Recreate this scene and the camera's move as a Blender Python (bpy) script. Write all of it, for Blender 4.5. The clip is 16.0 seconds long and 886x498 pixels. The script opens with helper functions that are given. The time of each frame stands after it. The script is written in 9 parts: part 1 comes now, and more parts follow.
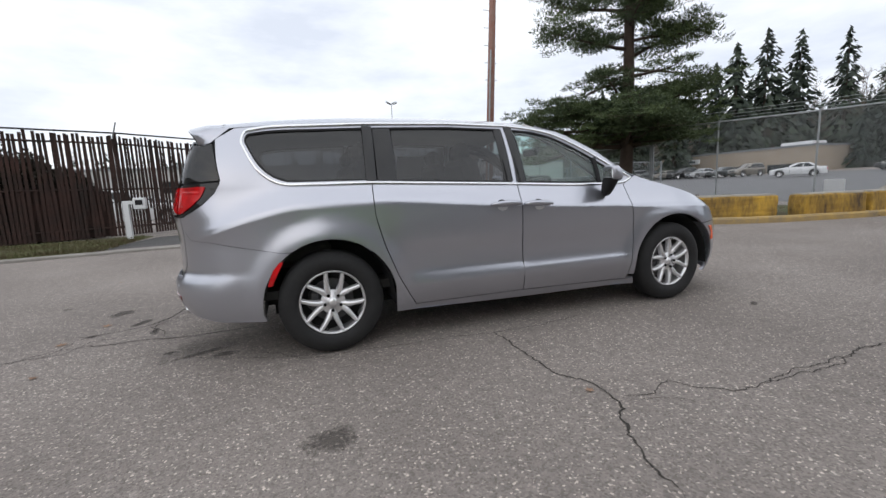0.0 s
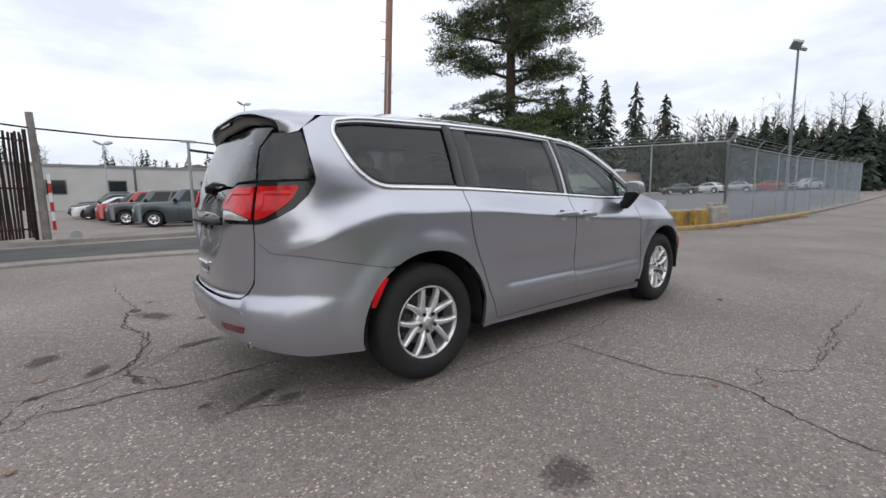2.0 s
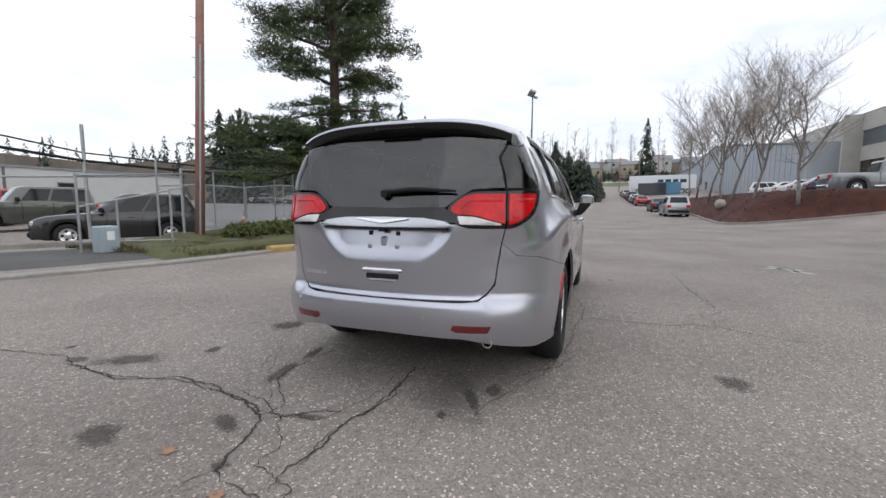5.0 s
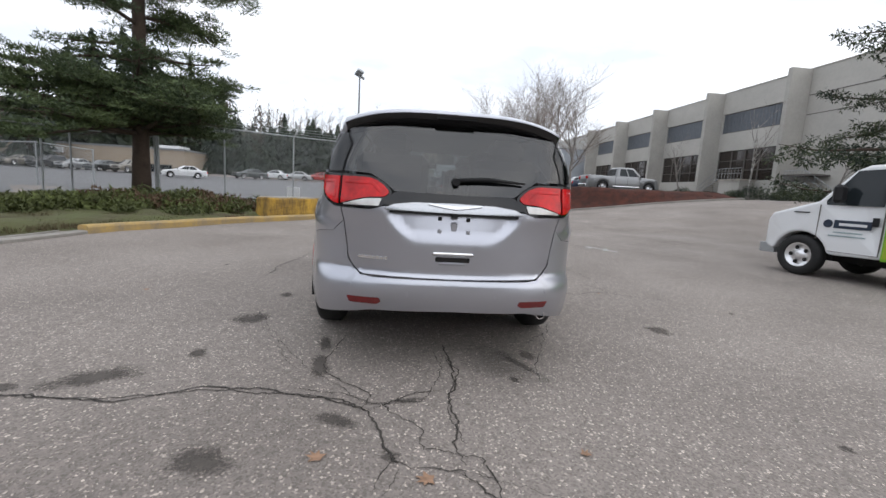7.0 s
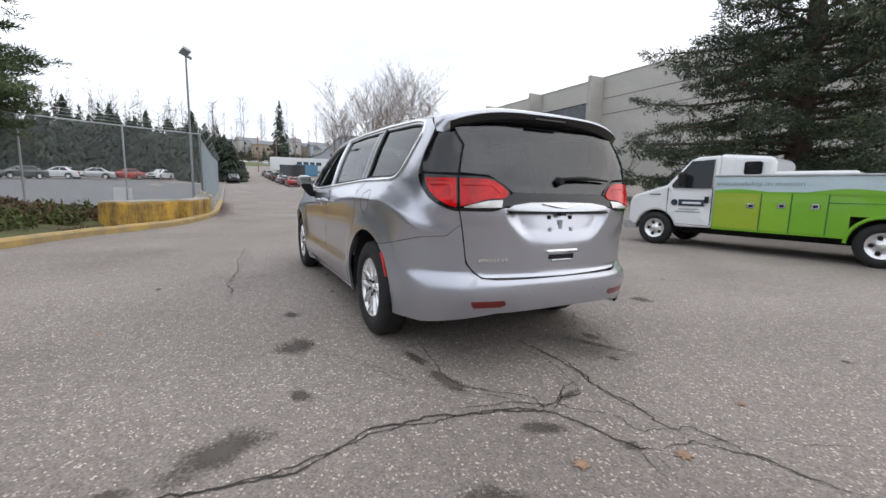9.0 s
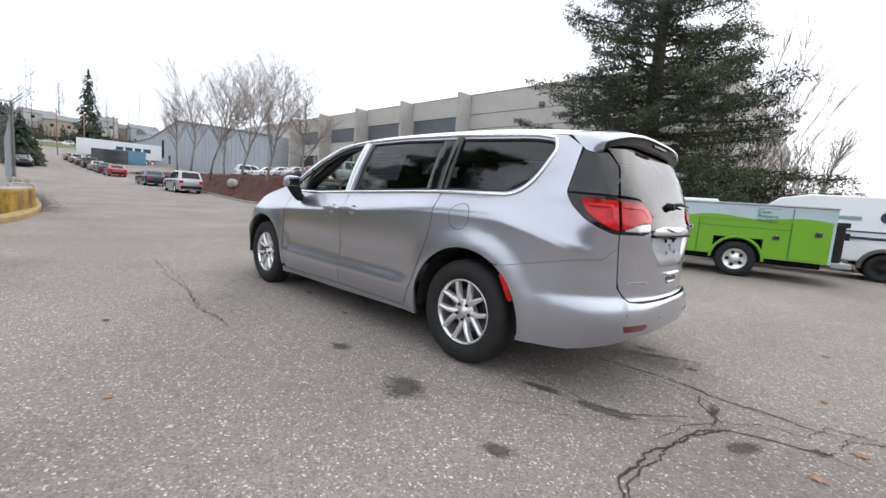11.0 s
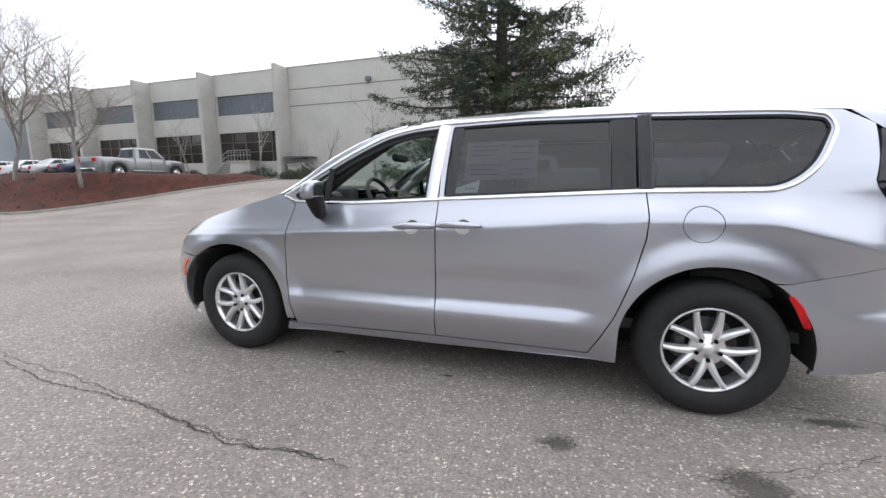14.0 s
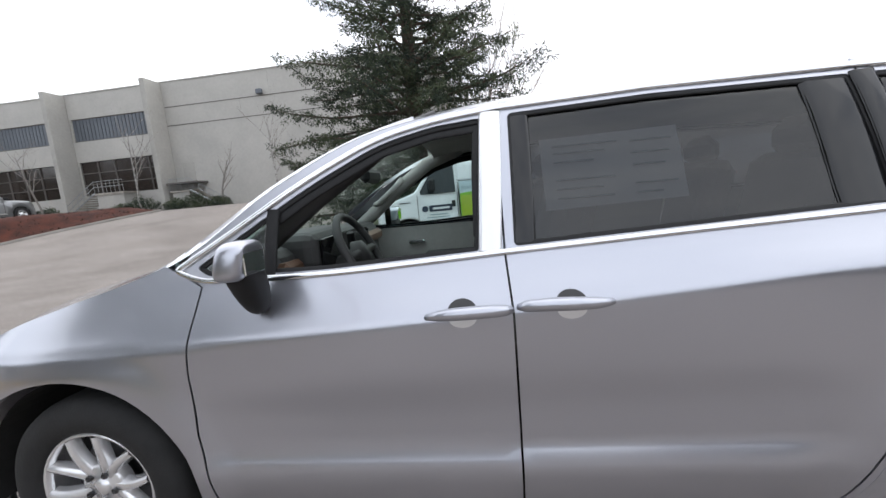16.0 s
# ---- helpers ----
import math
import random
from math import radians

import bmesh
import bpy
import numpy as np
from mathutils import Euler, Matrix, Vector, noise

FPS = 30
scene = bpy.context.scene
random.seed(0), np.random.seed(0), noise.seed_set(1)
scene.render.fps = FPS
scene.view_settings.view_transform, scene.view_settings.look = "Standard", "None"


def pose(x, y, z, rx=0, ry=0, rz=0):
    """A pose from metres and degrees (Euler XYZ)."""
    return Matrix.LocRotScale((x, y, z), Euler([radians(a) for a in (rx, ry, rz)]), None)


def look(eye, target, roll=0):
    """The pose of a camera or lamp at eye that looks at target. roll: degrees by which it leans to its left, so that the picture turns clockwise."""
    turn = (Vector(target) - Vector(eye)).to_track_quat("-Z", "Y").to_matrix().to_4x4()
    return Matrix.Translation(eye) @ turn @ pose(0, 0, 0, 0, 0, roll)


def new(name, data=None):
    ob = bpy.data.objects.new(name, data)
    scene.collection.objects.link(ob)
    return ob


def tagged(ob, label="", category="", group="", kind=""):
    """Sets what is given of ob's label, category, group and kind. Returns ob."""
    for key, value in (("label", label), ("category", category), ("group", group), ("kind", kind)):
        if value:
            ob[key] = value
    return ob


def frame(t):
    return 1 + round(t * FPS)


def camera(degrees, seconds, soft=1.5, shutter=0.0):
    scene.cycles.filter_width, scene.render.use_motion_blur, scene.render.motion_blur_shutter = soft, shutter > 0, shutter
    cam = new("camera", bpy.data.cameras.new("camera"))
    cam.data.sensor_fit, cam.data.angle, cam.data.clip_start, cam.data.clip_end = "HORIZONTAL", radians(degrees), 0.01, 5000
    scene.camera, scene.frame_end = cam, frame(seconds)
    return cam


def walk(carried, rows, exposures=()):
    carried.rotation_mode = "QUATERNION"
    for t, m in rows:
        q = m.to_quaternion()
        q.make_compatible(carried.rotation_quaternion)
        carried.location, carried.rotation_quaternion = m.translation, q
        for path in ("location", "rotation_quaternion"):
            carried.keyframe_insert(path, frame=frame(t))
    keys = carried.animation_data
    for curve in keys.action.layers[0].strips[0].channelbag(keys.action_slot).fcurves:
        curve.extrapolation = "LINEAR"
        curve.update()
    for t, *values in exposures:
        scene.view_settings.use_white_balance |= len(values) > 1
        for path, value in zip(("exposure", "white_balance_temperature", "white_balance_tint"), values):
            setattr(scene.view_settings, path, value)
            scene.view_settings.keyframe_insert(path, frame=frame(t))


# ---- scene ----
import itertools

cam = camera(93.0, 16.0)
PATH = [
    (0, (-0.203, -3.934, 1.126), (0.447, -2.064, 0.844), -2.4),
    (0.5, (-0.537, -3.736, 1.108), (0.253, -1.918, 0.835), -3.9),
    (1, (-0.893, -3.522, 1.124), (0.023, -1.76, 0.893), -2.0),
    (1.5, (-1.224, -3.278, 1.125), (-0.11, -1.637, 0.87), -1.2),
    (2, (-1.527, -2.981, 1.133), (-0.278, -1.438, 0.891), -0.7),
    (2.5, (-1.87, -2.715, 1.13), (-0.458, -1.319, 0.887), -1.9),
    (3, (-2.084, -2.368, 1.127), (-0.546, -1.117, 0.86), -2.8),
    (3.2, (-2.149, -2.23, 1.154), (-0.583, -1.015, 0.887), -0.6),
    (5.3, (-3.337, -0.979, 1.141), (-1.426, -0.448, 0.883), -0.1),
    (5.5, (-3.394, -0.842, 1.143), (-1.46, -0.424, 0.847), 0.1),
    (6, (-3.549, -0.475, 1.158), (-1.575, -0.309, 0.883), 1.0),
    (6.5, (-3.6, -0.07, 1.141), (-1.614, -0.061, 0.897), 1.2),
    (7, (-3.598, 0.341, 1.143), (-1.628, 0.127, 0.87), 3.4),
    (7.5, (-3.575, 0.762, 1.156), (-1.634, 0.375, 0.873), 3.2),
    (8, (-3.434, 1.154, 1.136), (-1.546, 0.579, 0.814), 3.1),
    (8.5, (-3.286, 1.568, 1.135), (-1.476, 0.77, 0.838), 1.8),
    (9, (-3.086, 1.928, 1.13), (-1.328, 1.015, 0.851), 1.4),
    (9.2, (-2.961, 2.065, 1.124), (-1.249, 1.076, 0.824), 2.5),
    (11.3, (-1.61, 3.29, 1.123), (-0.329, 1.771, 0.888), 2.7),
    (11.5, (-1.447, 3.363, 1.113), (-0.219, 1.804, 0.866), 1.6),
    (12, (-1.055, 3.59, 1.141), (0.031, 1.922, 0.941), 2.7),
    (12.5, (-0.652, 3.68, 1.164), (0.326, 1.947, 0.967), 1.5),
    (13, (-0.203, 3.666, 1.185), (0.663, 1.879, 0.943), 0.8),
    (13.5, (0.246, 3.588, 1.199), (0.954, 1.738, 0.927), -0.7),
    (14, (0.642, 3.38, 1.226), (1.277, 1.507, 0.929), -0.3),
    (14.5, (0.985, 3.181, 1.271), (1.433, 1.256, 0.966), -1.2),
    (15, (1.25, 2.918, 1.308), (1.599, 0.965, 1.05), -2.7),
    (15.5, (1.435, 2.55, 1.344), (1.778, 0.597, 1.079), -3.1),
    (16, (1.551, 2.24, 1.357), (1.79, 0.273, 1.082), -5.4),
]
EXPOSURES = [(0.0, 0.32), (3.0, 0.36), (5.5, 0.55), (9.0, 0.65), (11.5, 0.97), (12.5, 1.05), (14.0, 1.08), (15.0, 1.0), (16.0, 0.95)]
walk(cam, [(t, look(eye, target, roll)) for t, eye, target, roll in PATH], EXPOSURES)

# ---- world and light: a bright overcast winter sky ----
SUN_ELEV, SUN_ROT = radians(28), radians(200)
world = bpy.data.worlds.new("overcast_sky")
scene.world = world
world.use_nodes = True
wn, wl = world.node_tree.nodes, world.node_tree.links
wn.clear()
w_out = wn.new("ShaderNodeOutputWorld")
w_bg = wn.new("ShaderNodeBackground")
w_sky = wn.new("ShaderNodeTexSky")
w_sky.sky_type = "NISHITA"
w_sky.sun_disc = False
w_sky.sun_elevation, w_sky.sun_rotation = SUN_ELEV, SUN_ROT
w_sky.air_density, w_sky.dust_density = 1.0, 2.0
w_dim = wn.new("ShaderNodeMix")
w_dim.data_type, w_dim.blend_type = "RGBA", "MULTIPLY"
w_dim.inputs[0].default_value = 1.0
w_dim.inputs[7].default_value = (0.1, 0.1, 0.1, 1)
w_co = wn.new("ShaderNodeTexCoord")
w_map = wn.new("ShaderNodeMapping")
w_map.inputs["Scale"].default_value = (1.6, 1.6, 5.0)
w_noise = wn.new("ShaderNodeTexNoise")
w_noise.inputs["Scale"].default_value = 1.7
w_noise.inputs["Detail"].default_value = 6
w_noise.inputs["Roughness"].default_value = 0.55
w_ramp = wn.new("ShaderNodeValToRGB")
w_ramp.color_ramp.elements[0].position, w_ramp.color_ramp.elements[0].color = 0.34, (0.67, 0.715, 0.81, 1)
w_ramp.color_ramp.elements[1].position, w_ramp.color_ramp.elements[1].color = 0.62, (0.98, 1.01, 1.07, 1)
w_mix = wn.new("ShaderNodeMix")
w_mix.data_type = "RGBA"
w_mix.inputs[0].default_value = 0.9
wl.new(w_sky.outputs[0], w_dim.inputs[6])
wl.new(w_co.outputs["Generated"], w_map.inputs["Vector"])
wl.new(w_map.outputs[0], w_noise.inputs["Vector"])
wl.new(w_noise.outputs[0], w_ramp.inputs[0])
wl.new(w_dim.outputs[2], w_mix.inputs[6])
wl.new(w_ramp.outputs[0], w_mix.inputs[7])
wl.new(w_mix.outputs[2], w_bg.inputs[0])
w_bg.inputs[1].default_value = 1.0
wl.new(w_bg.outputs[0], w_out.inputs[0])

sun = new("sun", bpy.data.lights.new("sun", "SUN"))
sun.data.energy, sun.data.angle, sun.data.color = 0.7, radians(150), (1.0, 0.97, 0.93)
sun.matrix_world = look((0, 0, 50), (0 - math.sin(SUN_ROT) * 40, 0 - math.cos(SUN_ROT) * 40, 50 - 40 * math.tan(SUN_ELEV)))

# ---- materials ----
def mat(name, col, rough=0.6, metal=0.0, vary=0.15, scale=4.0, bump=0.0, bscale=60.0, coat=0.0, spec=0.5, fine=40.0, island=0.0, col2=None, stretch=1.0):
    """A surface with variation at two scales and a fine relief, in object space metres."""
    m = bpy.data.materials.new(name)
    m.use_nodes = True
    n, l = m.node_tree.nodes, m.node_tree.links
    p = n["Principled BSDF"]
    p.inputs["Roughness"].default_value = rough
    p.inputs["Metallic"].default_value = metal
    p.inputs["Coat Weight"].default_value = coat
    p.inputs["Coat Roughness"].default_value = 0.04
    p.inputs["Specular IOR Level"].default_value = spec
    co = n.new("ShaderNodeNewGeometry")
    a, b = n.new("ShaderNodeTexNoise"), n.new("ShaderNodeTexNoise")
    a.inputs["Scale"].default_value, b.inputs["Scale"].default_value = scale, fine
    a.inputs["Detail"].default_value = 5
    b.inputs["Detail"].default_value = 3
    pos = co.outputs["Position"]
    if stretch != 1.0:
        mp = n.new("ShaderNodeMapping")
        mp.inputs["Scale"].default_value = (1, 1, stretch)
        l.new(pos, mp.inputs["Vector"])
        pos = mp.outputs[0]
    l.new(pos, a.inputs["Vector"])
    l.new(pos, b.inputs["Vector"])
    mx = n.new("ShaderNodeMix")
    mx.data_type = "RGBA"
    c2 = col2 or [c * 0.55 for c in col]
    mx.inputs[6].default_value, mx.inputs[7].default_value = (*col, 1), (*c2, 1)
    ma = n.new("ShaderNodeMath")
    ma.operation = "MULTIPLY_ADD"
    ma.inputs[1].default_value, ma.inputs[2].default_value = 0.5, 0.0
    l.new(b.outputs[0], ma.inputs[0])
    mb = n.new("ShaderNodeMath")
    mb.operation = "MULTIPLY_ADD"
    mb.inputs[1].default_value = 1.0
    l.new(a.outputs[0], mb.inputs[0])
    l.new(ma.outputs[0], mb.inputs[2])
    rm = n.new("ShaderNodeMapRange")
    rm.inputs[1].default_value, rm.inputs[2].default_value = 0.5, 1.0
    rm.inputs[3].default_value, rm.inputs[4].default_value = 0.0, min(1.0, vary * 3)
    l.new(mb.outputs[0], rm.inputs[0])
    fac = rm.outputs[0]
    if island:
        ri = n.new("ShaderNodeMath")
        ri.operation = "MULTIPLY_ADD"
        ri.inputs[1].default_value = island
        l.new(co.outputs["Random Per Island"], ri.inputs[0])
        l.new(fac, ri.inputs[2])
        fac = ri.outputs[0]
    l.new(fac, mx.inputs[0])
    l.new(mx.outputs[2], p.inputs["Base Color"])
    if bump:
        bp, bn = n.new("ShaderNodeBump"), n.new("ShaderNodeTexNoise")
        bn.inputs["Scale"].default_value, bn.inputs["Detail"].default_value = bscale, 4
        l.new(co.outputs["Position"], bn.inputs["Vector"])
        bp.inputs["Strength"].default_value, bp.inputs["Distance"].default_value = min(1, bump), 0.01
        l.new(bn.outputs[0], bp.inputs["Height"])
        l.new(bp.outputs[0], p.inputs["Normal"])
    return m


def glass(name, col, rough=0.0, ior=1.45):
    """A thin tinted pane: part clear, part mirror by Fresnel."""
    m = bpy.data.materials.new(name)
    m.use_nodes = True
    n, l = m.node_tree.nodes, m.node_tree.links
    n.clear()
    out, tr, gl, mx, fr = (n.new("ShaderNode" + k) for k in ("OutputMaterial", "BsdfTransparent", "BsdfGlossy", "MixShader", "LayerWeight"))
    tr.inputs[0].default_value = (*col, 1)
    gl.inputs["Roughness"].default_value = rough
    f0 = ((ior - 1) / (ior + 1)) ** 2
    fr.inputs["Blend"].default_value = 0.5
    pw, ad = n.new("ShaderNodeMath"), n.new("ShaderNodeMath")
    pw.operation, pw.inputs[1].default_value = "POWER", 5.0
    ad.operation, ad.inputs[1].default_value, ad.inputs[2].default_value = "MULTIPLY_ADD", 1 - f0, f0
    l.new(fr.outputs["Facing"], pw.inputs[0])
    l.new(pw.outputs[0], ad.inputs[0])
    l.new(ad.outputs[0], mx.inputs[0])
    l.new(tr.outputs[0], mx.inputs[1])
    l.new(gl.outputs[0], mx.inputs[2])
    l.new(mx.outputs[0], out.inputs[0])
    return m


def asphalt():
    """Worn grey asphalt with pale stones in the binder, stains and slow tone changes."""
    m = mat("worn_asphalt", (0.300, 0.265, 0.240), 0.9, 0, 0.3, 0.45, 0.8, 95, fine=14.0, col2=(0.178, 0.155, 0.139))
    n, l = m.node_tree.nodes, m.node_tree.links
    p = n["Principled BSDF"]
    base = p.inputs["Base Color"].links[0].from_socket
    geo = n.new("ShaderNodeNewGeometry")
    vo = n.new("ShaderNodeTexVoronoi")
    vo.inputs["Scale"].default_value = 105
    l.new(geo.outputs["Position"], vo.inputs["Vector"])
    sep = n.new("ShaderNodeSeparateColor")
    l.new(vo.outputs["Color"], sep.inputs[0])
    rp = n.new("ShaderNodeValToRGB")
    e = rp.color_ramp.elements
    e[0].position, e[0].color = 0.0, (0.60, 0.59, 0.58, 1)
    e[1].position, e[1].color = 1.0, (2.8, 2.74, 2.63, 1)
    x = e.new(0.5)
    x.color = (0.97, 0.97, 0.97, 1)
    x = e.new(0.90)
    x.color = (1.10, 1.09, 1.07, 1)
    x = e.new(0.95)
    x.color = (1.6, 1.57, 1.53, 1)
    l.new(sep.outputs[0], rp.inputs[0])
    mu = n.new("ShaderNodeMix")
    mu.data_type, mu.blend_type, mu.clamp_result = "RGBA", "MULTIPLY", False
    mu.inputs[0].default_value = 0.9
    l.new(base, mu.inputs[6])
    l.new(rp.outputs[0], mu.inputs[7])
    l.new(mu.outputs[2], p.inputs["Base Color"])
    return m


M_ASPHALT = asphalt()
M_ASPHALT_DARK = mat("dark_asphalt", (0.10, 0.097, 0.094), 0.95, 0, 0.3, 0.8, 0.5, 80, fine=60)
M_CRACK = mat("crack_dirt", (0.03, 0.028, 0.026), 0.95, 0, 0.3, 6)
M_STAIN = mat("stain_patch", (0.06, 0.057, 0.054), 0.75, 0, 0.4, 5, 0.4, 90, fine=70, col2=(0.10, 0.097, 0.093))
M_SILVER = mat("silver_paint", (0.465, 0.475, 0.525), 0.285, 0.90, 0.03, 0.8, coat=1.0, fine=300)
M_SILVER2 = mat("silver_bumper", (0.445, 0.455, 0.50), 0.34, 0.85, 0.03, 0.8, coat=0.9, fine=300)
M_SATIN = mat("satin_metal", (0.50, 0.51, 0.53), 0.22, 1.0, 0.03, 3)
M_CHROME = mat("chrome", (0.78, 0.79, 0.8), 0.12, 1.0, 0.03, 3)
# also painted sky reflection on the left door pillar and lit handle cup lips
M_BRIGHT = mat("bright_trim_and_glint", (0.80, 0.81, 0.83), 0.28, 0.8, 0.03, 3)
M_ALLOY = mat("alloy_wheel", (0.80, 0.80, 0.81), 0.24, 0.7, 0.05, 10)
M_RUBBER = mat("tyre_rubber", (0.016, 0.016, 0.0165), 0.8, 0, 0.25, 12, 0.2, 120)
M_BLACK = mat("black_plastic", (0.015, 0.015, 0.016), 0.55, 0, 0.15, 10, spec=0.25)
M_GLOSSBLACK = mat("gloss_black", (0.008, 0.008, 0.009), 0.06, 0, 0.05, 10)
M_LINER = mat("wheel_liner", (0.012, 0.012, 0.012), 0.9, 0, 0.3, 10)
M_INTERIOR = mat("grey_trim", (0.11, 0.105, 0.10), 0.8, 0, 0.1, 8)
M_INTERIOR_DARK = mat("dark_trim", (0.045, 0.044, 0.044), 0.6, 0, 0.1, 8)
M_HEADLINER = mat("headliner", (0.44, 0.43, 0.41), 0.9, 0, 0.1, 8)
M_WOODTRIM = mat("bronze_trim", (0.19, 0.11, 0.075), 0.4, 0.3, 0.1, 8)
M_RED = mat("red_lens", (0.72, 0.006, 0.009), 0.12, 0, 0.45, 9, coat=0.35, spec=0.25, fine=30, col2=(0.32, 0.003, 0.005))
M_RED_DARK = mat("dark_red_lens", (0.14, 0.008, 0.010), 0.2, 0, 0.1, 10, coat=0.6)
M_AMBER = mat("amber_lens", (0.85, 0.11, 0.012), 0.2, 0, 0.1, 10, coat=0.6)
M_CLEARLENS = mat("clear_lens", (0.62, 0.60, 0.58), 0.15, 0.3, 0.2, 18, coat=1.0)
M_BRAKE = mat("brake_disc", (0.12, 0.12, 0.125), 0.45, 0.9, 0.2, 20)
G_DARK = glass("privacy_glass", (0.19, 0.20, 0.21), ior=1.7)
G_REAR = glass("heated_rear_glass", (0.15, 0.16, 0.175), ior=1.9)
G_CLEAR = glass("green_glass", (0.70, 0.86, 0.83), ior=1.8)
G_SHIELD = glass("windshield_glass", (0.72, 0.84, 0.80), ior=1.5)
M_MIRROR = mat("mirror_glass", (0.85, 0.87, 0.88), 0.01, 1.0, 0.0, 1)
M_CONCRETE = mat("tilt_up_concrete", (0.47, 0.455, 0.42), 0.9, 0, 0.12, 0.5, 0.15, 30, fine=5)
M_PILASTER = mat("pilaster_concrete", (0.43, 0.415, 0.38), 0.9, 0, 0.15, 0.6, 0.15, 30, fine=5)
M_JOINT = mat("wall_joint", (0.14, 0.13, 0.12), 0.9, 0, 0.1, 3)
M_SHADEPANEL = mat("slatted_metal_panel", (0.14, 0.155, 0.175), 0.55, 0.2, 0.15, 3)
M_WINDOWDARK = mat("bronze_window", (0.035, 0.026, 0.022), 0.12, 0, 0.2, 1, coat=0.5)
M_TAN = mat("tan_wall", (0.36, 0.30, 0.235), 0.9, 0, 0.1, 0.5)
M_WHITEWALL = mat("pale_wall", (0.46, 0.46, 0.45), 0.85, 0, 0.1, 0.5)
M_BLUEWALL = mat("blue_grey_wall", (0.381, 0.411, 0.447), 0.7, 0, 0.1, 0.5)
M_ROOFGREY = mat("roof_grey", (0.22, 0.23, 0.24), 0.8, 0, 0.15, 0.6)
M_KERB = mat("kerb_concrete", (0.33, 0.31, 0.28), 0.9, 0, 0.3, 1.5, 0.3, 50, fine=15)
M_KERBYELLOW = mat("worn_yellow_paint", (0.50, 0.33, 0.095), 0.85, 0, 0.55, 2.5, 0.3, 50, fine=18, col2=(0.26, 0.21, 0.14))
M_BARRIER = mat("yellow_barrier", (0.56, 0.34, 0.05), 0.85, 0, 0.40, 2.6, 0.5, 30, fine=16, col2=(0.09, 0.06, 0.035), stretch=0.32)
M_BARRIERTOP = mat("bare_concrete", (0.42, 0.39, 0.34), 0.9, 0, 0.3, 3, 0.3, 40, fine=15)
M_GALV = mat("galvanised_steel", (0.40, 0.42, 0.43), 0.5, 0.6, 0.15, 6)
M_RUST = mat("rusty_slat", (0.055, 0.026, 0.020), 0.9, 0.1, 0.4, 1.5, 0.2, 40, fine=12, col2=(0.018, 0.013, 0.011))
M_SLATGREY = mat("grey_blue_slats", (0.36, 0.43, 0.47), 0.6, 0.1, 0.15, 2)
M_POLE = mat("brown_pole_paint", (0.24, 0.095, 0.062), 0.8, 0.0, 0.3, 2.0, fine=10, col2=(0.27, 0.19, 0.16))
M_BARK = mat("pine_bark", (0.085, 0.060, 0.045), 0.95, 0, 0.4, 3, 0.6, 20, fine=15)
M_BARKGREY = mat("grey_bark", (0.29, 0.27, 0.25), 0.95, 0, 0.35, 4, 0.4, 30, fine=20)
M_BIRCH = mat("white_birch_bark", (0.55, 0.53, 0.50), 0.85, 0, 0.4, 6, 0.2, 40, fine=9, col2=(0.08, 0.07, 0.06))
M_TWIG = mat("bare_twigs", (0.29, 0.245, 0.215), 0.95, 0, 0.3, 1.0)
M_PINE = mat("pine_needles", (0.13, 0.175, 0.06), 0.75, 0, 0.4, 0.6, fine=6, island=0.5, col2=(0.045, 0.068, 0.03))
M_SPRUCE = mat("spruce_needles", (0.095, 0.115, 0.048), 0.75, 0, 0.4, 0.7, fine=6, island=0.5, col2=(0.012, 0.024, 0.014))
M_CONE = mat("cone_orange", (0.62, 0.16, 0.05), 0.6, 0, 0.2, 8)
M_FARFIR = mat("far_conifer", (0.055, 0.075, 0.042), 0.85, 0, 0.4, 0.2, fine=2, island=0.5, col2=(0.016, 0.026, 0.018))
M_FARBARE = mat("far_bare_wood", (0.15, 0.115, 0.09), 0.95, 0, 0.4, 0.2, fine=2, island=0.5, col2=(0.085, 0.07, 0.055))
M_GRASS = mat("winter_grass", (0.095, 0.115, 0.035), 0.95, 0, 0.5, 1.2, 0.6, 60, fine=20, col2=(0.07, 0.055, 0.03))
M_BLADE = mat("grass_blades", (0.10, 0.125, 0.04), 0.9, 0, 0.4, 1.5, island=0.5, col2=(0.09, 0.07, 0.035))
M_CHIP = mat("bark_lumps", (0.13, 0.065, 0.04), 0.95, 0, 0.4, 2.0, 0.4, 35, island=0.7, col2=(0.035, 0.018, 0.013))
M_ASPHALT_MID = mat("newer_asphalt", (0.165, 0.164, 0.168), 0.9, 0, 0.25, 0.4, 0.6, 90, fine=60, col2=(0.12, 0.119, 0.122))
M_WEED = mat("green_weeds", (0.13, 0.16, 0.04), 0.85, 0, 0.4, 1.2, island=0.6, col2=(0.06, 0.07, 0.022))
M_SHRUB = mat("low_shrub_leaves", (0.13, 0.095, 0.05), 0.85, 0, 0.4, 1.2, island=0.6, col2=(0.085, 0.045, 0.025))
M_BRAMBLE = mat("bramble_stems", (0.055, 0.032, 0.022), 0.9, 0, 0.4, 1.0, island=0.6, col2=(0.02, 0.018, 0.012))
M_MULCH = mat("red_bark_mulch", (0.095, 0.026, 0.014), 0.95, 0, 0.5, 2.0, 1.0, 35, fine=30, col2=(0.028, 0.012, 0.009))
M_LEAF = mat("fallen_leaf", (0.36, 0.22, 0.14), 0.85, 0, 0.3, 20)
M_WHITE = mat("white_vehicle_paint", (0.72, 0.73, 0.74), 0.25, 0, 0.04, 1.0, coat=0.7)
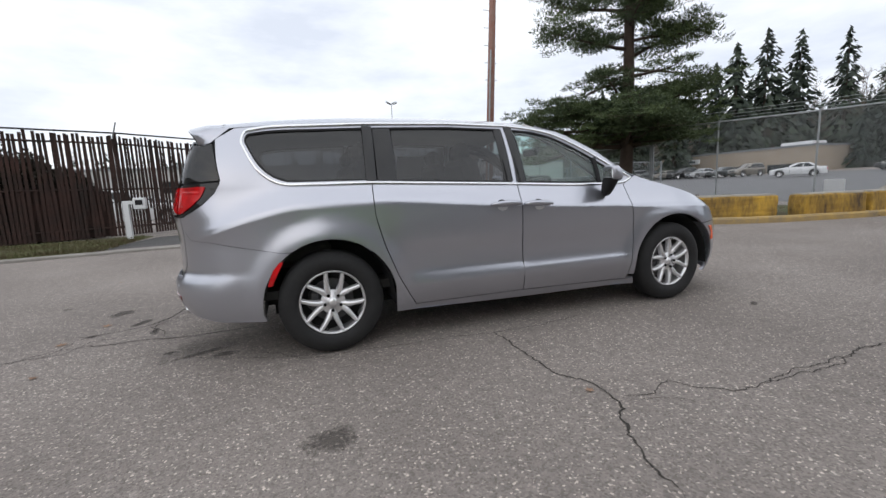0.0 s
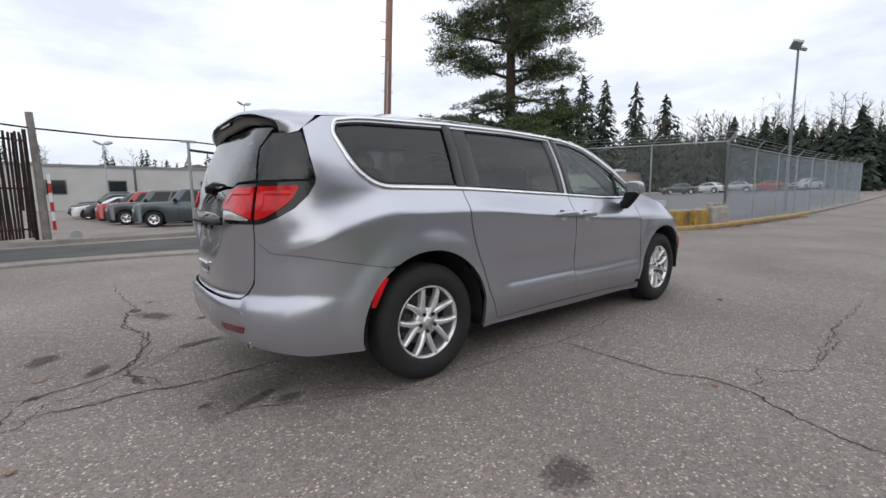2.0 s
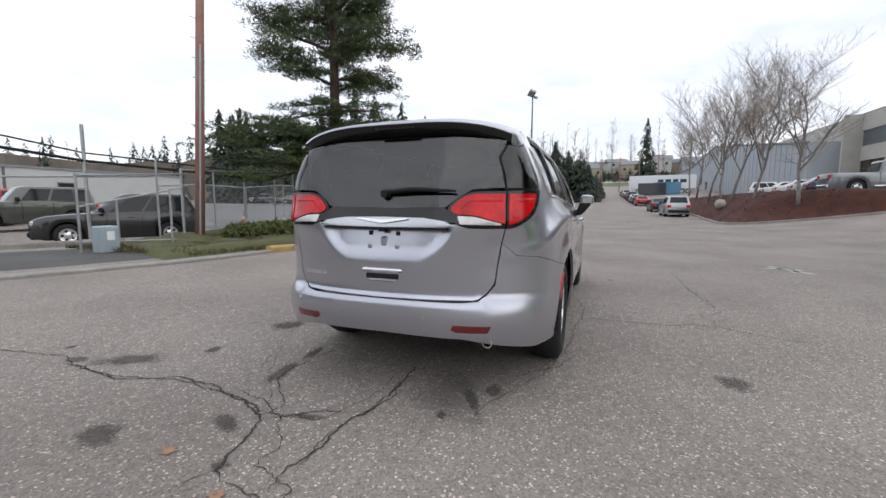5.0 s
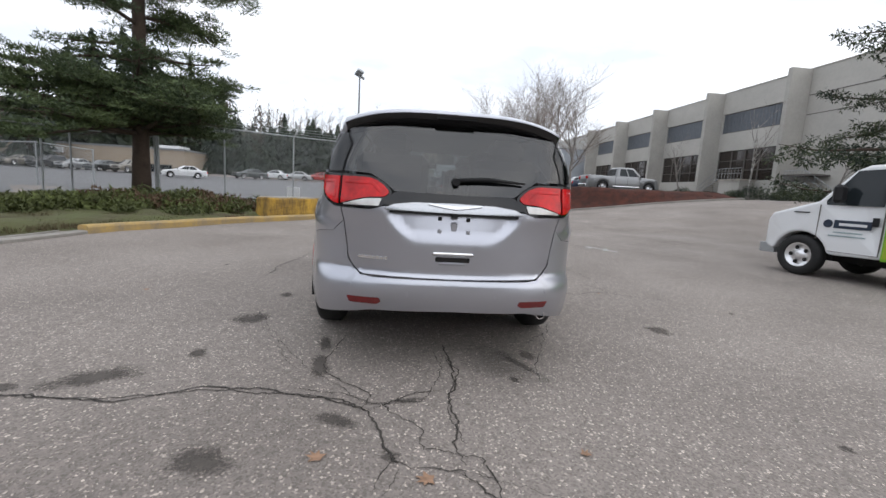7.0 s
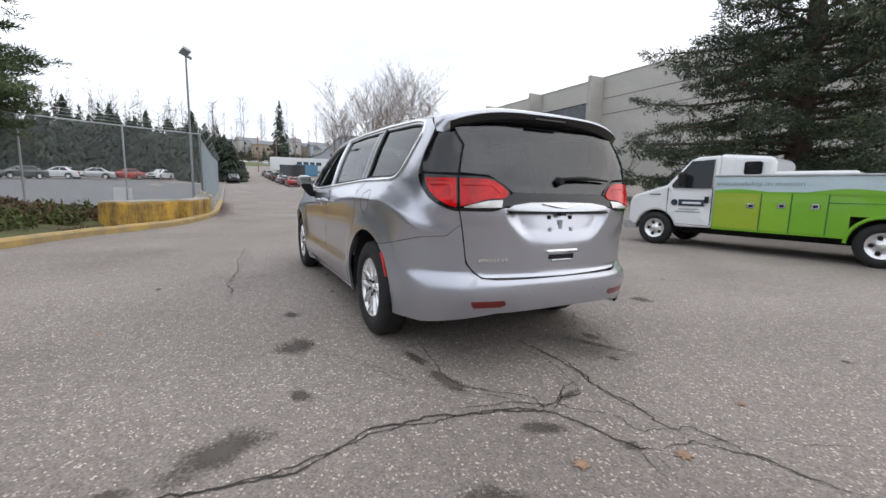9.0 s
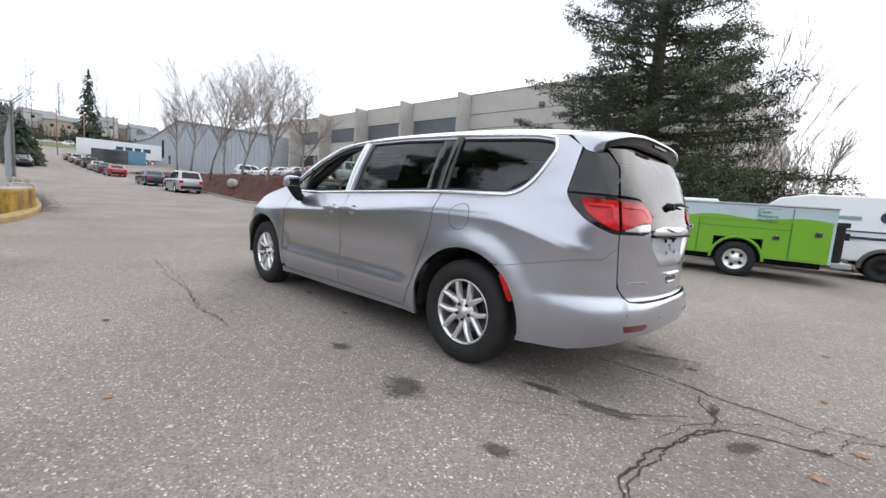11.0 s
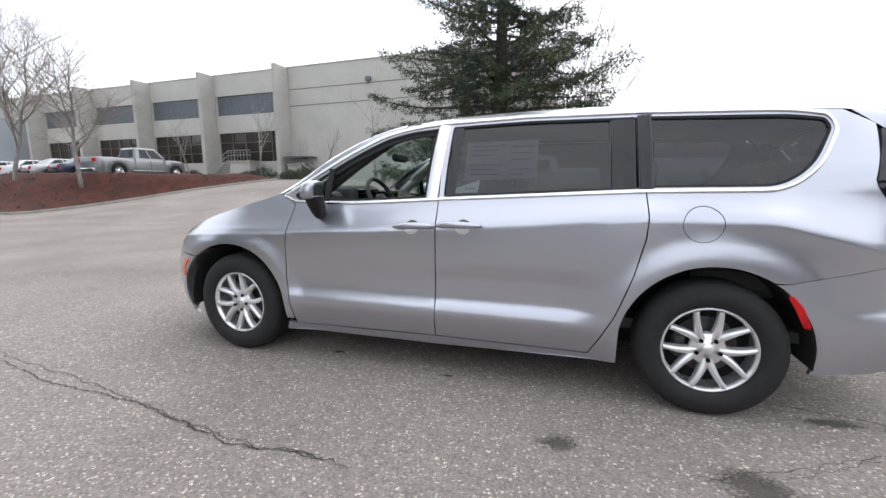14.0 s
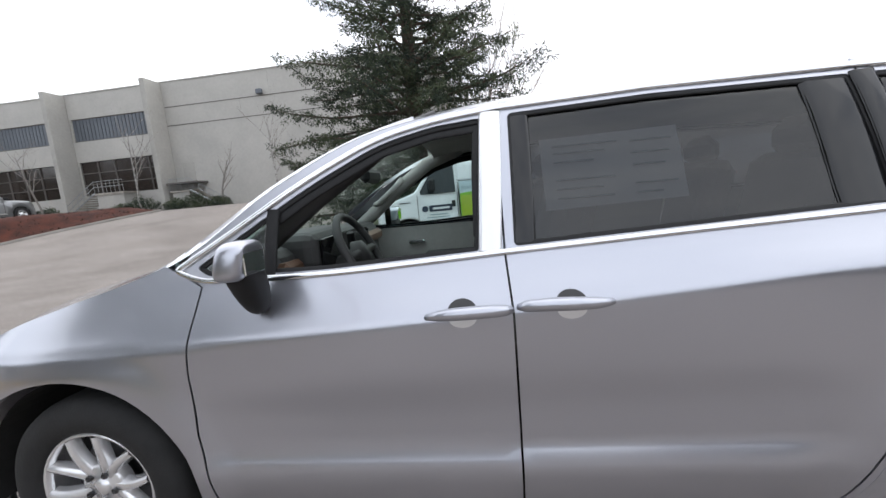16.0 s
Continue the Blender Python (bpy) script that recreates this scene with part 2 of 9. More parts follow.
M_GREEN = mat("lime_wrap", (0.17, 0.42, 0.018), 0.3, 0, 0.08, 0.6, coat=0.6)
M_GREENDARK = mat("olive_wrap", (0.30, 0.42, 0.02), 0.3, 0, 0.08, 0.6, coat=0.6)
M_GREENMID = mat("leaf_wrap", (0.22, 0.45, 0.02), 0.3, 0, 0.08, 0.6, coat=0.6)
M_PALEBLUE = mat("pale_sky_wrap", (0.50, 0.62, 0.66), 0.3, 0, 0.15, 1.0, coat=0.6)
M_TEXTGREY = mat("grey_lettering", (0.25, 0.33, 0.34), 0.6, 0, 0.05, 3)
M_TEXTDARK = mat("dark_lettering", (0.03, 0.05, 0.07), 0.6, 0, 0.05, 3)
M_TEXTGREEN = mat("green_lettering", (0.03, 0.14, 0.05), 0.6, 0, 0.05, 3)
M_NAVY = mat("navy_panel", (0.018, 0.03, 0.055), 0.35, 0, 0.1, 2)
M_PAINTWHITE = mat("worn_road_paint", (0.50, 0.49, 0.47), 0.85, 0, 0.4, 4, fine=40, col2=(0.2, 0.2, 0.19))
M_REDSTRIPE = mat("red_reflective", (0.50, 0.03, 0.025), 0.6, 0, 0.2, 6)
M_PAPER = mat("pale_sticker", (0.80, 0.81, 0.80), 0.8, 0, 0.08, 8)
M_HYDRANT = mat("hydrant_yellow", (0.62, 0.42, 0.02), 0.5, 0, 0.2, 6)
M_HILL = mat("far_hillside", (0.10, 0.10, 0.06), 0.95, 0, 0.5, 0.05, fine=0.4, col2=(0.09, 0.07, 0.05))
M_FIELD = mat("far_lawn", (0.13, 0.15, 0.05), 0.95, 0, 0.4, 0.1, fine=0.8)


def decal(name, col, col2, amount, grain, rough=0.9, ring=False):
    """A dark film with a broken outline, for stains, cracks and faint patches: it thins out towards its rim as noise
    lets it (u, v run from -1 to 1).
    """
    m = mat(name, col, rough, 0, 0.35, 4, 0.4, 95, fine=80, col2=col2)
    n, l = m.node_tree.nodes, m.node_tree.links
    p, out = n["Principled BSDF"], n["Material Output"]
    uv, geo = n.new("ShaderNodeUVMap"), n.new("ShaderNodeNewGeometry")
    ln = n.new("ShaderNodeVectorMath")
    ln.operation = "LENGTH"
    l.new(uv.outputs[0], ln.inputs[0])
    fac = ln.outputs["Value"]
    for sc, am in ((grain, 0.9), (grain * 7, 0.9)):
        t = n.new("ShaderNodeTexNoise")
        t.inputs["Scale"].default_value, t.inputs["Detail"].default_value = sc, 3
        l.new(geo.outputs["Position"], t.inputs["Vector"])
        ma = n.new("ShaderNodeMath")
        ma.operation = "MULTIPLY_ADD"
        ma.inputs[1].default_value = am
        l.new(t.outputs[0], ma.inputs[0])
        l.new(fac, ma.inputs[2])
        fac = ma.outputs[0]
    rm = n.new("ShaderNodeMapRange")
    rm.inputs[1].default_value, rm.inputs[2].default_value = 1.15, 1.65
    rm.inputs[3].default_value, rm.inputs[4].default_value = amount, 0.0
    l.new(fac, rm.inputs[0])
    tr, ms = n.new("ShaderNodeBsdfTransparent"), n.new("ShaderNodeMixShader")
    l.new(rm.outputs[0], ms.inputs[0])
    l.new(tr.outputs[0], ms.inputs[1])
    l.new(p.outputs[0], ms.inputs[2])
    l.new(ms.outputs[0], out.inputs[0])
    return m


D_STAIN = decal("oil_stain_film", (0.060, 0.052, 0.045), (0.12, 0.105, 0.092), 0.78, 7)
D_FAINT = decal("faint_dark_film", (0.07, 0.062, 0.054), (0.10, 0.092, 0.083), 0.32, 4)
D_CRACK = decal("crack_film", (0.022, 0.019, 0.016), (0.055, 0.048, 0.041), 0.95, 16)

# ---- building blocks ----
def mesh_of(name, verts, faces, material, smooth=False):
    me = bpy.data.meshes.new(name)
    me.from_pydata([tuple(v) for v in verts], [], [tuple(f) for f in faces])
    me.materials.append(material)
    if smooth:
        me.polygons.foreach_set("use_smooth", [True] * len(me.polygons))
    me.update()
    return me


def raw(name, verts, faces, material, parent=None, label="", smooth=False, kind=""):
    ob = new(name, mesh_of(name, verts, faces, material, smooth))
    if parent:
        ob.parent = parent
    return tagged(ob, label, kind=kind)


def part(name, bm, material, parent=None, label="", smooth=False):
    me = bpy.data.meshes.new(name)
    bm.normal_update()
    bm.to_mesh(me)
    bm.free()
    me.materials.append(material)
    if smooth:
        me.polygons.foreach_set("use_smooth", [True] * len(me.polygons))
    ob = new(name, me)
    if parent:
        ob.parent = parent
    return tagged(ob, label)


def thing(name, m, label, category, group="", kind=""):
    ob = new(name)
    ob.matrix_basis = m
    ob.empty_display_size = 0.2
    return tagged(ob, label, category, group, kind)


def box(bm, x0, x1, y0, y1, z0, z1, bevel=0.0, m=None, seg=1):
    vs = [bm.verts.new((x, y, z)) for z in (z0, z1) for y in (y0, y1) for x in (x0, x1)]
    fs = [bm.faces.new([vs[i] for i in q]) for q in ((0, 2, 3, 1), (4, 5, 7, 6), (0, 1, 5, 4), (2, 6, 7, 3), (0, 4, 6, 2), (1, 3, 7, 5))]
    if bevel:
        es = list({e for f in fs for e in f.edges})
        r = bmesh.ops.bevel(bm, geom=es, offset=bevel, segments=seg, affect="EDGES", profile=0.5)
        vs = list({v for f in r["faces"] for v in f.verts} | {v for v in vs if v.is_valid})
    if m:
        bmesh.ops.transform(bm, matrix=m, verts=[v for v in vs if v.is_valid])
    return bm


def boxes(*rows):
    bm = bmesh.new()
    for r in rows:
        box(bm, *r)
    return bm


def tube(bm, pts, radii, sides=6, cap=True):
    """A tapered round bar along a line of points."""
    rings, last = [], None
    for i, p in enumerate(pts):
        p = Vector(p)
        d = (Vector(pts[min(i + 1, len(pts) - 1)]) - Vector(pts[max(i - 1, 0)])).normalized()
        a = last if last and abs(last.dot(d)) < 0.95 else (Vector((0, 0, 1)) if abs(d.z) < 0.9 else Vector((1, 0, 0)))
        u = (a - d * a.dot(d)).normalized()
        last = u
        v = d.cross(u)
        r = radii[i] if hasattr(radii, "__len__") else radii
        rings.append([bm.verts.new(p + r * (math.cos(k * math.tau / sides) * u + math.sin(k * math.tau / sides) * v)) for k in range(sides)])
    for a, b in zip(rings, rings[1:]):
        for k in range(sides):
            bm.faces.new((a[k], a[(k + 1) % sides], b[(k + 1) % sides], b[k]))
    if cap:
        bm.faces.new(rings[0][::-1])
        bm.faces.new(rings[-1])
    return bm


def lathe(bm, prof, sides=32, axis="y", m=None):
    """A turned shape: rows of (along the axis, radius)."""
    rings = []
    for h, r in prof:
        ring = []
        for k in range(sides):
            c, s = r * math.cos(k * math.tau / sides), r * math.sin(k * math.tau / sides)
            co = (c, h, s) if axis == "y" else (c, s, h)
            ring.append(bm.verts.new(m @ Vector(co) if m else co))
        rings.append(ring)
    for a, b in zip(rings, rings[1:]):
        for k in range(sides):
            bm.faces.new((a[k], a[(k + 1) % sides], b[(k + 1) % sides], b[k]))
    return bm


def curve(xs, ys):
    """A smooth line through points (monotone cubic)."""
    xs, ys = np.array(xs, float), np.array(ys, float)
    d = np.diff(ys) / np.diff(xs)
    t = np.zeros(len(xs))
    t[0], t[-1] = d[0], d[-1]
    for i in range(1, len(xs) - 1):
        t[i] = 0 if d[i - 1] * d[i] <= 0 else 2 * d[i - 1] * d[i] / (d[i - 1] + d[i])

    def at(x):
        x = min(max(x, xs[0]), xs[-1])
        i = min(max(int(np.searchsorted(xs, x)) - 1, 0), len(xs) - 2)
        h = xs[i + 1] - xs[i]
        u = (x - xs[i]) / h
        return float((2 * u**3 - 3 * u**2 + 1) * ys[i] + (u**3 - 2 * u**2 + u) * h * t[i] + (3 * u**2 - 2 * u**3) * ys[i + 1] + (u**3 - u**2) * h * t[i + 1])

    return at


def smooth(a, b, x):
    u = min(max((x - a) / (b - a), 0.0), 1.0)
    return u * u * (3 - 2 * u)


# ---- the ground: one sheet to the horizon ----
def gz(x, y):
    """Height of the ground: level lot, a road that climbs away to the east, a drive that climbs to the south."""
    e = max(0.0, x - 25)
    z = 0.015 * min(e, 140) + 0.0003 * min(e, 140) ** 2 + max(0, e - 140) * 0.02
    z += 1.75 * smooth(-7.0, -23.0, y) * smooth(9, 17, x) * (1 - smooth(60, 90, x) * 0.6)
    z += 0.30 * smooth(5.0, 9.0, y) * smooth(6, 12, x)
    z -= 0.30 * smooth(11.8, 13.2, y) * smooth(19, 17, y) * smooth(3, 5.5, x) * smooth(17, 15, x)
    if y > 45:
        z += (y - 45) * 0.012
    return z


def span(*stops):
    """Grid lines: (from, to, step) stretches."""
    out = []
    for a, b, s in stops:
        n = max(1, round((b - a) / s))
        out += [a + (b - a) * i / n for i in range(n)]
    return out + [stops[-1][1]]


gx = span((-900, -300, 200), (-300, -60, 40), (-60, -12, 8), (-12, 34, 1.0), (34, 80, 4), (80, 200, 10), (200, 400, 40), (400, 1000, 200))
gy = span((-900, -300, 200), (-300, -60, 40), (-60, -32, 7), (-32, 20, 1.0), (20, 60, 5), (60, 300, 40), (300, 900, 200))
vv = [(x, y, gz(x, y)) for y in gy for x in gx]
nx = len(gx)
ff = [(j * nx + i, j * nx + i + 1, (j + 1) * nx + i + 1, (j + 1) * nx + i) for j in range(len(gy) - 1) for i in range(nx - 1)]
ground = raw("ground", vv, ff, M_ASPHALT, smooth=True)
tagged(ground, "worn grey asphalt lot with pale stones", "ground", kind="structure")


def drape(name, line_a, line_b, material, label, category, lift=0.0, rows=6, cols=60, bumpy=0.0, crown=None, kind="structure"):
    """A sheet between two lines on the ground, raised above it; its rim goes down into the ground."""
    def along(line, u):
        seg = [math.dist(a, b) for a, b in zip(line, line[1:])]
        d = u * sum(seg)
        for a, b, s in zip(line, line[1:], seg):
            if d <= s + 1e-9:
                k = d / s
                return a[0] + (b[0] - a[0]) * k, a[1] + (b[1] - a[1]) * k
            d -= s
        return line[-1]
    vs, fs = [], []
    for j in range(rows + 1):
        for i in range(cols + 1):
            a, b = along(line_a, i / cols), along(line_b, i / cols)
            k = j / rows
            x, y = a[0] + (b[0] - a[0]) * k, a[1] + (b[1] - a[1]) * k
            rim = i in (0, cols) or j in (0, rows)
            z = gz(x, y) + lift + (crown(k, i / cols) if crown else 0) + bumpy * noise.noise((x * 1.3, y * 1.3, 0))
            vs.append((x, y, gz(x, y) - 0.05 if rim and not crown else max(z, gz(x, y) - 0.05)))
    for j in range(rows):
        for i in range(cols):
            q = j * (cols + 1) + i
            fs.append((q, q + 1, q + cols + 2, q + cols + 1))
    return tagged(raw(name, vs, fs, material, smooth=True), label, category, kind=kind)


def kerb(name, line, w, h, material, label, closed=False):
    """A kerb with a rounded top along a line on the ground."""
    vs, fs = [], []
    n = len(line)
    prof = [(-w / 2, -0.1), (-w / 2, h * 0.75), (-w / 2 + 0.03, h), (w / 2 - 0.03, h), (w / 2, h * 0.8), (w / 2, -0.1)]
    for i, p in enumerate(line):
        a, b = line[max(i - 1, 0)], line[min(i + 1, n - 1)]
        d = Vector((b[0] - a[0], b[1] - a[1])).normalized()
        for o, z in prof:
            vs.append((p[0] - d.y * o, p[1] + d.x * o, gz(*p) + z + (0.012 * noise.noise((p[0] * 2, p[1] * 2, o)) if z > 0 else 0)))
    k = len(prof)
    for i in range(n - 1):
        for j in range(k - 1):
            fs.append((i * k + j, (i + 1) * k + j, (i + 1) * k + j + 1, i * k + j + 1))
    fs += [tuple(range(k)), tuple(range((n - 1) * k, n * k))[::-1]]
    return tagged(raw(name, vs, fs, material), label, "kerb", kind="structure")


def fine(line, step=0.5):
    out = []
    for a, b in zip(line, line[1:]):
        n = max(1, round(math.dist(a, b) / step))
        out += [(a[0] + (b[0] - a[0]) * i / n, a[1] + (b[1] - a[1]) * i / n) for i in range(n)]
    return out + [line[-1]]


def spline(line, step=0.5):
    """The same through a smooth bend."""
    ps = [Vector(p) for p in line]
    ps = [2 * ps[0] - ps[1]] + ps + [2 * ps[-1] - ps[-2]]
    out = []
    for a, b, c, d in zip(ps, ps[1:], ps[2:], ps[3:]):
        n = max(1, round((c - b).length / step))
        for i in range(n):
            t = i / n
            out.append(tuple(0.5 * (2 * b + (c - a) * t + (2 * a - 5 * b + 4 * c - d) * t * t + (3 * b - a - 3 * c + d) * t**3)))
    return out + [tuple(line[-1])]


# kerbs and verges of the north side
gutter_line = spline([(-30, 5.2), (-12, 6.3), (-6, 7.0), (-3, 7.5), (-0.5, 7.4), (1.2, 6.75), (3.0, 6.2), (4.6, 6.02)])
yellow_line = spline([(4.6, 6.02), (5.3, 5.8), (6.3, 5.25), (7.8, 4.65), (10, 3.3), (11.8, 2.75), (14.3, 2.4), (18, 2.25), (27, 2.15)])
far_kerb_line = spline([(27, 2.15), (50, 2.0), (90, 1.5), (160, 0)], 4)
kerb("gutter_kerb", gutter_line, 0.22, 0.06, M_KERB, "low worn concrete gutter kerb beside the lot")
kerb("yellow_kerb", yellow_line, 0.24, 0.15, M_KERBYELLOW, "rounded kerb with worn yellow paint")
kerb("road_kerb", far_kerb_line, 0.22, 0.13, M_KERB, "grey concrete kerb along the road")
kerb("gutter_edge", [(x, y + 0.42) for x, y in gutter_line], 0.1, 0.035, M_KERB, "thin concrete edge behind the gutter")
inner_line = fine([(-3.4, 12.4), (-1.0, 12.75), (1.5, 13.0), (5.0, 11.6)], 0.6)
kerb("inner_kerb", inner_line, 0.16, 0.14, M_KERB, "low concrete kerb at the car lot entrance")

# asphalt strip and verge between gutter and fence
drape("entrance_apron", [(-5.0, 7.6), (-3, 7.95), (-0.5, 7.85), (1.2, 7.2), (3.0, 6.7)], [(-4.3, 12.2), (-3.2, 12.3), (-1, 12.6), (1.5, 12.85), (4.4, 11.3)], M_ASPHALT_DARK, "darker patched asphalt strip before the car lot", "pavement", 0.012)
drape("grass_verge_1", [(-30, 5.7), (-12, 6.8), (-6, 7.45), (-4.6, 7.8)], [(-30, 9.6), (-12, 9.7), (-7.5, 10.7), (-4.4, 12.2)], M_GRASS, "rough winter grass strip along the rusty fence", "grass", 0.09, 8, 70, 0.05)
drape("grass_verge_2", [(2.6, 6.75), (4.6, 6.45), (6.3, 5.7), (7.9, 5.05), (10, 3.75), (12, 3.15), (17, 2.65)], [(4.2, 10.9), (6.0, 11.9), (8.4, 12.7), (11.0, 12.2), (13.3, 9.6), (15.0, 5.6), (17.4, 3.2)], M_GRASS, "weedy verge with brown grass behind the yellow kerb", "grass", 0.14, 14, 90, 0.10, None)

# ---- the grey tilt-up office and warehouse ----
WALL_Y, ROOF = -30.85, 12.1


def wall_with_holes(x0, x1, z0, z1, holes, y0, y1):
    """A slab between y0 and y1 with rectangular openings through it."""
    xs = sorted({x0, x1, *[h[0] for h in holes], *[h[1] for h in holes]})
    zs = sorted({z0, z1, *[h[2] for h in holes], *[h[3] for h in holes]})
    bm = bmesh.new()
    for xa, xb in zip(xs, xs[1:]):
        for za, zb in zip(zs, zs[1:]):
            cx, cz = (xa + xb) / 2, (za + zb) / 2
            if not any(h[0] < cx < h[1] and h[2] < cz < h[3] for h in holes):
                box(bm, xa, xb, y0, y1, za, zb)
    bmesh.ops.remove_doubles(bm, verts=bm.verts, dist=1e-4)
    return bm


office = thing("office_building", pose(0, 0, 0), "pale grey tilt-up concrete building with pilasters and dark windows", "building")
FINS, FIN_T, FIN_D = [27.35 + 8.85 * i for i in range(5)], 0.42, 1.75
bays = [(a + FIN_T, b) for a, b in zip(FINS, FINS[1:])]
UP0, UP1, LO0, LO1 = 8.25, 10.12, 3.7, 6.55
holes = []
for a, b in bays:
    holes += [(a + 0.35, b - 0.15, UP0, UP1), (a + 0.3, b - 0.1, LO0, LO1)]
DOCKS = (66.0, 71.5, 77.0)
for a in DOCKS:
    holes.append((a, a + 3.9, 1.8, 5.8))
part("wall", wall_with_holes(5.0, 90, 0.5, ROOF, holes, WALL_Y - 0.3, WALL_Y), M_CONCRETE, office)
part("side_wall", boxes((4.7, 5.0, -76, WALL_Y, 0.5, ROOF)), M_CONCRETE, office)
part("rear_wall", boxes((4.7, 90, -76.3, -76, 0.5, ROOF)), M_CONCRETE, office)
part("roof", boxes((5.0, 90, -76, WALL_Y - 0.3, ROOF - 0.8, ROOF - 0.6)), M_ROOFGREY, office)
part("parapet_cap", boxes((4.6, 90.1, WALL_Y - 0.36, WALL_Y + 0.05, ROOF + 0.003, ROOF + 0.09)), M_PILASTER, office)
for x in FINS:
    # a thin deep fin standing out from the wall
    part("pilaster", boxes((x, x + FIN_T, WALL_Y + 0.003, WALL_Y + FIN_D, 0.8, ROOF + 0.02, 0.03)), M_PILASTER, office)
for a, b in bays:
    # upper band of slatted metal, lower strip of dark glass
    n, xa, xb = 24, a + 0.35, b - 0.15
    for i in range(n):
        u, w = xa + (xb - xa) * i / n, (xb - xa) / n
        part("shade_slat", boxes((u + 0.02, u + w - 0.03, WALL_Y - 0.18, WALL_Y - 0.09, UP0 + 0.08, UP1 - 0.08)), M_SHADEPANEL, office)
    part("panel_back", boxes((xa, xb, WALL_Y - 0.28, WALL_Y - 0.2, UP0, UP1)), M_WINDOWDARK, office)
    for z0, z1 in ((UP0, UP0 + 0.07), (UP1 - 0.07, UP1)):
        part("panel_rail", boxes((xa, xb, WALL_Y - 0.19, WALL_Y - 0.05, z0, z1)), M_JOINT, office)
    xa, xb = a + 0.3, b - 0.1
    w = part("window", boxes((xa, xb, WALL_Y - 0.24, WALL_Y - 0.2, LO0, LO1)), M_WINDOWDARK, office, "dark bronze tinted window strip")
    for k in range(6):
        u = xa + (xb - xa) * k / 5
        part("mullion", boxes((max(u - 0.04, xa), min(u + 0.04, xb), WALL_Y - 0.2, WALL_Y - 0.1, LO0, LO1)), M_JOINT, w)
    for z in (LO0 + 0.95, LO1 - 0.95):
        part("transom", boxes((xa, xb, WALL_Y - 0.195, WALL_Y - 0.12, z - 0.03, z + 0.03)), M_JOINT, w)
for z in (10.15, 8.67):
    part("wall_joint", boxes((5.0, FINS[0] - 0.02, WALL_Y + 0.002, WALL_Y + 0.02, z - 0.03, z + 0.03)), M_JOINT, office)
for x in (9.8, 18.2):
    part("wall_joint", boxes((x - 0.015, x + 0.015, WALL_Y + 0.002, WALL_Y + 0.012, 1.0, ROOF)), M_PILASTER, office)
for a in DOCKS:
    bm = bmesh.new()
    for i in range(8):
        box(bm, a, a + 3.9, WALL_Y - 0.2, WALL_Y - 0.14, 1.8 + i * 0.5, 1.8 + i * 0.5 + 0.48)
    part("dock_door", bm, M_WHITEWALL, office, "pale panelled loading door")
lampw = part("wall_lamp", boxes((18.7, 19.2, WALL_Y + 0.02, WALL_Y + 0.34, 10.25, 10.62, 0.05)), M_SHADEPANEL, office)
part("wall_door", boxes((25.6, 26.6, WALL_Y + 0.003, WALL_Y + 0.05, 3.35, 5.6)), M_PILASTER, office)
# canopy over the side steps
part("canopy", boxes((24.6, 27.2, WALL_Y + 0.004, WALL_Y + 1.5, 3.85, 3.97)), M_JOINT, office)


def stair(name, x, y, z0, n, dx, width, label, landing=2.0):
    st = thing(name, pose(x, y, z0), label, "stairs")
    run, rise = 0.28, 0.175
    for i in range(n):
        part("step", boxes((dx * i * run, dx * (i * run + run + 0.03), 0, width, rise * i + 0.10, rise * (i + 1)) if dx > 0 else
                           (-(i * run + run + 0.03), -i * run, 0, width, rise * i + 0.10, rise * (i + 1))), M_BARRIERTOP, st)
    h, e = n * rise, dx * n * run
    xa, xb = sorted((e, e + dx * landing))
    part("landing", boxes((xa, xb, 0, width, h - 0.14, h)), M_BARRIERTOP, st)
    part("landing_base", boxes((xa + 0.1, xb - 0.1, 0, width - 0.1, -0.6, h - 0.15)), M_PILASTER, st)
    part("stringer", tube(bmesh.new(), [(0, width, 0.05), (e, width, h + 0.02)], 0.06, 4), M_GALV, st)
    for yy in (width - 0.05,):
        for hh in (0.5, 0.95):
            part("rail", tube(bmesh.new(), [(0, yy, hh), (e, yy, h + hh), (e + dx * landing, yy, h + hh)], 0.025, 5), M_GALV, st)
        for i in range(0, n + 1, 2):
            part("baluster", tube(bmesh.new(), [(dx * i * run, yy, rise * i), (dx * i * run, yy, rise * i + 0.95)], 0.02, 4), M_GALV, st)
        for i in range(8):
            u = e + dx * landing * i / 7
            part("baluster", tube(bmesh.new(), [(u, yy, h), (u, yy, h + 0.95)], 0.018, 4), M_GALV, st)
    return st


stair("entrance_stairs", 36.0, WALL_Y + 0.4, gz(36, -30), 10, -1, 1.6, "concrete entrance steps with grey metal rails", 2.6)
stair("side_stairs", 22.9, WALL_Y + 0.1, gz(23, -30), 9, 1, 1.2, "narrow metal side steps rising along the wall", 1.7)


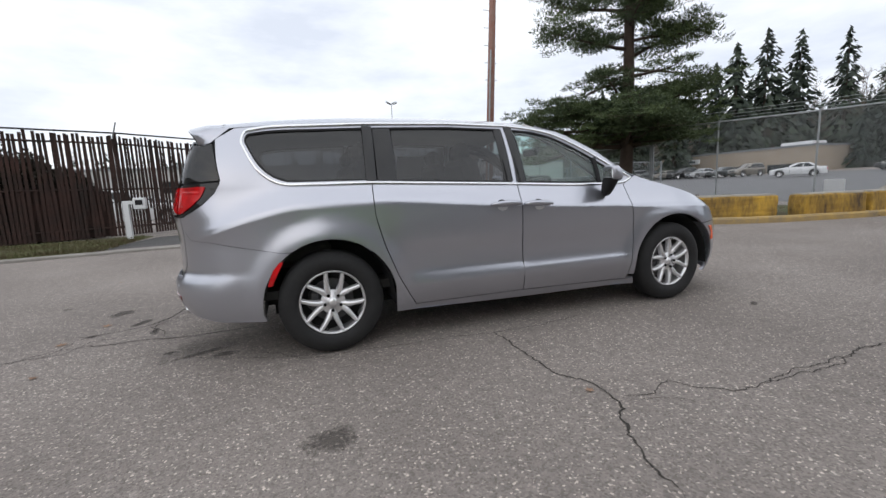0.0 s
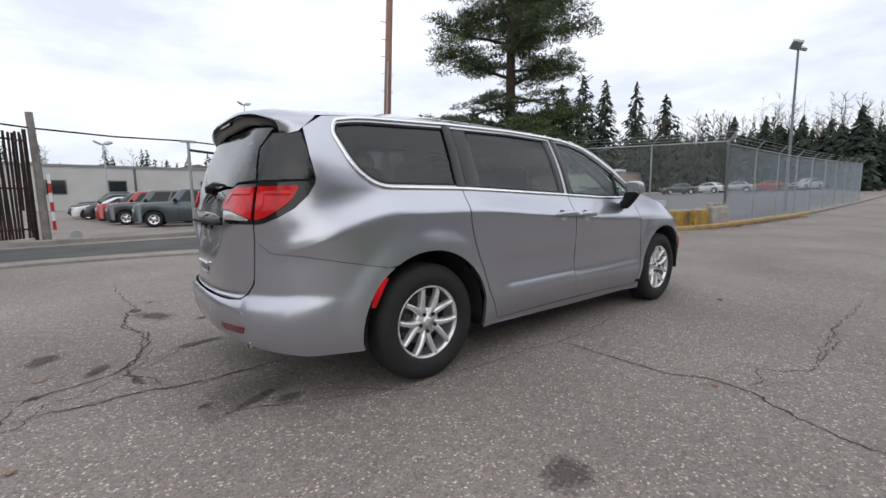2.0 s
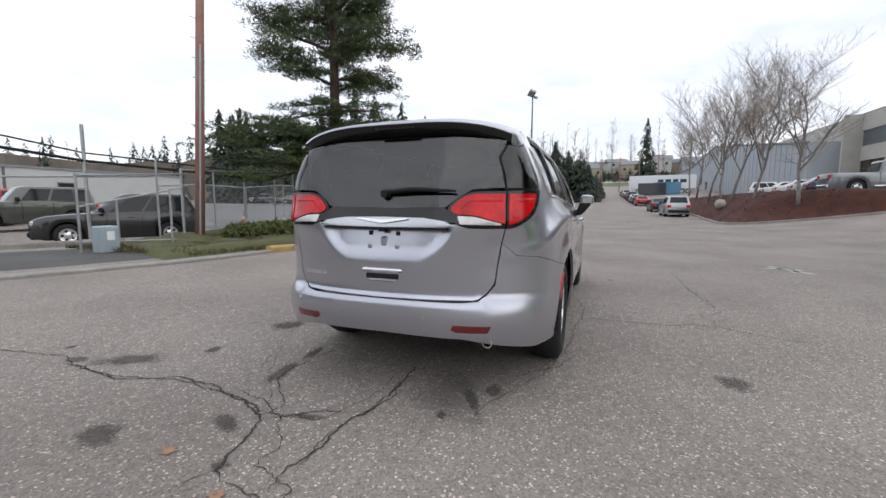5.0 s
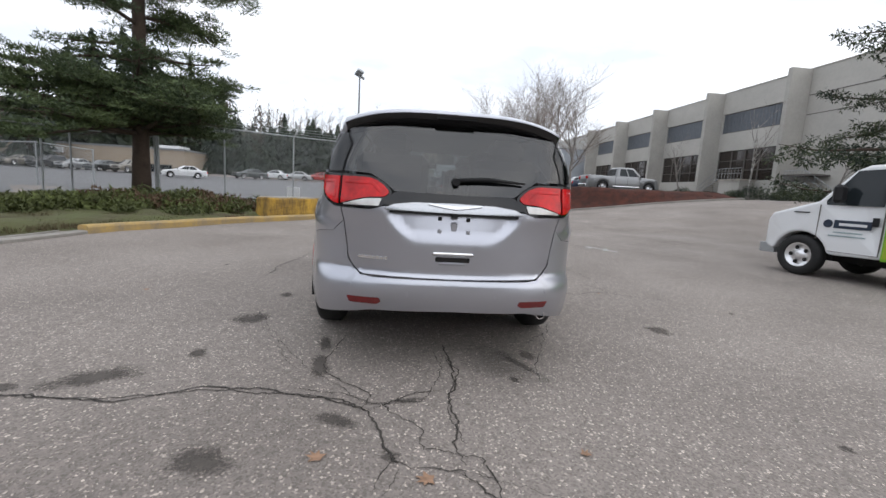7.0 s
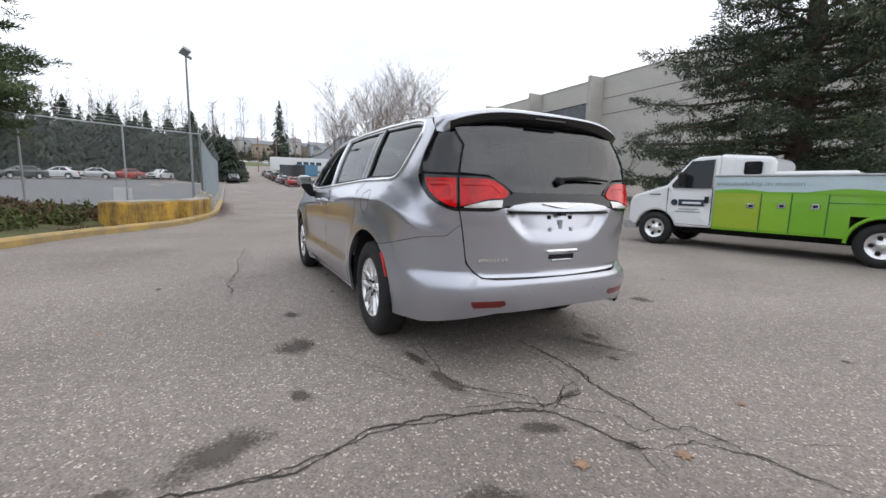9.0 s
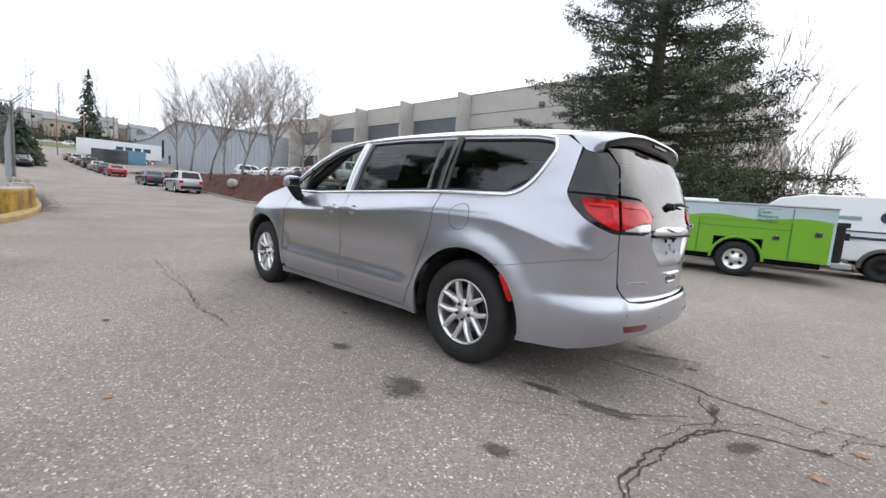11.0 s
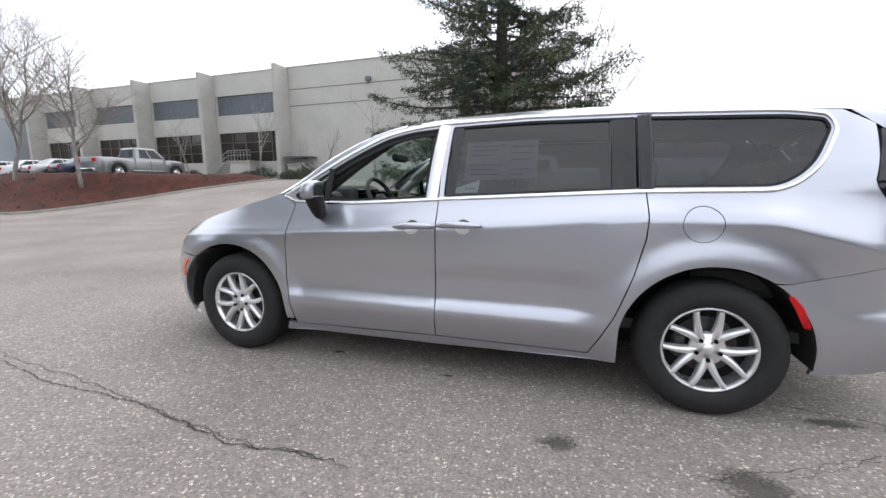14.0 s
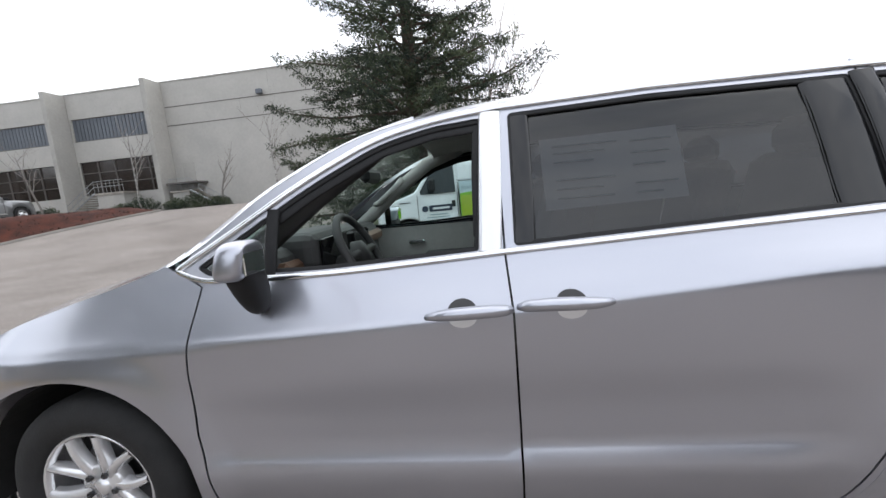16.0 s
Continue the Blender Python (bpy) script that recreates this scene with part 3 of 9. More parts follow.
# ---- other buildings ----
def shed(name, x0, x1, y0, y1, z0, z1, material, label, windows=(), roof=0.0, face="S"):
    """A plain long building with a parapet or a low gable, and openings in one face."""
    b = thing(name, pose(0, 0, 0), label, "building")
    bm = boxes((x0, x1, y0, y1, z0, z1))
    if roof:
        ym = (y0 + y1) / 2
        vs = [bm.verts.new(p) for p in ((x0, y0 - 0.3, z1), (x1, y0 - 0.3, z1), (x0, ym, z1 + roof), (x1, ym, z1 + roof), (x0, y1 + 0.3, z1), (x1, y1 + 0.3, z1))]
        for q in ((0, 1, 3, 2), (2, 3, 5, 4), (0, 2, 4), (1, 5, 3)):
            bm.faces.new([vs[i] for i in q])
    part("wall", bm, material, b)
    part("roof_edge", boxes((x0 - 0.1, x1 + 0.1, y0 - 0.12, y1 + 0.12, z1 - 0.25, z1 + 0.02)), M_ROOFGREY, b)
    for a, c, za, zc, mm in windows:
        if face == "S":
            fr = part("window", boxes((a, c, y0 - 0.06, y0 - 0.004, za, zc)), M_JOINT, b)
            part("pane", boxes((a + 0.12, c - 0.12, y0 - 0.075, y0 - 0.062, za + 0.12, zc - 0.12)), mm, fr)
        elif face == "N":
            fr = part("window", boxes((a, c, y1 + 0.004, y1 + 0.06, za, zc)), M_JOINT, b)
            part("pane", boxes((a + 0.12, c - 0.12, y1 + 0.062, y1 + 0.075, za + 0.12, zc - 0.12)), mm, fr)
        else:
            fr = part("window", boxes((x0 - 0.06, x0 - 0.004, a, c, za, zc)), M_JOINT, b)
            part("pane", boxes((x0 - 0.075, x0 - 0.062, a + 0.12, c - 0.12, za + 0.12, zc - 0.12)), mm, fr)
    return b

# ---- the silver minivan ----
# Side and rear are one belt in (s, z): s runs along the body like x, and round the rear and front corners to the middle.
XR, XF, KS = -0.35, 2.9, 0.95
z_crease = curve([-1.3, -0.75, -0.45, -0.15, 0.33, 1.0, 1.5, 2.57, 3.1, 3.7], [0.80, 0.90, 0.985, 1.04, 1.045, 1.0, 0.965, 0.912, 0.90, 0.86])
rail_z = curve([-1.0, -0.62, 0.0, 0.6, 1.2, 1.6, 1.95, 2.3, 2.665, 2.85, 3.1, 3.4, 3.6, 3.9, 4.1], [1.56, 1.60, 1.648, 1.662, 1.664, 1.65, 1.598, 1.44, 1.205, 1.14, 1.075, 0.988, 0.905, 0.775, 0.68])
roof_z = curve([-1.0, -0.6, -0.2, 0.3, 0.9, 1.4, 1.75, 2.05], [1.60, 1.678, 1.715, 1.738, 1.742, 1.728, 1.695, 1.63])
low_w = curve([0.12, 0.2, 0.30, 0.40, 0.44, 0.47, 0.54, 0.64, 0.78, 0.92, 1.1], [0.86, 0.915, 0.962, 0.992, 0.998, 0.993, 0.972, 0.970, 0.983, 0.985, 0.985])
plain_w = curve([0.12, 0.2, 0.30, 0.44, 0.6, 0.8, 1.1], [0.88, 0.93, 0.965, 0.985, 0.992, 0.992, 0.985])
top_w = curve([0.0, 0.015, 0.035, 0.10, 0.18, 0.26, 0.40, 0.56, 0.66, 0.74], [0.985, 0.981, 0.970, 0.928, 0.886, 0.862, 0.815, 0.745, 0.69, 0.63])
rear_x = curve([0.12, 0.22, 0.30, 0.40, 0.50, 0.56, 0.585, 0.605, 0.63, 0.80, 0.95, 1.02, 1.10, 1.20, 1.35, 1.5, 1.6],
               [-0.93, -0.975, -1.02, -1.066, -1.088, -1.090, -1.082, -1.052, -1.042, -1.042, -1.038, -1.03, -1.003, -0.97, -0.905, -0.838, -0.79])
front_x = curve([0.12, 0.25, 0.4, 0.55, 0.7, 0.85, 1.0, 1.15, 1.6], [3.90, 4.0, 4.05, 4.06, 4.03, 3.92, 3.7, 3.4, 3.3])


def half_width(x, z):
    zc = z_crease(x)
    if z > zc:
        w = top_w(z - zc) if zc > 0.9 else top_w(max(0.0, z - zc - (0.9 - zc) * 0.0))
        # the cabin sides meet one line whatever the crease does
        w2 = top_w(max(0.0, z - 0.96))
        k = smooth(zc, zc + 0.28, z)
        w = w * (1 - k) + w2 * k
    else:
        k = smooth(2.75, 2.45, x) * smooth(0.42, 0.75, x)
        w = low_w(z) * k + plain_w(z) * (1 - k)
    w *= 1 - (0.012 * smooth(0.5, 0.0, x) + 0.042 * smooth(0.05, -0.6, x)) * smooth(1.35, 0.9, z)
    for cx in (0.0, 3.089):
        r = math.hypot(x - cx, z - 0.365)
        if 0.3 < r < 0.75 and z < zc + 0.05:
            w += 0.020 * smooth(0.62, 0.47, r) * smooth(0.30, 0.38, r) * smooth(zc + 0.05, zc - 0.1, z)
    return w


def belt(s, z, out=0.0, side=1):
    """The body's surface at s and z, moved outwards by out."""
    def at(s, z):
        if s < XR:
            psi = math.pi / 2 + (XR - s) / KS
            x0, L, n = XR, XR - rear_x(z), 2.65 + 0.35 * smooth(0.64, 0.5, z) + 1.60 * smooth(0.78, 1.24, z) + 2.15 * smooth(1.15, 1.45, z)
        elif s > XF:
            psi = math.pi / 2 - (s - XF) / KS
            x0, L, n = XF, front_x(z) - XF, 3.3
        else:
            return Vector((s, half_width(s, z), z))
        W = half_width(min(max(s, -1.2), 3.7), z)
        c, q = abs(math.cos(psi)), max(0.0, math.sin(psi))
        r = 1.0 / ((c / L) ** n + (q / W) ** n) ** (1 / n)
        return Vector((x0 + r * math.cos(psi), r * q, z))
    e = 0.012
    p = at(s, z)
    du, dv = at(s + e, z) - at(s - e, z), at(s, z + e) - at(s, z - e)
    nrm = dv.cross(du)
    nrm.normalize()
    p = p + nrm * out
    return (Vector((p.x, p.y * side, p.z)), Vector((nrm.x, nrm.y * side, nrm.z)))


def sr(y, x=-1.04):
    """The s of a point of the rear."""
    return XR - (math.atan2(y, x - XR) - math.pi / 2) * KS


S_MID = XR - KS * math.pi / 2


def seam_s(z):
    """The s of the shut line between tailgate and body corner."""
    return -1.002 + 0.12 * (z - 1.01)


def fillet(poly, radii, step=0.03):
    """An outline with rounded corners, its straight runs cut into short ones."""
    out, n = [], len(poly)
    for i in range(n):
        p, a, b = Vector(poly[i]), Vector(poly[i - 1]), Vector(poly[(i + 1) % n])
        r = radii[i] if hasattr(radii, "__len__") else radii
        r = min(r, (a - p).length * 0.45, (b - p).length * 0.45)
        if r < 1e-4:
            out.append(p)
            continue
        u, v = p + (a - p).normalized() * r, p + (b - p).normalized() * r
        for k in range(7):
            t = k / 6
            out.append(u * (1 - t) ** 2 + p * 2 * t * (1 - t) + v * t * t)
    dense = []
    for a, b in zip(out, out[1:] + out[:1]):
        m = max(1, round((b - a).length / step))
        dense += [a + (b - a) * k / m for k in range(m)]
    return dense


def inside(p, poly):
    x, y, c = p[0], p[1], False
    for a, b in zip(poly, poly[1:] + poly[:1]):
        if (a[1] > y) != (b[1] > y) and x < (b[0] - a[0]) * (y - a[1]) / (b[1] - a[1]) + a[0]:
            c = not c
    return c


def near(p, poly, d):
    q = Vector(p)
    return any((q - Vector(a)).length < d for a in poly)


def sheet(name, outline, material, parent, holes=(), side=1, out=0.0, depth=0.022, step=0.045, label="", surf=None, both=False):
    """A formed panel over an outline in (s, z), with openings and turned-in edges."""
    from mathutils.geometry import delaunay_2d_cdt
    surf = surf or belt
    loops = [outline, *holes]
    pts, edges, keep = [], [], []
    for lp in loops:
        o = len(pts)
        pts += [Vector((p[0], p[1])) for p in lp]
        edges += [(o + i, o + (i + 1) % len(lp)) for i in range(len(lp))]
    xs, ys = [p[0] for p in outline], [p[1] for p in outline]
    rim = [p for lp in loops for p in lp]
    nxx, nyy = int((max(xs) - min(xs)) / step) + 1, int((max(ys) - min(ys)) / step) + 1
    for i in range(nxx + 1):
        for j in range(nyy + 1):
            p = (min(xs) + i * step + (step / 2 if j % 2 else 0), min(ys) + j * step)
            if inside(p, outline) and not any(inside(p, h) for h in holes) and not near(p, rim, step * 0.5):
                pts.append(Vector(p))
    if surf is belt and step < 0.08:
        i = min(xs)
        while i < max(xs):
            for dz in (-0.022, -0.004, 0.014, 0.034):
                p = (i, z_crease(i) + dz)
                if -1.0 < i < 3.5 and inside(p, outline) and not any(inside(p, h) for h in holes) and not near(p, rim, 0.012):
                    pts = [q for q in pts[:len(rim)]] + [q for q in pts[len(rim):] if (q - Vector(p)).length > 0.02 or q in keep]
                    keep.append(Vector(p))
                    pts.append(keep[-1])
            i += 0.04
    vs, es, fs, ov, *_ = delaunay_2d_cdt(pts, edges, [], 0, 1e-5)
    tri = []
    for f in fs:
        c = sum((vs[i] for i in f), Vector((0, 0))) / len(f)
        if inside(c, outline) and not any(inside(c, h) for h in holes):
            tri.append(tuple(f))
    used = sorted({i for f in tri for i in f})
    new_i = {k: n for n, k in enumerate(used)}
    tri = [tuple(new_i[i] for i in f) for f in tri]
    verts, norms, faces = [], [], []
    for sd in ((1, -1) if both else (side,)):
        o = len(verts)
        for k in used:
            p, nr = surf(vs[k][0], vs[k][1], out, sd)
            verts.append(p)
            norms.append(nr)
        for f in tri:
            a, b, c = (verts[o + i] for i in f)
            nr = (b - a).cross(c - a)
            good = nr.dot(norms[o + f[0]]) > 0
            faces.append(tuple(o + i for i in (f if good else f[::-1])))
    smooth_n = len(faces)
    if depth:
        count = {}
        for f in faces:
            for a, b in zip(f, f[1:] + f[:1]):
                count.setdefault(frozenset((a, b)), []).append((a, b))
        lo = {}
        for k in [v[0] for v in count.values() if len(v) == 1]:
            a, b = k
            for i in k:
                if i not in lo:
                    lo[i] = (len(verts), len(verts) + 1)
                    verts += [Vector(verts[i]), verts[i] - norms[i] * depth]
                    norms += [norms[i], norms[i]]
            faces.append((b, a, lo[a][1], lo[b][1]))
    me = mesh_of(name, verts, faces, material)
    me.polygons.foreach_set("use_smooth", [i < smooth_n for i in range(len(me.polygons))])
    me.normals_split_custom_set([tuple(norms[me.loops[l].vertex_index]) if p.index < smooth_n else (0, 0, 0) for p in me.polygons for l in p.loop_indices])
    ob = new(name, me)
    ob.parent = parent
    return tagged(ob, label)


def moulding(name, line, width, height, material, parent, side=1, closed=True, label="", surf=None, z=0.0):
    """A raised strip with rounded edges along a line on the body."""
    surf = surf or belt
    prof = [(-0.5, 0.0), (-0.5, 0.6), (-0.35, 1.0), (0.35, 1.0), (0.5, 0.6), (0.5, 0.0)]
    n, k = len(line), len(prof)
    vs, fs = [], []
    for i, p in enumerate(line):
        a = line[(i - 1) % n] if closed or i else p
        b = line[(i + 1) % n] if closed or i < n - 1 else p
        d = (Vector(b) - Vector(a)).normalized()
        for o, h in prof:
            vs.append(surf(p[0] - d.y * o * width, p[1] + d.x * o * width, z + h * height, side)[0])
    for i in range(n if closed else n - 1):
        for j in range(k - 1):
            q = (i * k + j, ((i + 1) % n) * k + j, ((i + 1) % n) * k + j + 1, i * k + j + 1)
            fs.append(q if side > 0 else q[::-1])
    return raw(name, vs, fs, material, parent, label, smooth=True)


def arc(cx, cz, r, a0, a1, n=24):
    return [(cx + r * math.cos(radians(a0 + (a1 - a0) * i / n)), cz + r * math.sin(radians(a0 + (a1 - a0) * i / n))) for i in range(n + 1)]


minivan = thing("minivan", pose(0, 0, 0), "silver minivan with dark rear glass and bright window trim", "minivan")
GAP = 0.0035
# shut lines
front_edge = [(2.565, 0.262), (2.585, 0.40), (2.612, 0.60), (2.615, 0.82), (2.598, 0.98), (2.575, 1.10)]
split = [(1.515, 0.285), (1.508, 0.6), (1.505, 0.96), (1.516, 1.14), (1.515, 1.4), (1.50, 1.66)]
slide_edge = [(0.60, 0.285), (0.555, 0.36), (0.47, 0.52), (0.385, 0.75), (0.335, 0.95), (0.328, 1.06), (0.338, 1.18), (0.352, 1.40), (0.363, 1.66)]
dlo = fillet([(2.675, 1.160), (2.575, 1.118), (2.12, 1.112), (1.516, 1.142), (0.9, 1.168), (0.338, 1.190), (-0.285, 1.196), (-0.43, 1.30), (-0.545, 1.50), (-0.515, 1.572), (-0.3, 1.605), (0.36, 1.632), (1.0, 1.640), (1.50, 1.626), (1.72, 1.606), (1.94, 1.560), (2.2, 1.435), (2.45, 1.285)],
             [0.02, 0.1, 0.3, 0, 0, 0, 0.16, 0.12, 0.05, 0.05, 0.1, 0, 0, 0, 0.1, 0.12, 0.3, 0.3])


def rail(s, d=0.0):
    return (s, rail_z(s) - d)


def rails(a, b, n=14, d=0.0):
    return [rail(a + (b - a) * i / n, d) for i in range(n + 1)]


def cut(line, dx):
    return [(x + dx, z) for x, z in line]


side_glass_line = dlo
for sd in (1, -1):
    grp = "left" if sd > 0 else "right"
    # front door: opening for the window
    door_win = fillet([(2.555, 1.135), (2.12, 1.128), (1.60, 1.152), (1.575, 1.40), (1.555, 1.598), (1.74, 1.583), (1.93, 1.540), (2.18, 1.418), (2.43, 1.268), (2.60, 1.165)], [0.02, 0.1, 0.01, 0, 0.03, 0.05, 0.08, 0.2, 0.2, 0.02], 0.04)
    outl = fillet(cut(front_edge, -GAP) + [(2.69, 1.166)] + rails(2.66, 1.50, 16) + cut(split, GAP)[::-1][1:] + [(1.515 + GAP, 0.285)], 0.0)
    outl = fillet([*cut(front_edge, -GAP), (2.66, 1.165), *[(x, z - 0.012) for x, z in rails(2.62, 1.50 + GAP, 16)], *cut(split, GAP)[::-1][1:]], 0.0)
    d1 = sheet("front_door", outl, M_SILVER, minivan, [door_win], sd)
    slide_win = fillet([(1.485, 1.158), (0.9, 1.182), (0.36, 1.205), (0.372, 1.40), (0.385, 1.606), (1.0, 1.616), (1.47, 1.602)], 0.02, 0.04)
    outl = fillet([*[(x - GAP, z) for x, z in split], *[(x, z - 0.012) for x, z in rails(1.45, 0.42, 10)], *cut(slide_edge, GAP)[::-1]], 0.0)
    d2 = sheet("sliding_door", outl, M_SILVER, minivan, [slide_win], sd)
    quarter_win = fillet([(0.315, 1.210), (-0.27, 1.214), (-0.41, 1.315), (-0.522, 1.505), (-0.50, 1.555), (-0.3, 1.582), (0.335, 1.606)], [0.01, 0.14, 0.12, 0.04, 0.04, 0.1, 0.01], 0.04)
    seam = [(-0.665, 1.245), (-0.690, 1.35), (-0.725, 1.515), (-0.63, 1.592)]
    light_low = [(-0.945, 1.012), (-0.86, 1.045), (-0.78, 1.09), (-0.71, 1.155), (-0.672, 1.215)]
    outl = fillet([*cut(slide_edge, -GAP), *[(x, z - 0.012) for x, z in rails(0.30, -0.60, 10)], seam[2], seam[1], seam[0], *light_low[::-1], (seam_s(1.005) + 0.004, 1.005), (seam_s(0.93) + 0.004, 0.93), (-0.92, 0.858), (-0.75, 0.842),
                   (-0.30, 0.747), *arc(0, 0.365, 0.455, 122, 8, 20), (0.452, 0.30)], 0.0)
    sheet("rear_quarter", outl, M_SILVER, minivan, [quarter_win], sd)
    # front fender with its wheel arch
    outl = fillet([*cut(front_edge, GAP)[1:], (2.70, 1.168), *rails(2.72, 3.55, 12, 0.004), (3.66, 0.80), (3.60, 0.72), *arc(3.089, 0.365, 0.452, 50, 172, 20), (2.635, 0.30), (2.575, 0.30)], 0.0)
    sheet("front_fender", outl, M_SILVER, minivan, [], sd)
    # sill
    outl = fillet([(2.63, 0.298 - 0.03), (2.56, 0.255), (1.5, 0.278), (0.6, 0.278), (0.53, 0.36), (0.47, 0.47), (0.448, 0.44), (0.452, 0.245), (1.5, 0.215), (2.66, 0.205)], 0.0)
    sheet("sill", outl, M_SILVER2, minivan, [], sd)
    # panes: privacy glass behind, clear green glass in the front doors
    big = lambda poly, g: [((p[0] - cx) * g + cx, (p[1] - cz) * g + cz) for p in poly]
    for nm, poly, gl, who in (("side_window", slide_win, G_DARK, d2), ("rear_side_window", quarter_win, G_DARK, minivan)):
        cx, cz = sum(p[0] for p in poly) / len(poly), sum(p[1] for p in poly) / len(poly)
        w = sheet(nm, [((p[0] - cx) * 1.02 + cx, (p[1] - cz) * 1.04 + cz) for p in poly], gl, who, [], sd, -0.010, 0, 0.09)
    poly = door_win
    cx, cz = 2.1, 1.3
    if sd < 0:
        sheet("front_side_window", [((p[0] - cx) * 1.015 + cx, (p[1] - cz) * 1.03 + cz) for p in poly], G_CLEAR, d1, [], sd, -0.010, 0, 0.09, "clear green tinted glass")
    else:
        small = fillet([(2.60, 1.150), (2.33, 1.135), (2.32, 1.33), (2.45, 1.255)], 0.01, 0.04)
        sheet("fixed_window", small, G_CLEAR, d1, [], sd, -0.010, 0, 0.09)
    # black frames inside the bright line
    moulding("window_frame", door_win, 0.030, 0.006, M_BLACK, d1, sd, z=-0.012)
    moulding("window_channel", fine([(1.592, 1.20), (1.585, 1.40), (1.572, 1.578), (1.74, 1.566), (1.925, 1.520), (2.17, 1.398), (2.33, 1.30)], 0.03), 0.045, 0.006, M_BLACK, d1, sd, False, z=-0.018)
    moulding("front_pillar_strip", fine([(2.325, 1.125), (2.312, 1.345)], 0.03), 0.045, 0.012, M_BLACK, d1, sd, False, z=-0.006)
    moulding("window_seal", slide_win, 0.03, 0.006, M_BLACK, d2, sd, z=-0.008)
    moulding("window_seal", quarter_win, 0.03, 0.006, M_BLACK, minivan, sd, z=-0.008)
    moulding("pillar_cover", fine([(1.452, 1.165), (1.435, 1.60)], 0.05), 0.075, 0.010, M_GLOSSBLACK, d2, sd, False, z=-0.012)
    moulding("pillar_cover", fine([(0.45, 1.205), (0.462, 1.607)], 0.05), 0.15, 0.010, M_GLOSSBLACK, d2, sd, False, z=-0.012)
    # pale on the left only: stands in for sky mirrored in gloss black
    moulding("door_pillar_cover", fine([(1.562, 1.148), (1.530, 1.612)], 0.05), 0.075, 0.010, M_BRIGHT if sd > 0 else M_GLOSSBLACK, d1, sd, False, "door pillar strip with the mirrored sky painted pale" if sd > 0 else "", z=-0.002)
    moulding("pillar_strip", fine([(0.338, 1.204), (0.345, 1.40), (0.353, 1.610)], 0.05), 0.074, 0.008, M_GLOSSBLACK, minivan, sd, False, "black strip between the side windows", z=0.001)
    moulding("window_trim", dlo, 0.020, 0.011, M_CHROME, minivan, sd, True, "bright metal window surround")
    # dark corner glass and the lamp behind it
    outl = fillet([(-0.672, 1.240), (seam_s(1.232) + 0.002, 1.232), (-0.972, 1.40), (-0.90, 1.478), (-0.80, 1.47), (-0.742, 1.492), (-0.70, 1.37)], [0.01, 0.0, 0, 0, 0.02, 0.01, 0.05])
    sheet("corner_gasket", fillet([(-0.640, 1.215), (seam_s(1.215) - 0.004, 1.215), (-0.985, 1.42), (-0.911, 1.490), (-0.80, 1.488), (-0.752, 1.502), (-0.70, 1.545), (-0.645, 1.594), (-0.612, 1.594), (-0.70, 1.51), (-0.690, 1.47), (-0.662, 1.36)], 0.0), M_BLACK, minivan, [], sd, -0.016, 0.0)
    sheet("corner_window", outl, G_DARK, minivan, [], sd, 0.0, 0.0)
    lamp = sheet("tail_lamp", fillet([(-0.668, 1.228), (seam_s(1.215) + 0.004, 1.215), (seam_s(1.012) + 0.004, 1.012), (-0.945, 1.016), (-0.855, 1.052), (-0.775, 1.097), (-0.705, 1.16)], [0.02, 0, 0, 0.05, 0.05, 0.05, 0.05]), M_GLOSSBLACK, minivan, [], sd, 0.004, 0.02, 0.03)
    sheet("lamp_lens", fillet([(-0.755, 1.205), (seam_s(1.2) + 0.012, 1.200), (seam_s(1.032) + 0.012, 1.032), (-0.945, 1.037), (-0.86, 1.078), (-0.79, 1.135)], [0.02, 0.0, 0.0, 0.05, 0.05, 0.04]), M_RED, lamp, [], sd, 0.012, 0.008, 0.03, "red tail lamp lens")
    moulding("lamp_rib", fine([(-0.80, 1.165), (seam_s(1.165) + 0.05, 1.165), (seam_s(1.07) + 0.04, 1.07), (-0.92, 1.075)], 0.03), 0.022, 0.0025, M_RED, lamp, sd, False, z=0.011)
    # bumper skin: round the corner to the middle
    outl = fillet([(-0.30, 0.744), (-0.75, 0.839), (-0.92, 0.855), (seam_s(0.927) + 0.004, 0.927), (seam_s(0.69) + 0.004, 0.69), (-1.09, 0.632), (-1.145, 0.601), (sr(0.5), 0.594), (S_MID, 0.594), (S_MID, 0.395), (sr(0.5), 0.388), (-1.0, 0.345), (-0.75, 0.302), (-0.45, 0.288), (-0.440, 0.288), *arc(0, 0.365, 0.455, 184, 124, 10)], 0.0)
    bp = sheet("rear_bumper", outl, M_SILVER2, minivan, [], sd)
    sheet("side_reflector", fillet([(-0.300, 0.690), (-0.325, 0.690), (-0.372, 0.635), (-0.405, 0.555), (-0.41, 0.530), (-0.382, 0.532), (-0.345, 0.61)], 0.01), M_RED, bp, [], sd, 0.005, 0.008, 0.03, "red side reflector")
    sheet("bumper_reflector", fillet([(sr(0.655, -1.0), 0.468), (sr(0.445, -1.06), 0.472), (sr(0.435, -1.06), 0.445), (sr(0.47, -1.06), 0.430), (sr(0.635, -1.0), 0.428)], 0.008), M_RED_DARK, bp, [], sd, 0.004, 0.006, 0.03, "dark red bumper reflector")
    for y, z in ((0.72, 0.535), (0.28, 0.50)):
        sheet("parking_sensor", [(sr(y, -1.1) + 0.011 * math.cos(a * math.tau / 12), z + 0.013 * math.sin(a * math.tau / 12)) for a in range(12)], M_SILVER, bp, [], sd, 0.003, 0.004, 0.05)
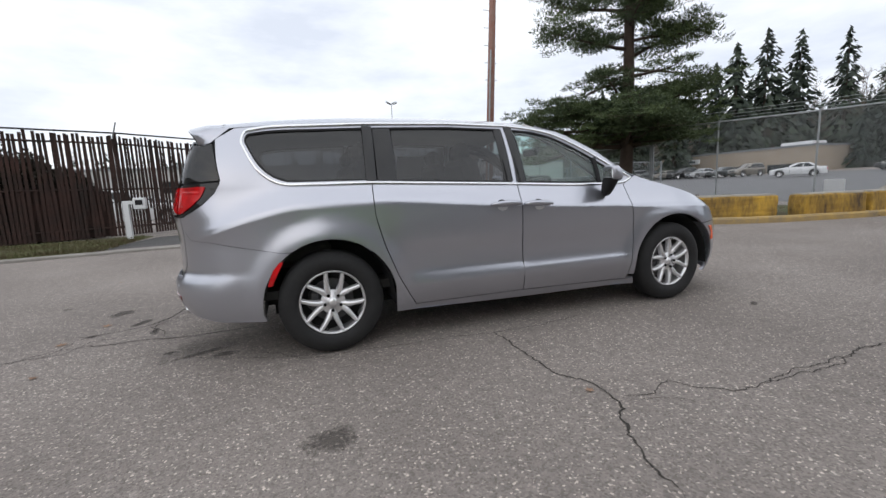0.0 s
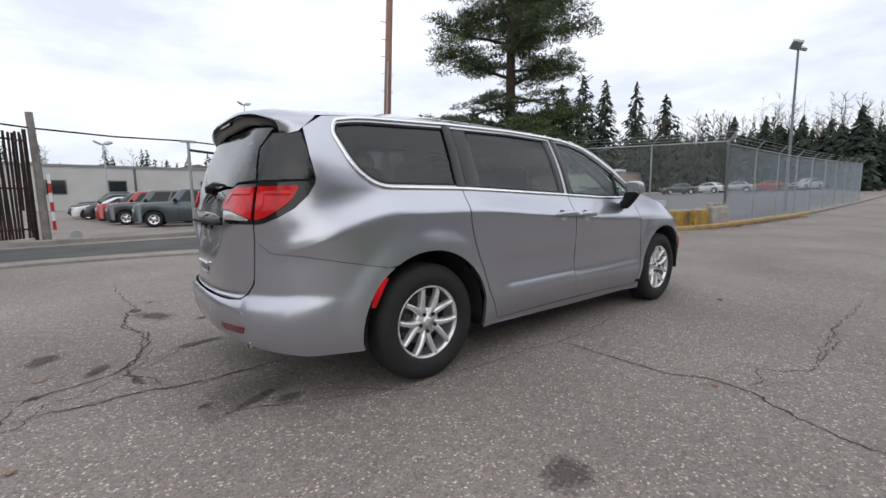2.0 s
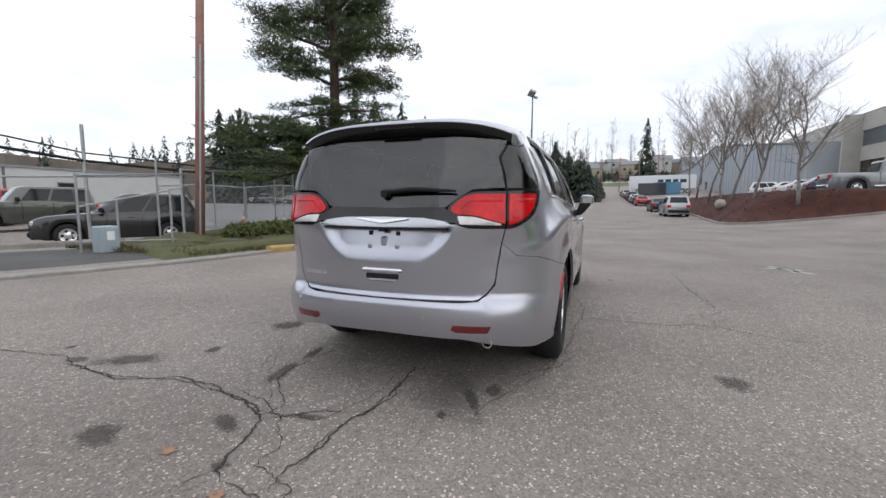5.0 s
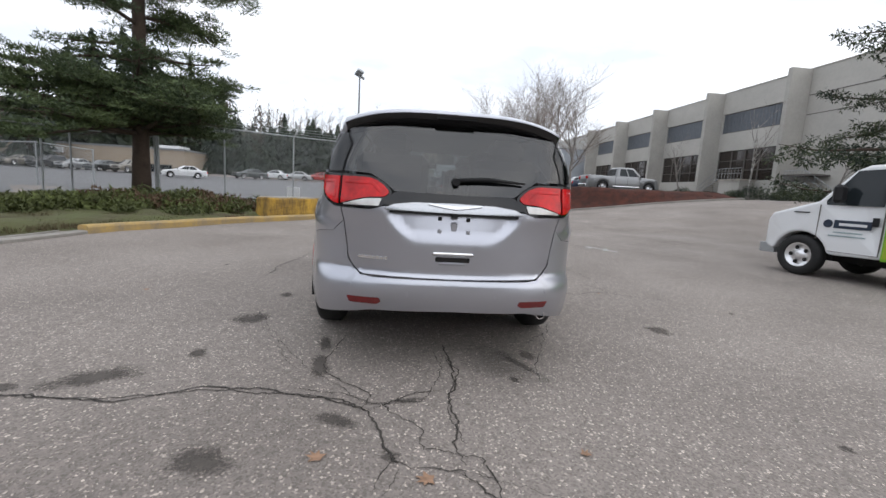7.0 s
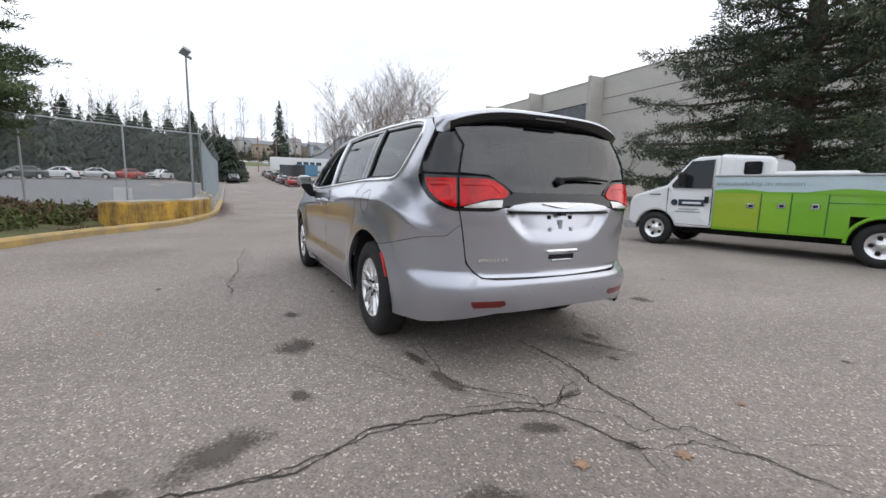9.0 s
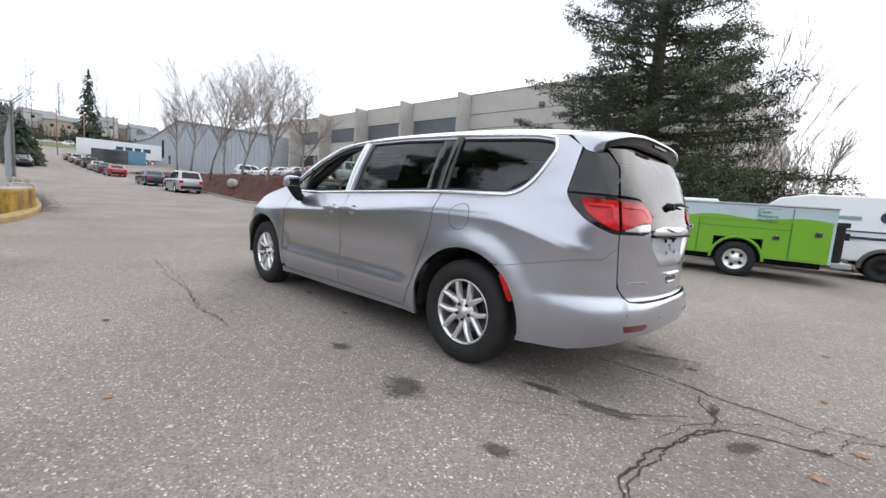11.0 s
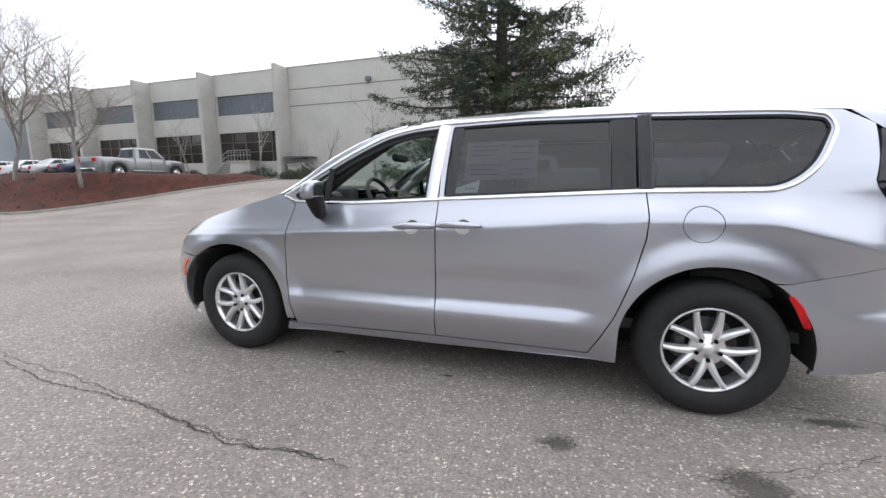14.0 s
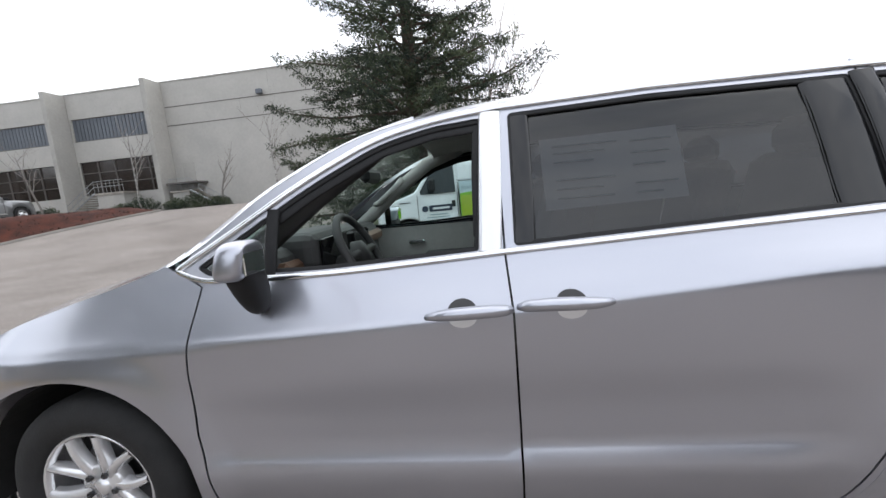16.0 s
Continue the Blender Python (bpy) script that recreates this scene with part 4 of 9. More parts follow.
    # front corner: bumper, amber marker, headlamp
    outl = fillet([(3.605, 0.715), (3.665, 0.795), (3.85, 0.72), (4.39, 0.68), (4.39, 0.20), (3.75, 0.20), (3.50, 0.225), *arc(3.089, 0.365, 0.452, -15, 48, 12)], 0.0)
    fb = sheet("front_bumper", outl, M_SILVER2, minivan, [], sd)
    sheet("side_marker", fillet([(3.468, 0.672), (3.535, 0.672), (3.552, 0.60), (3.545, 0.535), (3.512, 0.535), (3.515, 0.61)], 0.012), M_AMBER, fb, [], sd, 0.005, 0.008, 0.03, "amber side marker")
    sheet("head_lamp", fillet([(3.57, 0.858), (3.72, 0.81), (4.0, 0.745), (4.0, 0.72), (3.80, 0.735), (3.68, 0.795), (3.60, 0.80)], 0.02), M_CLEARLENS, minivan, [], sd, 0.006, 0.02, 0.03)
    # door handles in their cups
    for nm, s0, s1, dd in (("door_handle", 1.508, 1.775, d1), ("door_handle", 1.492, 1.215, d2)):
        cx = s0 + (s1 - s0) * 0.58
        zc = 0.972 if s1 > s0 else 0.982
        # flat upper half: the hollow's shade painted dark
        cup = sheet("handle_cup", [(cx + 0.048 * math.cos(a * math.pi / 16), zc + 0.004 + 0.040 * math.sin(a * math.pi / 16)) for a in range(17)], M_INTERIOR_DARK, dd, [], sd, 0.0015, 0, 0.03, "flat upper handle cup with the hollow's shade painted dark")
        h = raw("door_handle", [], [], M_SILVER, dd, "silver pull handle with bright edge")
        bm = bmesh.new()
        line = []
        for i in range(13):
            u = i / 12
            lift = 0.020 + 0.028 * math.sin(u * math.pi) ** 0.6
            p, _ = belt(s0 + (s1 - s0) * u, zc + (0.004 - 0.010 * u if s1 > s0 else 0.006 * u), lift, sd)
            line.append(p)
        tube(bm, line, [0.0135 + 0.0075 * math.sin(min(1, (i / 12) * 1.1) * math.pi) ** 0.5 if i not in (0, 12) else 0.009 for i in range(13)], 10)
        bm.to_mesh(h.data)
        bm.free()
        h.data.polygons.foreach_set("use_smooth", [True] * len(h.data.polygons))
        if not h.data.materials:
            h.data.materials.append(M_SILVER)
        # flat lower half: light caught on the cup's lip, painted bright
        sheet("cup_dish", [(cx + 0.044 * math.cos(a * math.pi / 16), zc - 0.012 - 0.030 * math.sin(a * math.pi / 16)) for a in range(16, -1, -1)], M_BRIGHT, dd, [], sd, 0.0015, 0, 0.03, "flat lower handle cup with its lit lip painted bright")
    # mirror
    mc = Vector((2.30, sd * 1.055, 1.175))
    bm = bmesh.new()
    vs = bmesh.ops.create_uvsphere(bm, u_segments=24, v_segments=16, radius=1.0)["verts"]
    for v in vs:
        f = v.co.copy()
        for k in range(3):
            f[k] = math.copysign(abs(f[k]) ** 0.55, f[k])
        x = f.x * 0.050
        if f.x < 0:
            x = max(x, -0.045)
        v.co = Vector((x + 0.02 - f.z * 0.012, sd * f.y * (0.080 - 0.008 * f.z), f.z * 0.060)) + mc + Vector((0, 0, 0.030))
    shell = part("door_mirror", bm, M_SILVER, minivan, "silver and black door mirror", smooth=True)
    bm = bmesh.new()
    vs = bmesh.ops.create_uvsphere(bm, u_segments=20, v_segments=12, radius=1.0)["verts"]
    for v in vs:
        f = v.co.copy()
        for k in range(3):
            f[k] = math.copysign(abs(f[k]) ** 0.7, f[k])
        t = (1 - f.z) / 2
        v.co = Vector((f.x * (0.056 - 0.022 * t) + 0.016 + 0.02 * t, sd * (f.y * (0.080 - 0.038 * t) - 0.10 * t), f.z * 0.092 - 0.075)) + mc
    part("mirror_base", bm, M_BLACK, shell, smooth=True)
    part("mirror_glass", boxes((mc.x - 0.030, mc.x - 0.022, mc.y - 0.055, mc.y + 0.055, mc.z - 0.012, mc.z + 0.072, 0.003)), M_MIRROR, shell)
    arm = bmesh.new()
    tube(arm, [(2.33, sd * 0.985, 1.05), (2.35, sd * 0.93, 1.05), (2.37, sd * 0.88, 1.06)], [0.03, 0.03, 0.035], 8)
    part("mirror_arm", arm, M_BLACK, shell, smooth=True)
    # arch liner
    for cx in (0.0, 3.089):
        bm = bmesh.new()
        prof = arc(cx, 0.365, 0.445, -6, 186, 28)
        rows = [[bm.verts.new((x, sd * y, z)) for x, z in prof] for y in (0.965, 0.70, 0.60)]
        for a, b in zip(rows, rows[1:]):
            for i in range(len(prof) - 1):
                bm.faces.new((a[i], a[i + 1], b[i + 1], b[i]))
        bm.faces.new(rows[-1])
        part("arch_liner", bm, M_LINER, minivan)

fuel = [(0.078 + 0.092 * math.cos(a * math.tau / 40), 1.027 + 0.090 * math.sin(a * math.tau / 40)) for a in range(40)]
moulding("fuel_door_seam", fuel, 0.0035, 0.0012, M_BLACK, minivan, 1, True, "dark ring seam of the fuel door")


# ---- tailgate: one skin across the car, with the plate recess ----
def gate(s, z, out=0.0, side=1):
    p, n = belt(s, z, out, side)
    def dent(y, z):
        w = 0.29 + 0.13 * smooth(0.80, 1.0, z)
        return 0.034 * smooth(0.79, 0.90, z) * smooth(w + 0.025, w - 0.085, abs(y)) * (0.5 + 0.5 * smooth(0.84, 1.0, z))
    d = dent(p.y, z)
    if d or dent(p.y, z + 0.02) or dent(p.y, z - 0.02) or dent(abs(p.y) - 0.02, z):
        e = 0.01
        p = p + Vector((d, 0, 0))
        gy, gzz = (dent(p.y + e, z) - dent(p.y - e, z)) / (2 * e), (dent(p.y, z + e) - dent(p.y, z - e)) / (2 * e)
        n = (n + Vector((0, gy, gzz))).normalized()
    return p, n


outl = fillet([(seam_s(1.008) - GAP, 1.008), (seam_s(0.70) - GAP, 0.70), (-1.093, 0.64), (-1.148, 0.607), (S_MID, 0.600), (S_MID, 1.03), (sr(0.46), 1.03), (sr(0.55), 1.008)], [0, 0.05, 0.05, 0.03, 0, 0, 0, 0])
gate_skin = sheet("tailgate", outl, M_SILVER, minivan, [], 1, 0.0, 0.02, 0.028, "silver tailgate with plate recess", gate, True)
glass_poly = fillet([(seam_s(1.235) - 0.012, 1.235), (-0.986, 1.40), (-0.896, 1.505), (-1.20, 1.535), (S_MID, 1.54), (S_MID, 1.12), (sr(0.38, -1.0), 1.125), (sr(0.45, -1.0), 1.17), (sr(0.55, -0.98), 1.225)], 0.0)
rear_glass = sheet("rear_window", glass_poly, G_REAR, minivan, [], 1, 0.002, 0, 0.06, "dark heated rear window", belt, True)
sheet("window_border", fillet([(S_MID, 1.12), (S_MID, 1.04), (sr(0.44, -1.0), 1.04), (sr(0.385, -1.0), 1.115), (sr(0.36, -1.0), 1.125)], 0.0), M_GLOSSBLACK, minivan, [], 1, 0.003, 0.01, 0.04, "gloss black strip under the rear glass", belt, True)
for sd in (1, -1):
    inner = sheet("tail_lamp", fillet([(seam_s(1.215) - 0.004, 1.215), (sr(0.56, -1.0), 1.212), (sr(0.46, -1.0), 1.175), (sr(0.385, -1.0), 1.115), (sr(0.44, -1.0), 1.018), (seam_s(1.012) - 0.004, 1.012)], [0, 0.05, 0.05, 0.04, 0.05, 0]), M_GLOSSBLACK, minivan, [], sd, 0.004, 0.02, 0.03)
    sheet("lamp_lens", fillet([(seam_s(1.200) - 0.010, 1.200), (sr(0.56, -1.0), 1.198), (sr(0.47, -1.0), 1.165), (sr(0.41, -1.0), 1.115), (sr(0.435, -1.0), 1.085), (sr(0.56, -1.0), 1.08), (seam_s(1.035) - 0.010, 1.035)], [0, 0.05, 0.05, 0.03, 0.02, 0.05, 0]), M_RED, inner, [], sd, 0.012, 0.008, 0.03, "red tail lamp lens")
    sheet("reverse_lens", fillet([(sr(0.45, -1.0), 1.075), (sr(0.56, -1.0), 1.070), (seam_s(1.036) - 0.03, 1.036), (seam_s(1.028) - 0.03, 1.028), (sr(0.46, -1.0), 1.03)], 0.01), M_CLEARLENS, inner, [], sd, 0.011, 0.006, 0.03, "clear reversing lamp lens")
    moulding("lamp_rib", fine([(seam_s(1.165) - 0.03, 1.165), (sr(0.54, -1.0), 1.165), (sr(0.47, -1.0), 1.115)], 0.03), 0.02, 0.0025, M_RED, inner, sd, False, z=0.011)
# bright bar with a wing-shaped emblem over the plate recess
bar = sheet("bright_bar", fillet([(S_MID, 1.066), (sr(0.25, -1.0), 1.062), (sr(0.37, -1.0), 1.046), (sr(0.43, -1.0), 1.018), (sr(0.36, -1.0), 1.012), (S_MID, 1.008)], 0.0), M_SATIN, minivan, [], 1, 0.008, 0.02, 0.03, "bright metal bar", belt, True)
sheet("wing_emblem", fillet([(S_MID, 1.047), (sr(0.05), 1.049), (sr(0.17), 1.056), (sr(0.17), 1.051), (sr(0.05), 1.033), (S_MID, 1.029)], 0.0), M_BRIGHT, bar, [], 1, 0.021, 0.007, 0.03, "", belt, True)
part("latch_cover", boxes((-1.038, -0.99, -0.40, 0.40, 0.997, 1.009), (-1.045, -1.0, -0.02, 0.02, 0.983, 0.997)), M_BLACK, minivan)
for y, z in ((0.089, 0.972), (-0.089, 0.972), (0.089, 0.895), (-0.089, 0.895)):
    x = gate(sr(abs(y)), z, 0.004)[0].x
    part("plate_plug", boxes((x - 0.006, x + 0.01, y - 0.012, y + 0.012, z - 0.012, z + 0.012, 0.003)), M_BLACK if z > 0.9 else M_SILVER2, gate_skin)
x = gate(sr(0.0001), 0.915)[0].x
part("plate_plug", boxes((x - 0.004, x + 0.01, -0.022, 0.022, 0.875, 0.955, 0.008)), M_SILVER2, gate_skin)
hx = gate(sr(0.0001), 0.735)[0].x
part("gate_handle", boxes((hx - 0.018, hx + 0.02, -0.13, 0.13, 0.745, 0.768, 0.008)), M_CHROME, gate_skin, "bright tailgate handle")
part("handle_recess", boxes((hx - 0.004, hx + 0.02, -0.115, 0.115, 0.698, 0.744, 0.012)), M_GLOSSBLACK, gate_skin)
part("recess_lip", boxes((hx - 0.009, hx + 0.01, -0.085, 0.085, 0.690, 0.704, 0.004)), M_SILVER, gate_skin)
# raised letters of the model name, as plain strokes
for i in range(8):
    s = sr(0.61 - i * 0.029, -1.0)
    p = gate(s, 0.715)[0]
    part("name_stroke", boxes((p.x - 0.006, p.x + 0.004, p.y - 0.012, p.y + 0.010, 0.704, 0.724 if i % 2 else 0.720)), M_CHROME, gate_skin, "small bright raised stroke")
# wiper
bm = bmesh.new()
tube(bm, [belt(sr(0.02, -0.97), 1.20, 0.03)[0], belt(sr(0.2, -0.97), 1.215, 0.035, -1)[0], belt(sr(0.44, -0.97), 1.205, 0.03, -1)[0]], [0.012, 0.014, 0.006], 8)
part("rear_wiper", bm, M_BLACK, rear_glass, smooth=True)
part("wiper_pivot", lathe(bmesh.new(), [(-1.01, 0.002), (-1.01, 0.022), (-0.96, 0.03), (-0.95, 0.0)], 16, "y", Matrix.Translation((0, 0, 1.2)) @ pose(0, 0, 0, 0, 0, -90)), M_BLACK, rear_glass)


# ---- roof, spoiler, hood, windshield ----
def roof_pt(x, v):
    """v from -1 to 1 across."""
    zr, zc = rail_z(x) - 0.012, roof_z(x)
    yr = half_width(max(x, -0.6), zr) * (1 - 0.10 * smooth(-0.55, -0.85, x))
    a = abs(v)
    y = yr * v
    return (x, y, zc - (zc - zr) * a**3.2)


bm = bmesh.new()
xs = [-0.66 + i * (2.02 + 0.66 - 0.12) / 44 for i in range(45)]
rows = [[bm.verts.new(roof_pt(x, -1 + 2 * j / 24)) for j in range(25)] for x in xs]
for a, b in zip(rows, rows[1:]):
    for j in range(24):
        bm.faces.new((a[j], a[j + 1], b[j + 1], b[j]))
part("roof", bm, M_SILVER, minivan, smooth=True)
bm = bmesh.new()
def spoiler_ring(v):
    a = abs(v)
    x0 = -0.615 - 0.02 * (1 - a)
    _, y0, z0 = roof_pt(x0, v)
    back = -0.872 + 0.085 * a**4
    zt = 1.634 - 0.080 * a**3.5
    ye = 0.706 * v
    zb = zt - 0.088
    return [(x0, y0, z0 + 0.002), ((x0 + back) / 2, (y0 + ye) / 2 + 0.008 * v, (z0 + zt) / 2 + 0.012), (back, ye, zt), (back - 0.003, ye, zt - 0.014), (back + 0.012, ye * 0.99, zt - 0.04), (-0.815 + 0.05 * a**4, ye * 0.985, zb), (-0.72, ye * 0.98, zb + 0.0)]
rows = [[bm.verts.new(p) for p in spoiler_ring(-1 + 2 * j / 30)] for j in range(31)]
for a, b in zip(rows, rows[1:]):
    for k in range(6):
        f = bm.faces.new((a[k], b[k], b[k + 1], a[k + 1]))
        f.material_index = 1 if k >= 3 else 0
# the ends wrap forward to the seam on the body corner
for sd, row in ((-1, rows[0]), (1, rows[-1])):
    seam = [belt(s, z, 0.001, sd)[0] for s, z in ((-0.634, 1.592), (-0.663, 1.568), (-0.692, 1.543), (-0.719, 1.519), (-0.736, 1.506), (-0.748, 1.494))]
    front = [bm.verts.new(p) for p in seam]
    mid = [bm.verts.new((Vector(p) + q.co) / 2 + Vector((0, sd * 0.006 * min(1, k / 2), 0))) for k, (p, q) in enumerate(zip(seam, row))]
    for a, b in ((front, mid), (mid, row)):
        for k in range(5):
            bm.faces.new((a[k], a[k + 1], b[k + 1], b[k]))
bmesh.ops.recalc_face_normals(bm, faces=bm.faces)
sp = part("roof_spoiler", bm, M_SILVER, minivan, "silver spoiler with gloss black underside", smooth=True)
sp.data.materials.append(M_GLOSSBLACK)
part("high_brake_lamp", boxes((-0.872, -0.83, -0.13, 0.13, 1.588, 1.604, 0.004)), M_GLOSSBLACK, sp)

shield_top, shield_base = curve([0, 0.5, 1.0], [1.93, 1.90, 1.80]), curve([0, 0.5, 1.0], [3.02, 2.97, 2.76])
def shield_pt(v, t):
    a = abs(v)
    xt = shield_top(a)
    zt = roof_pt(1.90, v)[2] if a < 1 else rail_z(1.9)
    yt, yb = 0.655 * v, 0.80 * v
    xb, zb = shield_base(a), 1.075 + 0.06 * a**3
    bow = 0.06 * math.sin(t * math.pi)
    return (xt + (xb - xt) * t, yt + (yb - yt) * t, zt + (zb - zt) * t + bow)
bm = bmesh.new()
rows = [[bm.verts.new(shield_pt(-1 + 2 * j / 20, i / 14)) for j in range(21)] for i in range(15)]
for a, b in zip(rows, rows[1:]):
    for j in range(20):
        bm.faces.new((a[j], a[j + 1], b[j + 1], b[j]))
part("windshield", bm, G_SHIELD, minivan, smooth=True)
for sd in (1, -1):
    bm = bmesh.new()
    line_a = [Vector(shield_pt(sd, i / 16)) + Vector((0, -sd * 0.02, 0.004)) for i in range(17)]
    line_b = []
    for i in range(17):
        s = 1.80 + (2.82 - 1.80) * i / 16
        line_b.append(belt(s, rail_z(s) - 0.010, 0.0, sd)[0])
    ra, rb = [bm.verts.new(p) for p in line_a], [bm.verts.new(p) for p in line_b]
    mid = [bm.verts.new((a + b) / 2 + Vector((0.005, sd * 0.012, 0.018))) for a, b in zip(line_a, line_b)]
    for p, q in ((ra, mid), (mid, rb)):
        for i in range(16):
            bm.faces.new((p[i], p[i + 1], q[i + 1], q[i]))
    part("front_pillar", bm, M_SILVER, minivan, smooth=True)
hood_z = curve([2.74, 3.0, 3.3, 3.6, 3.8, 3.95], [1.145, 1.138, 1.090, 1.008, 0.915, 0.79])
bm = bmesh.new()
rows = []
for i in range(25):
    x = 2.74 + 1.20 * i / 24
    zr = rail_z(min(x, 3.6)) - 0.004 if x < 3.6 else rail_z(x) + 0.02
    row = []
    if x <= 3.6:
        yr = belt(x, zr)[0].y
        xe = belt(x, zr)[0].x
    else:
        yr = 0.80 * math.sqrt(max(0.0, 1 - ((x - 3.6) / 0.42) ** 2)) + 0.02
        xe = x
    for j in range(21):
        v = -1 + 2 * j / 20
        zc = hood_z(x)
        row.append(bm.verts.new((x + (xe - x) * abs(v) ** 3, yr * v, zc - (zc - min(zr, zc)) * abs(v) ** 3)))
    rows.append(row)
for a, b in zip(rows, rows[1:]):
    for j in range(20):
        bm.faces.new((a[j], a[j + 1], b[j + 1], b[j]))
part("hood", bm, M_SILVER, minivan, smooth=True)
part("grille", boxes((3.9, 4.0, -0.6, 0.6, 0.66, 0.74, 0.02)), M_BLACK, minivan)
part("underbody", boxes((-0.4, 3.7, -0.58, 0.58, 0.24, 0.36), (-0.80, -0.4, -0.6, 0.6, 0.37, 0.44), (0.5, 2.58, -0.88, 0.88, 0.235, 0.33)), M_LINER, minivan)
part("exhaust_tip", lathe(bmesh.new(), [(-1.06, 0.024), (-1.06, 0.03), (-0.8, 0.03)], 16, "y", Matrix.Translation((0.09, -0.62, 0.365)) @ pose(0, 0, 0, 0, 0, -90)), M_CHROME, minivan, "bright exhaust tip")


# ---- wheels: five forked spokes ----
def wheel(parent, m, radius=0.366, rim_r=0.228, width=0.235, spokes=True):
    w = new("wheel", None)
    w.parent = parent
    w.matrix_basis = m
    h = width / 2
    bm = lathe(bmesh.new(), [(h - 0.055, rim_r - 0.004), (h - 0.03, rim_r + 0.002), (h - 0.008, rim_r + 0.02), (h - 0.002, rim_r + 0.06), (h - 0.008, radius - 0.045), (h - 0.028, radius - 0.012), (h - 0.06, radius - 0.001), (0, radius), (-h + 0.05, radius - 0.001), (-h + 0.01, radius - 0.04), (-h, rim_r + 0.05), (-h + 0.02, rim_r)], 56)
    part("tyre", bm, M_RUBBER, w, "black rubber tyre", smooth=True)
    bm = lathe(bmesh.new(), [(h - 0.05, rim_r - 0.016), (h - 0.028, rim_r - 0.010), (h - 0.022, rim_r - 0.002), (h - 0.03, rim_r + 0.004), (h - 0.06, rim_r), (-h + 0.03, rim_r - 0.01)], 56)
    rm = part("rim", bm, M_ALLOY, w, "bright alloy rim with five forked spokes", smooth=True)
    part("brake_disc", lathe(bmesh.new(), [(h - 0.13, 0.07), (h - 0.13, 0.155), (h - 0.15, 0.155), (h - 0.15, 0.0)], 40), M_BRAKE, w, smooth=False)
    bm = bmesh.new()
    box(bm, 0.08, 0.165, h - 0.17, h - 0.09, -0.07, 0.07, 0.02)
    part("brake_caliper", bm, M_BRAKE, w)
    part("wheel_well_back", lathe(bmesh.new(), [(h - 0.16, 0.0), (h - 0.16, rim_r - 0.01)], 32), M_LINER, w)
    hub = bmesh.new()
    lathe(hub, [(h - 0.034, 0.0), (h - 0.034, 0.028), (h - 0.042, 0.033), (h - 0.046, 0.036), (h - 0.044, 0.078), (h - 0.052, 0.088), (h - 0.10, 0.085)], 40)
    part("hub", hub, M_ALLOY, rm, smooth=True)
    if spokes:
        for k in range(5):
            a = -math.pi / 2 + k * math.tau / 5
            for sgn in (-1, 1):
                bm = bmesh.new()
                sec = []
                for u in range(9):
                    t = u / 8
                    r = 0.052 + (rim_r - 0.012 - 0.052) * t
                    ang = a + sgn * math.asin(min(0.9, (0.008 + 0.069 * t**1.45) / r))
                    wd = 0.0235 - 0.0095 * t
                    dep = h - 0.052 + 0.022 * math.sin(t * math.pi * 0.55)
                    c, s = math.cos(ang), math.sin(ang)
                    p = Vector((r * c, dep, r * s))
                    tn = Vector((-s, 0, c))
                    sec.append([bm.verts.new(q) for q in (p + tn * wd * 1.1 - Vector((0, 0.035, 0)), p + tn * wd * 0.95 - Vector((0, 0.004, 0)), p + tn * wd * 0.6 + Vector((0, 0.006, 0)), p + Vector((0, 0.009, 0)), p - tn * wd * 0.6 + Vector((0, 0.006, 0)), p - tn * wd * 0.95 - Vector((0, 0.004, 0)), p - tn * wd * 1.1 - Vector((0, 0.035, 0)))])
                for p, q in zip(sec, sec[1:]):
                    for j in range(6):
                        bm.faces.new((p[j], p[j + 1], q[j + 1], q[j]))
                part("spoke", bm, M_ALLOY, rm, smooth=True)
            ln = bmesh.new()
            lathe(ln, [(h - 0.040, 0.0), (h - 0.030, 0.008), (h - 0.030, 0.012), (h - 0.055, 0.0125)], 6, "y", Matrix.Translation((0.058 * math.cos(a), 0, 0.058 * math.sin(a))))
            part("lug_nut", ln, M_GLOSSBLACK, rm)
    return w


for x in (0.0, 3.089):
    wheel(minivan, pose(x, 0.868 if x else 0.858, 0.366, 0, 9 if x else 3, 0))
    wheel(minivan, pose(x, -0.868 if x else -0.858, 0.366, 0, 20 if x else -6, 180))

# ---- cabin ----
part("cabin_floor", boxes((-0.85, 2.7, -0.80, 0.80, 0.40, 0.46)), M_INTERIOR_DARK, minivan)
bm = bmesh.new()
rows = [[bm.verts.new(Vector(roof_pt(x, (-1 + 2 * j / 12) * 0.94)) - Vector((0, 0, 0.05))) for j in range(13)] for x in xs[2:]]
for a, b in zip(rows, rows[1:]):
    for j in range(12):
        bm.faces.new((a[j], a[j + 1], b[j + 1], b[j]))
part("headliner", bm, M_HEADLINER, minivan, smooth=True)
bm = boxes((2.36, 2.86, -0.74, 0.74, 0.80, 1.19, 0.07, None, 3))
dash = part("dashboard", bm, M_INTERIOR_DARK, minivan, smooth=False)
part("dash_insert", boxes((2.335, 2.40, -0.72, 0.73, 1.06, 1.135, 0.02)), M_WOODTRIM, dash, "bronze dashboard insert")
part("gauge_hood", boxes((2.27, 2.60, 0.20, 0.60, 1.05, 1.235, 0.06, None, 3)), M_INTERIOR_DARK, dash)
part("gauge_face", boxes((2.262, 2.275, 0.24, 0.56, 1.075, 1.205, 0.004)), M_GLOSSBLACK, dash)
part("center_screen", boxes((2.27, 2.34, -0.16, 0.12, 1.02, 1.19, 0.01)), M_GLOSSBLACK, dash)
